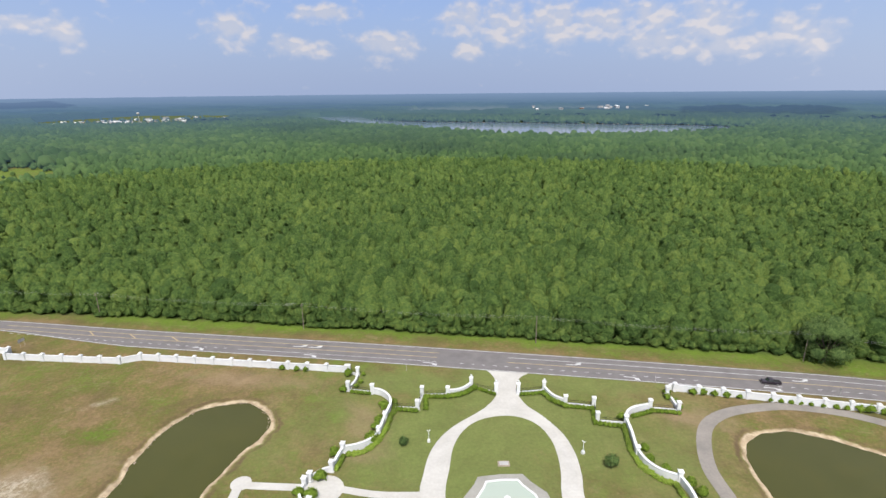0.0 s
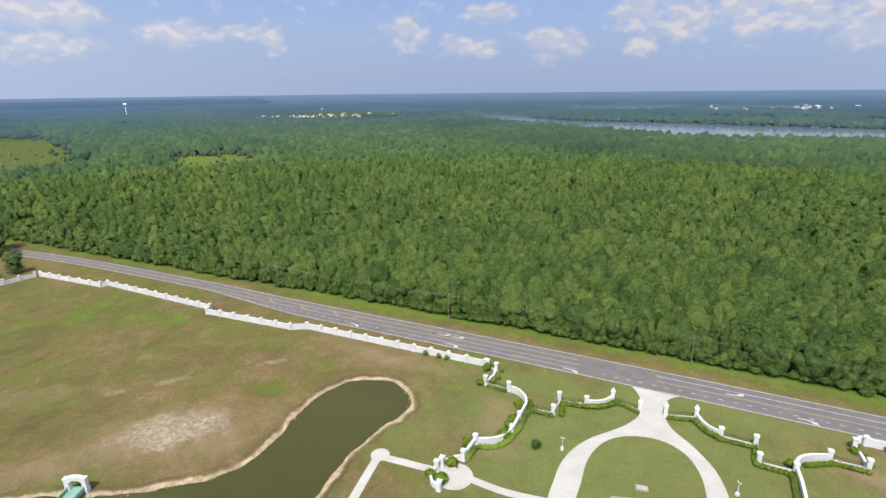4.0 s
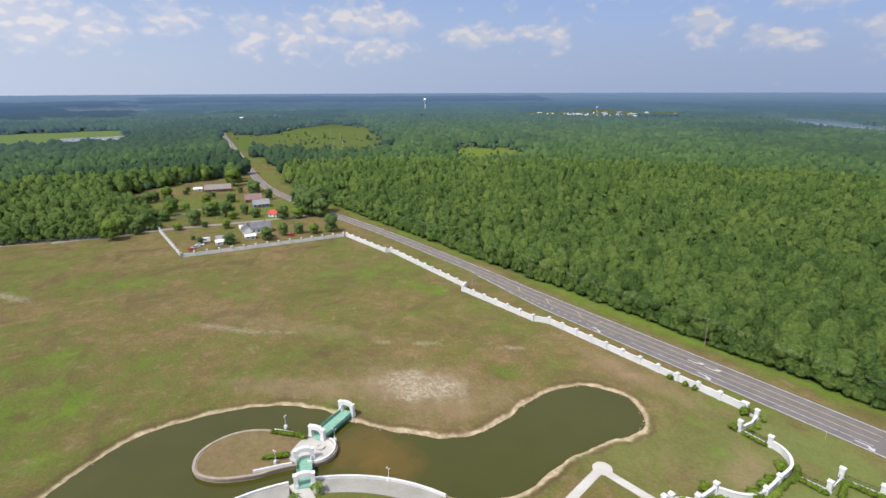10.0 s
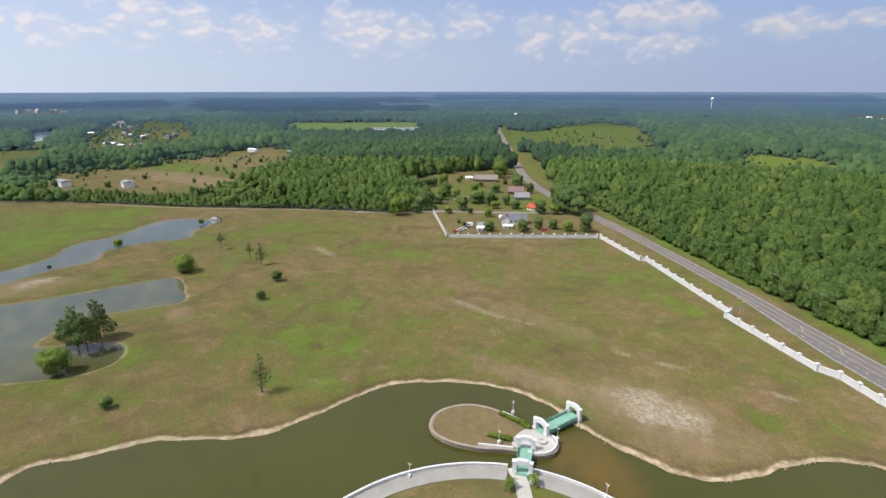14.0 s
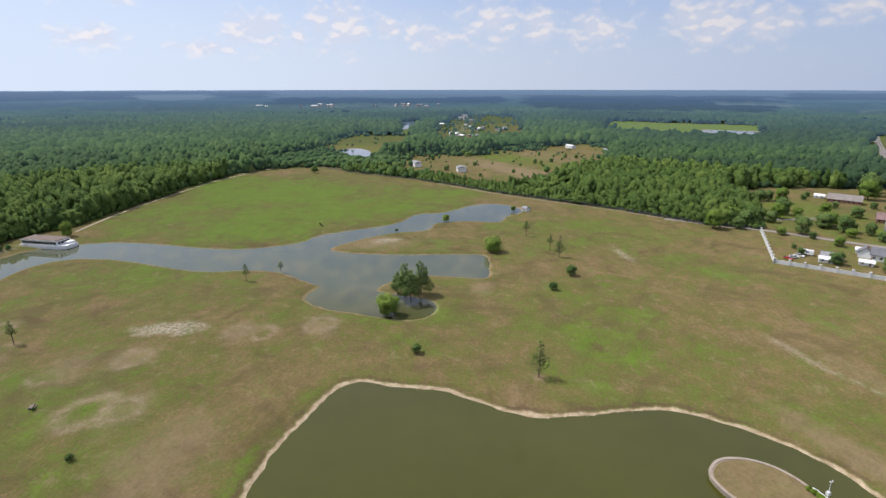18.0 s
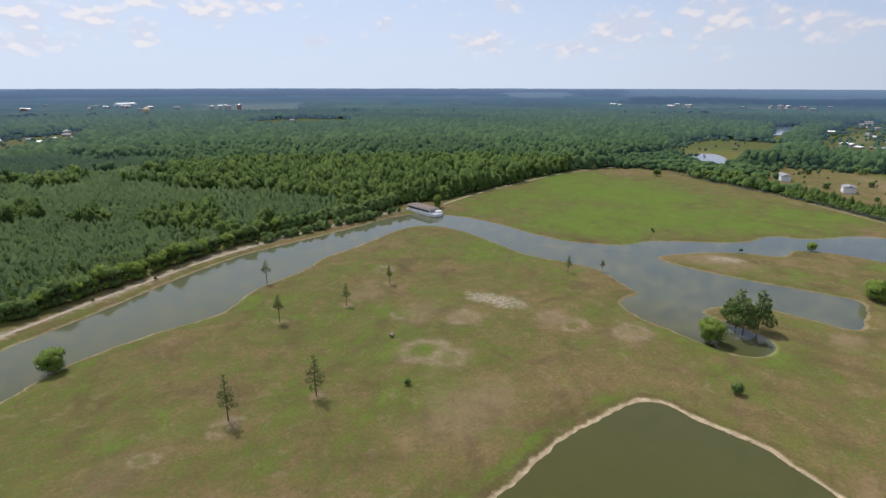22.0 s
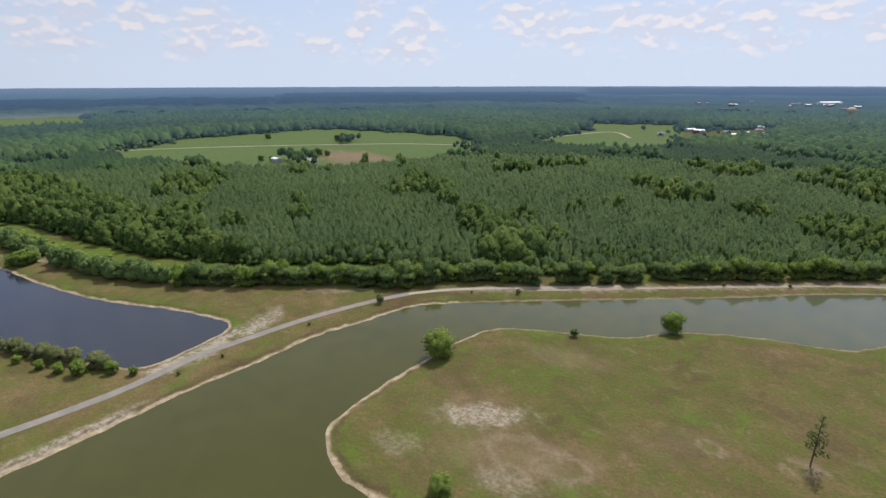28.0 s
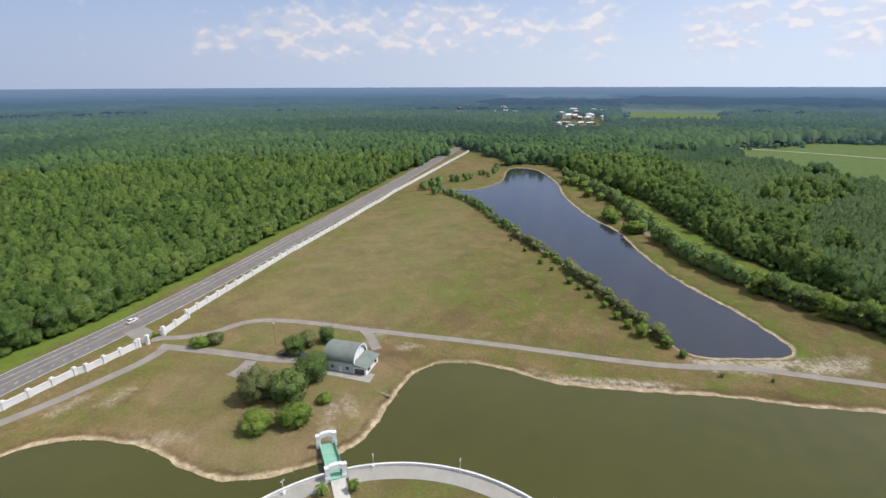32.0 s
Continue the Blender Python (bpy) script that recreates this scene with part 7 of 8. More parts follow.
fountain()


def lamp_post(x, y, z=0.0, first=[]):
    if not first:
        ob = thing("lamp_post", pose(x, y, z), "white lamp post with frosted globes", "lamp post", "lamp posts")
        part("plinth", Build().box(0, 0, -0.1, 0.75, 0.75, 0.85, taper=0.9), STUCCO, ob)
        part("pole", Build().lathe(0, 0, [(0.13, 0.7), (0.08, 0.95), (0.06, 1.2), (0.045, 3.3), (0.06, 3.4)], 10), WHITE_PAINT, ob)
        part("arm", Build().box(0, 0, 3.34, 0.7, 0.05, 0.05), WHITE_PAINT, ob)
        for q in (-0.33, 0.33):
            part("globe", Build().lathe(q, 0, [(0.04, 3.38), (0.13, 3.46), (0.16, 3.58), (0.11, 3.70), (0.03, 3.76)], 10), GLASS_GLOBE, ob)
        first.append(ob)
        return
    copy_thing(first[0], pose(x, y, z, 0, 0, (x * 7) % 180))


for lx, ly, lz in ((4.5, 116.2, 0), (43, 108.2, 0), (-112, 63.6, 0.5), (-101.6, 54.0, 0.5), (-97.4, 68.8, 0.5), (-98.6, 29.0, 0.1), (-76.5, 68.2, 0.1), (105.0, 8.9, 0.1), (101.7, -11.7, 0.1), (98.0, 28.6, 0.1), (88, -30.5, 0.1)):
    lamp_post(lx, ly, lz)


# ---------------------------------------------------------------- plazas, island and bridges
def plaza_rim(c, a0, a1, label):
    arc = np.array([(c[0] + LOBE_R * math.cos(radians(a)), c[1] + LOBE_R * math.sin(radians(a))) for a in np.linspace(a0, a1, 70)])
    side = 1 if a1 > a0 else -1
    tagged(part("promenade", Build().ribbon(arc, 4.6 * side, -0.1 * side, -1.6, 0.12), PLAZA), "pale concrete promenade along the moat", "promenade", kind="structure")
    ob = tagged(part("parapet", Build().ribbon(arc, 0.16 * side, -0.16 * side, -1.7, 0.75), STUCCO), label, "parapet", "moat parapets")
    part("coping", Build().ribbon(arc, 0.24 * side, -0.24 * side, 0.748, 0.86), STUCCO, ob)


plaza_rim(WEST_LOBE, 100, 142, "low white parapet curving along the moat")
plaza_rim(WEST_LOBE, 149, 235, "low white parapet curving along the moat")
plaza_rim(EAST_LOBE, -70, 12, "low white parapet curving along the moat")
plaza_rim(EAST_LOBE, 19, 60, "low white parapet curving along the moat")
for pts in ([(-92.5, 53.5), (-88, 52.8), (-83, 51.2), (-76, 48)], [(104, 17.5), (98, 16), (90, 13.5)]):
    way("promenade", pts, 3.4, CONCRETE, "pale concrete landing at the bridge", 0.13, "promenade")


def island():
    rim = smooth([(-113, 39.4), (-117, 40.8), (-119.8, 43.6), (-121, 47.6), (-120.8, 51.6), (-119.2, 55.6), (-116.2, 58.9), (-113, 61), (-110, 62.9), (-106, 64.6), (-103, 66.2), (-100, 68.4), (-96.5, 68.4), (-94, 66.4), (-93.2, 63.4), (-94.3, 60.2), (-97, 57.3), (-99.4, 53.4), (-101.4, 49), (-104.6, 44.6), (-108, 41.4)], 3, True)
    rim = rim[::-1] if np.sum(rim[:, 0] * np.roll(rim[:, 1], -1) - np.roll(rim[:, 0], -1) * rim[:, 1]) < 0 else rim
    ob = tagged(part("island", Build().slab(rim, -2.6, 0.35), STONE_WALL), "small walled island with tan stone sides", "island", kind="structure")
    c = rim.mean(0)
    closed = np.vstack([rim, rim[:1]])
    part("coping", Build().ribbon(closed, 0.55, -0.2, 0.2, 0.55), STONE_WALL, ob)
    lawn = [p for p in c + (rim - c) * 0.95]
    grass = part("lawn", Build().slab(lawn, 0.2, 0.42), TURF, ob)
    attribute(grass.data, "lush", np.full(len(grass.data.vertices), 0.30))
    attribute(grass.data, "bare", np.full(len(grass.data.vertices), 0.35))
    pave = [(-102.8, 59.5), (-104.4, 64.6), (-100.4, 67.7), (-96.6, 67.7), (-94.4, 66), (-93.9, 63.2), (-95, 60.4), (-97.4, 57.8), (-100.4, 57)]
    pave = smooth(pave, 3, True)
    part("paving", Build().slab(pave[::-1], 0.3, 0.50), CONCRETE, ob)
    wall = np.array([(-102.8, 48.6), (-101.2, 51.4), (-99.8, 53.8), (-98.2, 56.4)])
    w2 = smooth([(-95.8, 59.2), (-94, 61), (-93.5, 63.6), (-94.4, 66.2), (-96.6, 68.1), (-98.8, 68.3)], 4)
    w3 = smooth([(-113, 60.8), (-110, 62.6), (-106.4, 64.2)], 3)
    for w in (smooth(wall, 3), w2, w3):
        tagged(part("parapet", Build().ribbon(w, 0.2, -0.2, 0.3, 1.1), STUCCO), "low white parapet on the round island", "parapet", "moat parapets")
    t = thing("garden_feature", pose(-98, 64.6, 0.5), "small round white stone seat ring", "garden feature")
    part("ring", Build().lathe(0, 0, [(1.15, 0), (1.2, 0.5), (1.0, 0.55), (0.75, 0.5), (0.7, 0.2), (0.1, 0.2)], 16), CONCRETE, t)


island()


def portal_mesh(width, height, depth):
    """White bridge portal: two piers joined by a rounded arch with shoulders."""
    out = [(-width / 2, 0), (-width / 2, height * 0.82), (-width * 0.36, height * 0.82), (-width * 0.33, height * 0.9)]
    out += [(width * 0.33 * -math.cos(radians(a)), height * 0.9 + height * 0.10 * math.sin(radians(a))) for a in range(20, 161, 20)]
    out += [(width * 0.33, height * 0.9), (width * 0.36, height * 0.82), (width / 2, height * 0.82), (width / 2, 0)]
    iw = width * 0.30
    hole = [(iw, 0)] + [(iw * math.cos(radians(a)), height * 0.52 + height * 0.2 * math.sin(radians(a))) for a in range(0, 181, 20)] + [(-iw, 0)]
    ring = out + hole
    b = Build()
    n = len(ring)
    b.add([(x, -depth / 2, z) for x, z in ring] + [(x, depth / 2, z) for x, z in ring], [tuple(range(n)), tuple(range(2 * n - 1, n - 1, -1))] + [(i, n + i, n + (i + 1) % n, (i + 1) % n) for i in range(n)])
    for s in (-1, 1):
        x = s * (width * 0.5 - width * 0.10)
        b.box(x, 0, -1.2, width * 0.24, depth * 1.25, 1.9).box(x, 0, height * 0.82, width * 0.25, depth * 1.2, 0.2)
    return b.mesh("portal", STUCCO)


def bridge(a, b, width, label):
    a, b = np.array(a, float), np.array(b, float)
    d = b - a
    l, t = float(np.hypot(*d)), math.degrees(math.atan2(d[1], d[0]))
    ob = thing("footbridge", pose(*a, 0.45, 0, 0, t), label, "bridge", "footbridges")
    part("deck", Build().box(l / 2, 0, -0.25, l + 1.5, width * 0.72, 0.32), DECK_GREEN, ob)
    n = int(l / 1.2)
    for i in range(n + 1):
        part("deck_plank", Build().box(l * i / n, 0, 0.07, 1.12, width * 0.66, 0.045), DECK_GREEN, ob)
    for s in (-1, 1):
        y = s * width * 0.36
        part("girder", Build().box(l / 2, y, -0.75, l + 1, 0.25, 0.6), GREEN_TRIM, ob)
        part("handrail", Build().box(l / 2, y, 1.0, l, 0.08, 0.08), DECK_GREEN, ob)
        part("side_panel", Build().box(l / 2, y, 0.1, l, 0.05, 0.75), DECK_GREEN, ob)
        for i in range(int(l / 2) + 1):
            part("baluster", Build().box(min(l, i * 2.0), y, 0.05, 0.09, 0.09, 1.0), GREEN_TRIM, ob)
    me = portal_mesh(width * 0.96, 3.8, 0.95)
    for x in (0, l):
        o = new("portal", me)
        o.parent = ob
        o.matrix_basis = pose(x, 0, -0.1, 0, 0, 90)
    return ob


bridge((-89.9, 54.3), (-97.3, 59.4), 5.0, "green-decked footbridge with white arched portals to the island")
bridge((-102.0, 66.6), (-105.0, 78.9), 5.2, "long green-decked footbridge with white arched portals over the moat")
bridge((102.2, 17.4), (114.1, 21.2), 5.2, "green-decked footbridge with white arched portals near the lodge")


# ---------------------------------------------------------------- lodge
LODGE_WALL = plain("lodge_siding", (0.40, 0.43, 0.45), (0.50, 0.53, 0.55), 0.5, 0.7)
LODGE_ROOF = plain("lodge_roof", (0.135, 0.165, 0.145), (0.195, 0.225, 0.20), 0.3, 0.7)


def lodge():
    """Arched-roof lodge with a lean-to porch; local x runs along the ridge."""
    L, Wd, eave, top = 9.8, 9.6, 3.6, 7.6
    ob = thing("lodge", pose(154.7, 20.4, 0, 0, 0, 69.5), "pale grey lodge with a rounded grey-green roof and white gable", "house")
    prof = [(-Wd / 2, eave)] + [(-Wd / 2 * math.cos(radians(a)) * (1.0 if a > 0 else 1), eave + (top - eave) * math.sin(radians(a)) ** 0.85) for a in range(10, 171, 10)] + [(Wd / 2, eave)]
    n = len(prof)
    b = Build().box(0, 0, -0.2, L, Wd, eave + 0.2)
    part("wall", b, LODGE_WALL, ob)
    for s, mat, nm in ((-1, WHITE_PAINT, "gable"), (1, LODGE_WALL, "gable")):
        x = s * L / 2
        g = Build().add([(x, y, z) for y, z in prof] + [(x - s * 0.25, y, z) for y, z in prof], [tuple(range(n)) if s > 0 else tuple(range(n - 1, -1, -1))] + [(i, i + 1, n + i + 1, n + i) for i in range(n - 1)])
        part(nm, g, mat, ob, "white arched gable" if s < 0 else "")
    o = 0.55
    outer = [(y * 1.05, z + 0.12) for y, z in prof]
    vs = [(x, y, z) for x in (-L / 2 - o, L / 2 + o) for y, z in outer] + [(x, y, z) for x in (-L / 2 - o, L / 2 + o) for y, z in [(q * 0.98, w - 0.16) for q, w in outer]]
    fs = [(i, i + 1, n + i + 1, n + i) for i in range(n - 1)] + [(2 * n + i, 3 * n + i, 3 * n + i + 1, 2 * n + i + 1) for i in range(n - 1)]
    fs += [(i, 2 * n + i, 2 * n + i + 1, i + 1) for i in range(n - 1)] + [(n + i, n + i + 1, 3 * n + i + 1, 3 * n + i) for i in range(n - 1)]
    part("roof", Build().add(vs, fs), LODGE_ROOF, ob, "rounded faded green roof")
    part("barge_board", Build().add([(-L / 2 - o - 0.02, y * 1.06, z + 0.1) for y, z in prof] + [(-L / 2 - o - 0.02, y * 0.9, z - 0.25) for y, z in prof], [(i, n + i, n + i + 1, i + 1) for i in range(n - 1)]), WHITE_PAINT, ob)
    # lean-to on the white gable's side
    x0, x1 = -L / 2 - 4.6, -L / 2
    part("porch_wall", Build().box((x0 + x1) / 2, 0, -0.2, 4.4, 9.6, 2.7), WHITE_PAINT, ob, "white porch wall")
    part("porch_roof", Build().add([(x0 - 0.5, -5.2, 2.45), (x0 - 0.5, 5.2, 2.45), (x1, 5.2, 3.5), (x1, -5.2, 3.5), (x0 - 0.5, -5.2, 2.6), (x0 - 0.5, 5.2, 2.6), (x1, 5.2, 3.66), (x1, -5.2, 3.66)],
                                  [(3, 2, 1, 0), (4, 5, 6, 7), (0, 1, 5, 4), (1, 2, 6, 5), (2, 3, 7, 6), (3, 0, 4, 7)]), LODGE_ROOF, ob, "sloping faded green roof")
    for y in (-2.6, 2.6):
        part("window", Build().box(x0 + 0.02, y, 0.9, 0.12, 1.6, 1.1), DARK_GLASS, ob)
    part("porch_opening", Build().box((x0 + x1) / 2, 4.8, 0.2, 3.4, 0.12, 1.8), DARK_GLASS, ob)
    for x in (-3.0, 2.2):
        w = part("window", Build().box(x, Wd / 2 + 0.02, 1.2, 0.9, 0.1, 1.1), DARK_GLASS, ob)
        part("window_frame", Build().box(x, Wd / 2 + 0.01, 1.1, 1.1, 0.08, 0.1).box(x, Wd / 2 + 0.01, 2.3, 1.1, 0.08, 0.1), WHITE_PAINT, w)
    part("door", Build().box(-0.6, Wd / 2 + 0.02, 0, 1.0, 0.1, 2.05), WHITE_PAINT, ob)
    tagged(part("terrace", Build().slab([(142.6, 12.0), (147.6, 10.6), (155.0, 29.0), (150.6, 30.4)], -0.2, 0.12), PLAZA), "pale concrete terrace along the lodge", "pavement", kind="structure")
    d = thing("dock", pose(137.2, 8.6, 0, 0, 0, -128), "small weathered wooden landing stage on the bank", "dock")
    for i in range(7):
        part("plank", Build().box(0.35 + 0.6 * i, 0, 0.12, 0.54, 1.1, 0.07), WOOD_GREY, d)
    for i, y in ((0.4, -0.5), (0.4, 0.5), (3.8, -0.5), (3.8, 0.5)):
        part("pile", Build().tube((i, y, -1.8), (i, y, 0.5), 0.09, 0.09, 6), WOOD_GREY, d)
    p = thing("lawn_lamp_pole", pose(170.7, 46.6, 0), "tall thin pole with a white lamp head on the lawn", "pole")
    part("pole", Build().tube((0, 0, -0.3), (0, 0, 8.2), 0.1, 0.07, 8), WOOD_GREY, p)
    part("lamp_head", Build().box(0.15, 0, 8.1, 0.7, 0.35, 0.22), WHITE_PAINT, p)


lodge()


def car(x, y, turn, paint, label, pickup=False):
    ob = thing("pickup_truck" if pickup else "car", pose(x, y, 0.07, 0, 0, turn), label, "truck" if pickup else "car")
    L, W = (5.6, 1.95) if pickup else (4.6, 1.8)
    side = [(-L / 2, 0.4), (-L / 2, 0.95), (-L * 0.42, 1.0), (L * 0.44, 0.95), (L / 2, 0.75), (L / 2, 0.4)]

    def hull(pts, w0):
        n = len(pts)
        return Build().add([(px, -w0 / 2, pz) for px, pz in pts] + [(px, w0 / 2, pz) for px, pz in pts], [tuple(range(n)), tuple(range(2 * n - 1, n - 1, -1))] + [(i, n + i, n + (i + 1) % n, (i + 1) % n) for i in range(n)])
    part("body", hull(side, W), paint, ob)
    cab = [(-0.75, 0.95), (-0.5, 1.7), (0.75, 1.72), (1.35, 0.98)] if pickup else [(-1.9, 0.96), (-1.25, 1.42), (0.35, 1.45), (1.15, 0.97)]
    part("cabin", hull(cab, W * 0.86), DARK_GLASS, ob, "dark glass cabin")
    part("roof", hull([(cab[1][0] - 0.02, cab[1][1]), (cab[1][0], cab[1][1] + 0.06), (cab[2][0], cab[2][1] + 0.06), (cab[2][0] + 0.02, cab[2][1])], W * 0.84), paint, ob)
    if pickup:
        part("load_bed", Build().box(-1.75, 0, 0.97, 1.9, W * 0.8, 0.06), RUBBER, ob)
    for wx in (-L * 0.31, L * 0.31):
        for s in (-1, 1):
            w = part("wheel", Build().tube((wx, s * (W / 2 - 0.2), 0.34), (wx, s * (W / 2 + 0.02), 0.34), 0.34, 0.34, 14), RUBBER, ob)
            part("rim", Build().tube((wx, s * (W / 2 + 0.02), 0.34), (wx, s * (W / 2 + 0.04), 0.34), 0.2, 0.18, 10), FENCE_GREY, w)
    for s in (-1, 1):
        part("headlight", Build().box(L / 2, s * W * 0.36, 0.62, 0.06, 0.35, 0.14), GLASS_GLOBE, ob)
        part("tail_light", Build().box(-L / 2, s * W * 0.38, 0.7, 0.06, 0.25, 0.14), RED_ROOF, ob)


DARK_PAINT, BLUE_PAINT, PALE_PAINT = car_paint("dark_purple_paint", (0.03, 0.02, 0.03)), car_paint("dark_blue_paint", (0.02, 0.04, 0.12)), car_paint("white_car_paint", (0.75, 0.75, 0.76), 0.0)
px, py, ph = road_place(113.5, 8.4)
car(px, py, ph + 180, DARK_PAINT, "dark pickup truck on the highway", True)
px, py, ph = road_place(196, 6.0)
car(px, py, ph, PALE_PAINT, "white saloon car on the highway")
car(162.3, 41.0, 75, DARK_PAINT, "dark saloon car parked under the lodge trees")
car(160.8, 36.0, 75, BLUE_PAINT, "dark blue hatchback parked by the lodge")


# ---------------------------------------------------------------- boathouse
def boathouse():
    ob = thing("boathouse", pose(-229.5, -286.5, WATER_Z, 0, 0, 91) @ Matrix.Diagonal((0.94, 0.95, 0.92, 1)), "long white boathouse with a flat brown roof on the channel", "boathouse")
    # local x runs along the channel front, local y goes back from it
    hull = [(-15, 0.4), (-13, -0.4), (12, -0.4), (16.5, 1.5), (17.5, 6), (16.5, 10), (-13, 11), (-15, 10)]
    part("hull", Build().slab(hull, -0.6, 2.4), WHITE_PAINT, ob)
    part("fender", Build().slab([(x * 1.005, y * 1.01 - 0.05) for x, y in hull], -0.3, 0.25), RUBBER, ob, "dark rubber fender")
    part("upper_wall", Build().box(-1.5, 5.2, 2.4, 26, 9.6, 2.9), WHITE_PAINT, ob)
    for i in range(12):
        part("window", Build().box(-13 + i * 2.1, 0.36, 3.0, 1.8, 0.12, 1.6), DARK_GLASS, ob)
    for i in range(4):
        part("window", Build().box(11.54, 2 + i * 2.1, 3.0, 0.12, 1.8, 1.6), DARK_GLASS, ob)
    part("roof", Build().box(-1.6, 5.2, 5.3, 26.8, 10.1, 0.22).box(-1.6, 5.2, 5.52, 24.5, 8.6, 0.14), BROWN_ROOF, ob, "flat brown roof")
    part("fascia", Build().box(-1.6, 0.1, 5.2, 26.8, 0.1, 0.3), WHITE_PAINT, ob)
    part("deck_rail", Build().box(14.5, 1.2, 3.2, 4.5, 0.08, 0.1).box(16.8, 5.5, 3.2, 0.08, 8.5, 0.1), WHITE_PAINT, ob)
    part("deck_cabin", Build().box(14, 7, 2.4, 3.5, 4.5, 1.6), WHITE_PAINT, ob)
    part("ramp", Build().box(-16.5, 5, 0.6, 4, 6, 0.3), WHITE_PAINT, ob)


boathouse()


# ---------------------------------------------------------------- houses and far buildings
def house(x, y, w, d, h, turn, wall, roof, label, rise=2.2):
    ob = thing("house", pose(x, y, 0, 0, 0, turn), label, "house", "houses by the lane")
    part("wall", Build().box(0, 0, -0.2, w, d, h + 0.2).add([(-w / 2, -d / 2, h), (-w / 2, d / 2, h), (-w / 2, 0, h + rise - 0.1), (w / 2, -d / 2, h), (w / 2, d / 2, h), (w / 2, 0, h + rise - 0.1)], [(1, 0, 2), (3, 4, 5)]), wall, ob)
    o = 0.5
    a, b, e = w / 2 + o, d / 2 + o, h - 0.25
    vs = [(-a, -b, e), (a, -b, e), (a, 0, h + rise), (-a, 0, h + rise), (a, b, e), (-a, b, e)]
    vs += [(p, q, z - 0.18) for p, q, z in vs]
    part("roof", Build().add(vs, [(0, 1, 2, 3), (3, 2, 4, 5), (7, 6, 9, 8), (8, 9, 11, 10), (0, 6, 7, 1), (5, 4, 10, 11), (1, 7, 8, 2), (2, 8, 10, 4), (0, 3, 9, 6), (3, 5, 11, 9)]), roof, ob)
    n = max(2, int(w / 3))
    for s in (-1, 1):
        for i in range(n):
            px = -w / 2 + w * (i + 0.5) / n
            if i == n // 2:
                part("door", Build().box(px, s * d / 2, 0.1, 0.95, 0.12, 2.05), WOOD_GREY, ob)
            else:
                wn = part("window", Build().box(px, s * d / 2, 0.95, 1.1, 0.1, 1.15), DARK_GLASS, ob)
                part("sill", Build().box(px, s * d / 2, 0.82, 1.3, 0.2, 0.1), WHITE_PAINT, wn)
    part("chimney", Build().box(w * 0.22, d * 0.12, h, 0.7, 0.7, rise + 0.8), BRICK, ob)
    return ob


house(-306, 171, 12, 8, 3.4, 62, WHITE_PAINT, SLATE_ROOF, "white-walled house with a dark grey shingle roof", 3.2)
house(-311, 164, 6, 6, 3.2, -28, WHITE_PAINT, SLATE_ROOF, "grey-roofed wing beside the white house", 2.6)
house(-337, 201, 7, 6.5, 2.6, 20, WHITE_PAINT, RED_ROOF, "small shed with a bright red roof", 2.2)
house(-375, 212, 12, 8.5, 2.8, 65, GREY_SIDING, GREY_ROOF, "grey-roofed bungalow near the highway", 3.2)
house(-399, 219, 13, 9.5, 2.8, 65, BRICK, ROSE_ROOF, "rose-brown-roofed brick bungalow near the highway", 3.6)
house(-465, 222, 22, 10, 3.0, 62, BRICK, TAUPE_ROOF, "long grey-brown-roofed ranch house at the wood's edge", 3.6)
house(-481, 211, 7, 5, 2.4, 62, WHITE_PAINT, WHITE_PAINT, "small white shed beside the ranch house", 1.2)
house(-302, 144, 9, 6.5, 2.5, 70, GREY_SIDING, GREY_ROOF, "grey garden shed behind the fence", 1.6)
house(-297, 139.5, 6, 4.5, 2.3, 70, WHITE_PAINT, WHITE_PAINT, "small white outbuilding behind the fence", 0.9)
house(-295.5, 157.5, 6, 4, 2.2, 65, WHITE_PAINT, WHITE_PAINT, "white carport canopy by the grey-roofed house", 0.9)
house(-484, 135, 9, 5, 3.0, 20, WHITE_PAINT, WHITE_PAINT, "white outbuilding at the edge of the woods", 1.4)
house(-383, -22, 4.5, 4, 2.3, 40, WHITE_PAINT, GREY_ROOF, "tiny white pump house near the pond", 1.0)
house(-318, 168, 9, 7, 2.4, 60, WHITE_PAINT, WHITE_PAINT, "white awning in the yard", 0.8)


def yard_clutter():
    """Sheds, tarps and parked things behind the grey fence."""
    red = car_paint("red_paint", (0.5, 0.04, 0.03), 0.0)
    for x, y, t, p, lab in ((-297.5, 122, 30, red, "red car parked in the yard"), (-300.5, 126, 80, PALE_PAINT, "white car parked in the yard"), (-304, 130, 40, PALE_PAINT, "white van parked in the yard"), (-288, 168, 60, DARK_PAINT, "dark car parked by the house"), (-281, 177, 60, red, "dark red car parked by the house")):
        car(x, y, t, p, lab)
    t = thing("camper", pose(-308.5, 135, 0, 0, 0, 60), "white camper trailer parked in the yard", "camper")
    part("body", Build().box(0, 0, 0.6, 6.5, 2.5, 2.3, taper=0.96), WHITE_PAINT, t)
    part("window", Build().box(0.4, -1.24, 1.6, 1.6, 0.06, 0.7), DARK_GLASS, t)
    for s in (-1, 1):
        part("wheel", Build().tube((0, s * 1.0, 0.4), (0, s * 1.25, 0.4), 0.4, 0.4, 12), RUBBER, t)


yard_clutter()


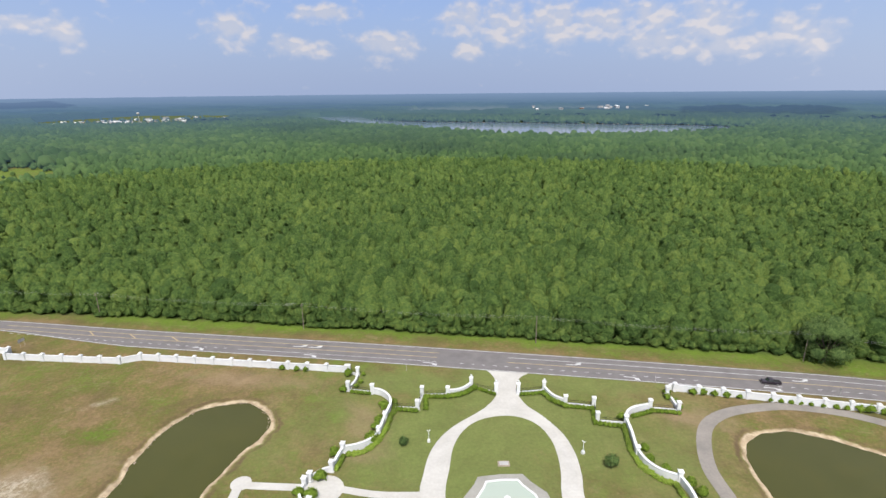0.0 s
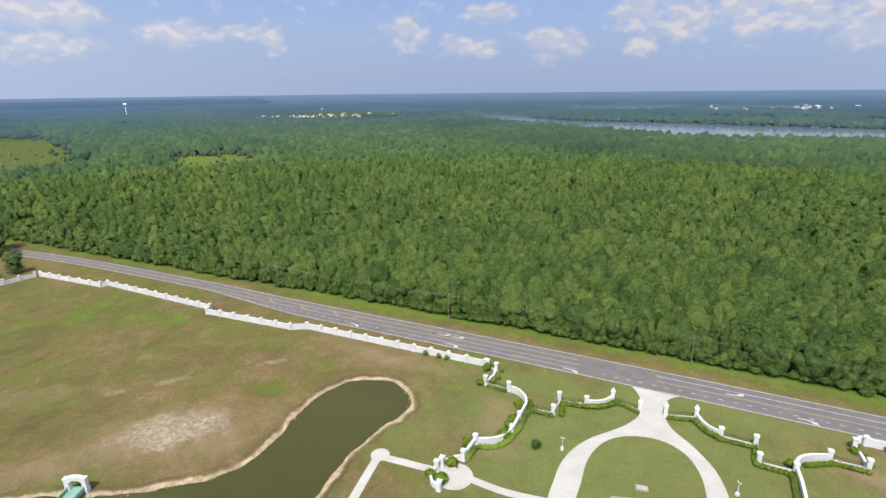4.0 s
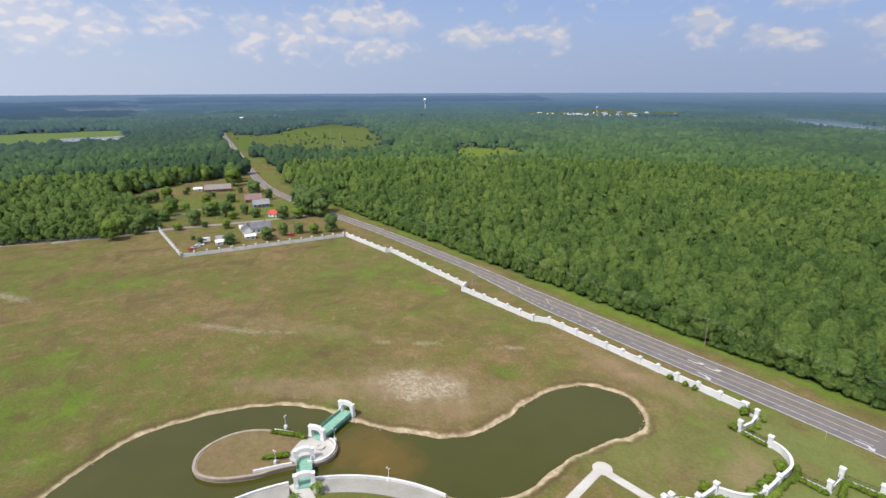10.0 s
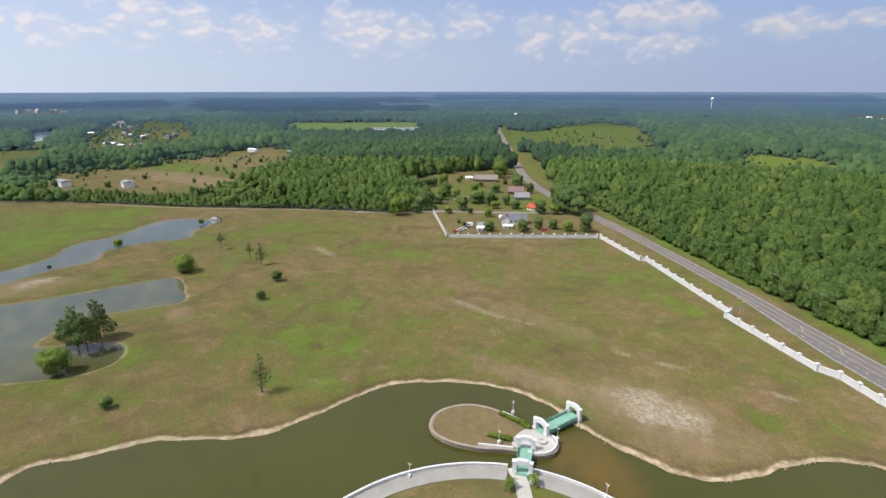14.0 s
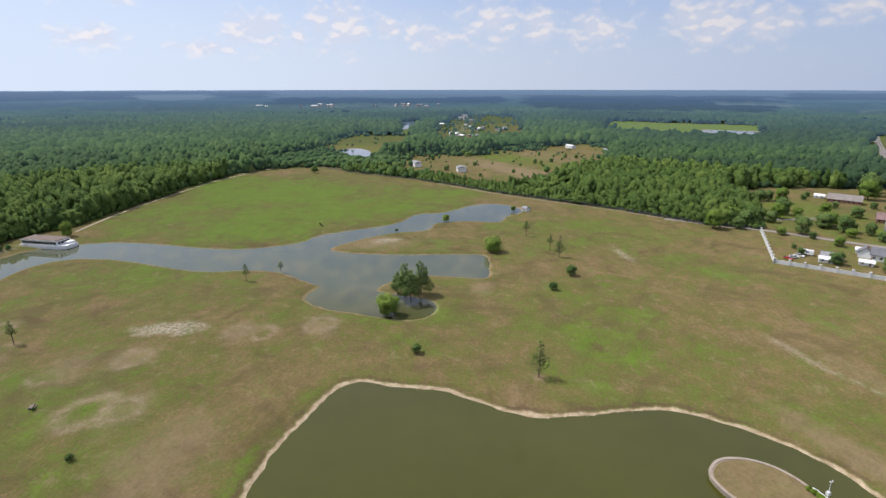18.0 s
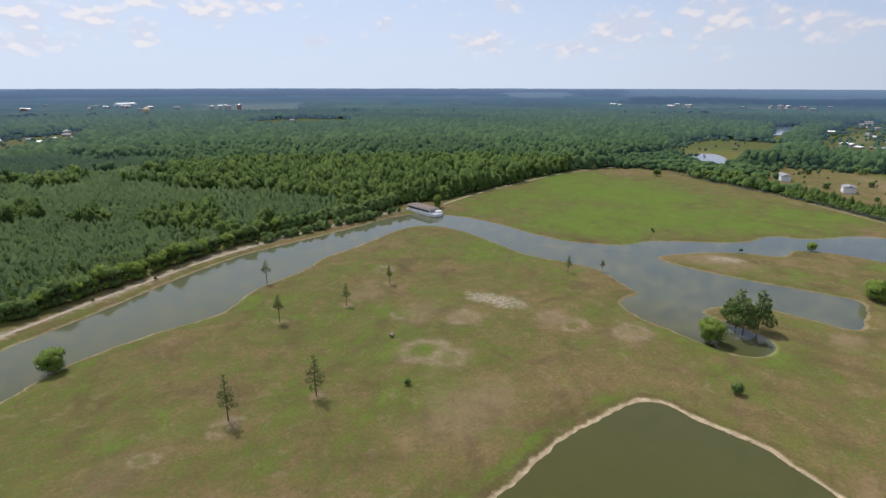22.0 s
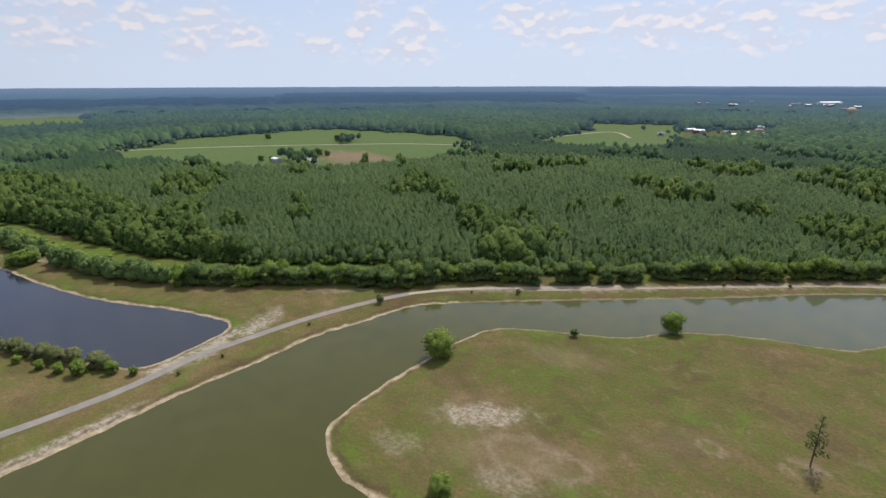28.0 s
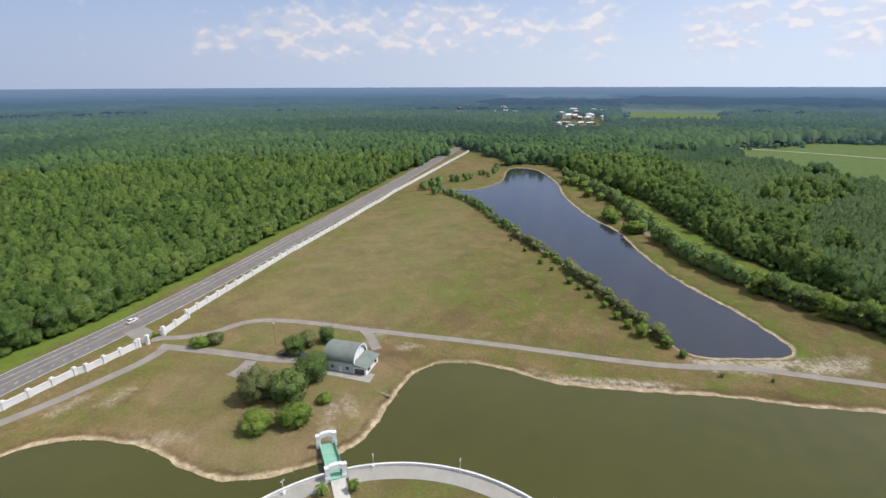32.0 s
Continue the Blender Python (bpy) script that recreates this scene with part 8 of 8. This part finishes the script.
def yard_fence():
    """Grey panel fence round the house lots."""
    for pts, mat, lab in (([(-289, 112.5), (-272, 154), (-254.5, 197.5)], STUCCO, "pale concrete panel fence with capped posts"), ([(-354, 127), (-289, 112.5)], STUCCO, "white panel fence along the field")):
        pts = np.array(pts, float)
        ob = thing("yard_fence", pose(*pts[0], 0), lab, "fence", "yard fences")
        p = resample(pts, 6.6)
        post = Build().box(0, 0, -0.2, 0.8, 0.8, 2.9).box(0, 0, 2.7, 1.1, 1.1, 0.22).mesh("post", mat)
        for i, a in enumerate(p):
            o = new("post", post)
            o.parent = ob
            o.matrix_basis = pose(*(a - pts[0]), 0, 0, 0, 67)
            if i + 1 < len(p):
                d = p[i + 1] - a
                m = (a + p[i + 1]) / 2 - pts[0]
                part("panel", Build().box(m[0], m[1], -0.2, float(np.hypot(*d)), 0.25, 2.2, math.degrees(math.atan2(d[1], d[0]))), mat, ob)


yard_fence()


def field_fence():
    """Thin wire fence with posts along the western edge of the estate."""
    line = resample([(-361, 131), (-364, 100), (-402, 41), (-439, -40), (-482, -110), (-520, -210), (-546, -262)], 9)
    ob = thing("field_fence", pose(*line[0], 0), "long wire fence with thin grey posts at the wood's edge", "fence")
    post = Build().box(0, 0, -0.2, 0.14, 0.14, 2.4).mesh("post", WIRE)
    for a in line:
        o = new("post", post)
        o.parent = ob
        o.matrix_basis = pose(*(a - line[0]), 0)
    p = line - line[0]
    for z in (0.3, 0.7, 1.1, 1.5, 1.9, 2.15):
        part("rail", Build().ribbon(p, 0.05, -0.05, z, z + 0.09), WIRE, ob)


field_fence()


def far_shed(x, y, w, d, h, turn, label, wall=WHITE_PAINT, roof=WHITE_PAINT):
    ob = thing("farm_building", pose(x, y, 0, 0, 0, turn), label, "building", "far buildings")
    part("wall", Build().box(0, 0, -0.5, w, d, h + 0.5), wall, ob)
    a, b, r = w / 2 + 0.6, d / 2 + 0.6, h + d * 0.16
    part("roof", Build().add([(-a, -b, h), (a, -b, h), (a, 0, r), (-a, 0, r), (a, b, h), (-a, b, h)], [(0, 1, 2, 3), (3, 2, 4, 5), (0, 3, 5), (1, 4, 2), (5, 4, 1, 0)]), roof, ob)


far_shed(-556, -103, 12, 9, 5, 20, "white barn with a grey roof in the brown field", WHITE_PAINT, GREY_ROOF)
far_shed(-812, 15, 15, 8, 4, 40, "long white farm shed beyond the woods")
far_shed(-766, 70, 22, 9, 4, 60, "row of pale farm sheds at the field's edge", FENCE_GREY, GREY_ROOF)
far_shed(-584, -161, 18, 8, 5, 30, "pale outbuilding in the yard of a far farm", WHITE_PAINT, GREY_ROOF)
far_shed(396, -489, 28, 10, 5, -20, "long white farmhouse among trees in the field")
far_shed(430, -476, 12, 8, 5, -20, "pale farm shed beside the trees", FENCE_GREY, WHITE_PAINT)
far_shed(-440, -2270, 90, 22, 21, 38, "long white factory roof above far woods")
far_shed(729, -474, 14, 10, 5, -40, "small pale farm building at the field's corner")


def far_town(rows, label, seed, white=0.45):
    rng = np.random.default_rng(seed)
    for cx, cy, spread, n, z in rows:
        for i in range(n):
            far_shed(cx + rng.normal(0, spread), cy + rng.normal(0, spread), rng.uniform(8, 22), rng.uniform(7, 12), z + rng.uniform(3, 6.5), rng.uniform(0, 180), label, FENCE_GREY if rng.uniform() < 0.85 else BRICK, WHITE_PAINT if rng.uniform() < white else GREY_ROOF)


NORTH_TOWNS = [(-930, 1740, 60, 26, 0), (-820, 1790, 70, 22, 0), (-690, 1850, 60, 12, 0), (-1150, -205, 120, 14, 0), (-1450, -235, 90, 12, 0), (-930, -175, 40, 5, 0), (1000, -345, 40, 18, 0), (-1950, -900, 90, 9, 16),
               (-2050, -600, 80, 9, 16)]
SOUTH_TOWNS = [(-150, -1190, 50, 8, 0), (-520, -1410, 60, 8, 0), (-600, -1900, 90, 7, 16), (900, 2150, 90, 7, 16), (-60, -1060, 60, 12, 0), (-1500, 820, 80, 5, 12), (-330, -2050, 90, 6, 16), (-120, -2000, 120, 6, 16), (1500, -250, 60, 6, 12),
               (1750, -240, 80, 6, 14), (700, 2100, 160, 6, 16)]
far_town(NORTH_TOWNS + SOUTH_TOWNS, "pale town building above far woods", 63)
far_town([(1180, -400, 60, 8, 0), (1400, -480, 80, 18, 2), (1520, -560, 50, 8, 10)], "white-roofed building of a far settlement beyond the lake", 64, 0.85)


def water_tower(x, y, h, r, mat, label):
    ob = thing("water_tower", pose(x, y, 0), label, "water tower", "water towers")
    part("tank", Build().lathe(0, 0, [(r * 0.15, h - r * 0.9), (r * 0.8, h - r * 0.6), (r, h), (r * 0.9, h + r * 0.35), (r * 0.5, h + r * 0.7), (0.3, h + r * 0.8)], 18), mat, ob)
    part("stem", Build().lathe(0, 0, [(r * 0.3, -1), (r * 0.17, h * 0.3), (r * 0.17, h - r * 0.85)], 12), mat, ob)


water_tower(-1530, 1650, 50, 6.5, WHITE_PAINT, "white water tower above far woods")
water_tower(-272, -1216, 39, 7, plain("cream_paint", (0.55, 0.45, 0.3), (0.65, 0.55, 0.4), 0.1, 0.6), "cream water tower above far woods")
water_tower(-790, 1690, 30, 4.5, FENCE_GREY, "pale water tower in the far town")


def bench():
    ob = thing("picnic_bench", pose(-101, -143, 0, 0, 0, 30), "small weathered picnic bench on the grass", "bench")
    part("tabletop", Build().box(0, 0, 0.7, 2.0, 0.8, 0.07), WOOD_GREY, ob)
    for s in (-1, 1):
        part("seat", Build().box(0, s * 0.75, 0.42, 2.0, 0.3, 0.06), WOOD_GREY, ob)
        part("leg", Build().box(s * 0.7, 0, 0, 0.12, 1.5, 0.7), WOOD_GREY, ob)


bench()


def shore_stones():
    """Rough tan stones along the ends of the moat's arms and at the bridges."""
    rng = np.random.default_rng(81)
    vs, fs, k = [], [], 0
    for line, n in ((NORTH_SHORE[:12], 170), (SOUTH_SHORE[16:30], 90), (NORTH_SHORE[18:27], 40)):
        p = resample(smooth(line, 4), 0.5)
        for q in p[rng.integers(0, len(p), n)]:
            v, f = core(rng, 1.0, 0.7, 0, 0.3)
            r = rng.uniform(0.10, 0.26)
            vs.append(v * r + [q[0] + rng.normal(0, 0.4), q[1] + rng.normal(0, 0.4), -0.62 + 0.5 * r])
            fs.append(f + k)
            k += 12
    me = mesh_fast("shore_stones", np.concatenate(vs), np.concatenate(fs), plain("bank_stone", (0.24, 0.185, 0.12), (0.38, 0.31, 0.22), 0.8, 0.9))
    tagged(new("shore_stones", me), "loose tan stones along the moat bank", "stones", kind="stuff")


shore_stones()
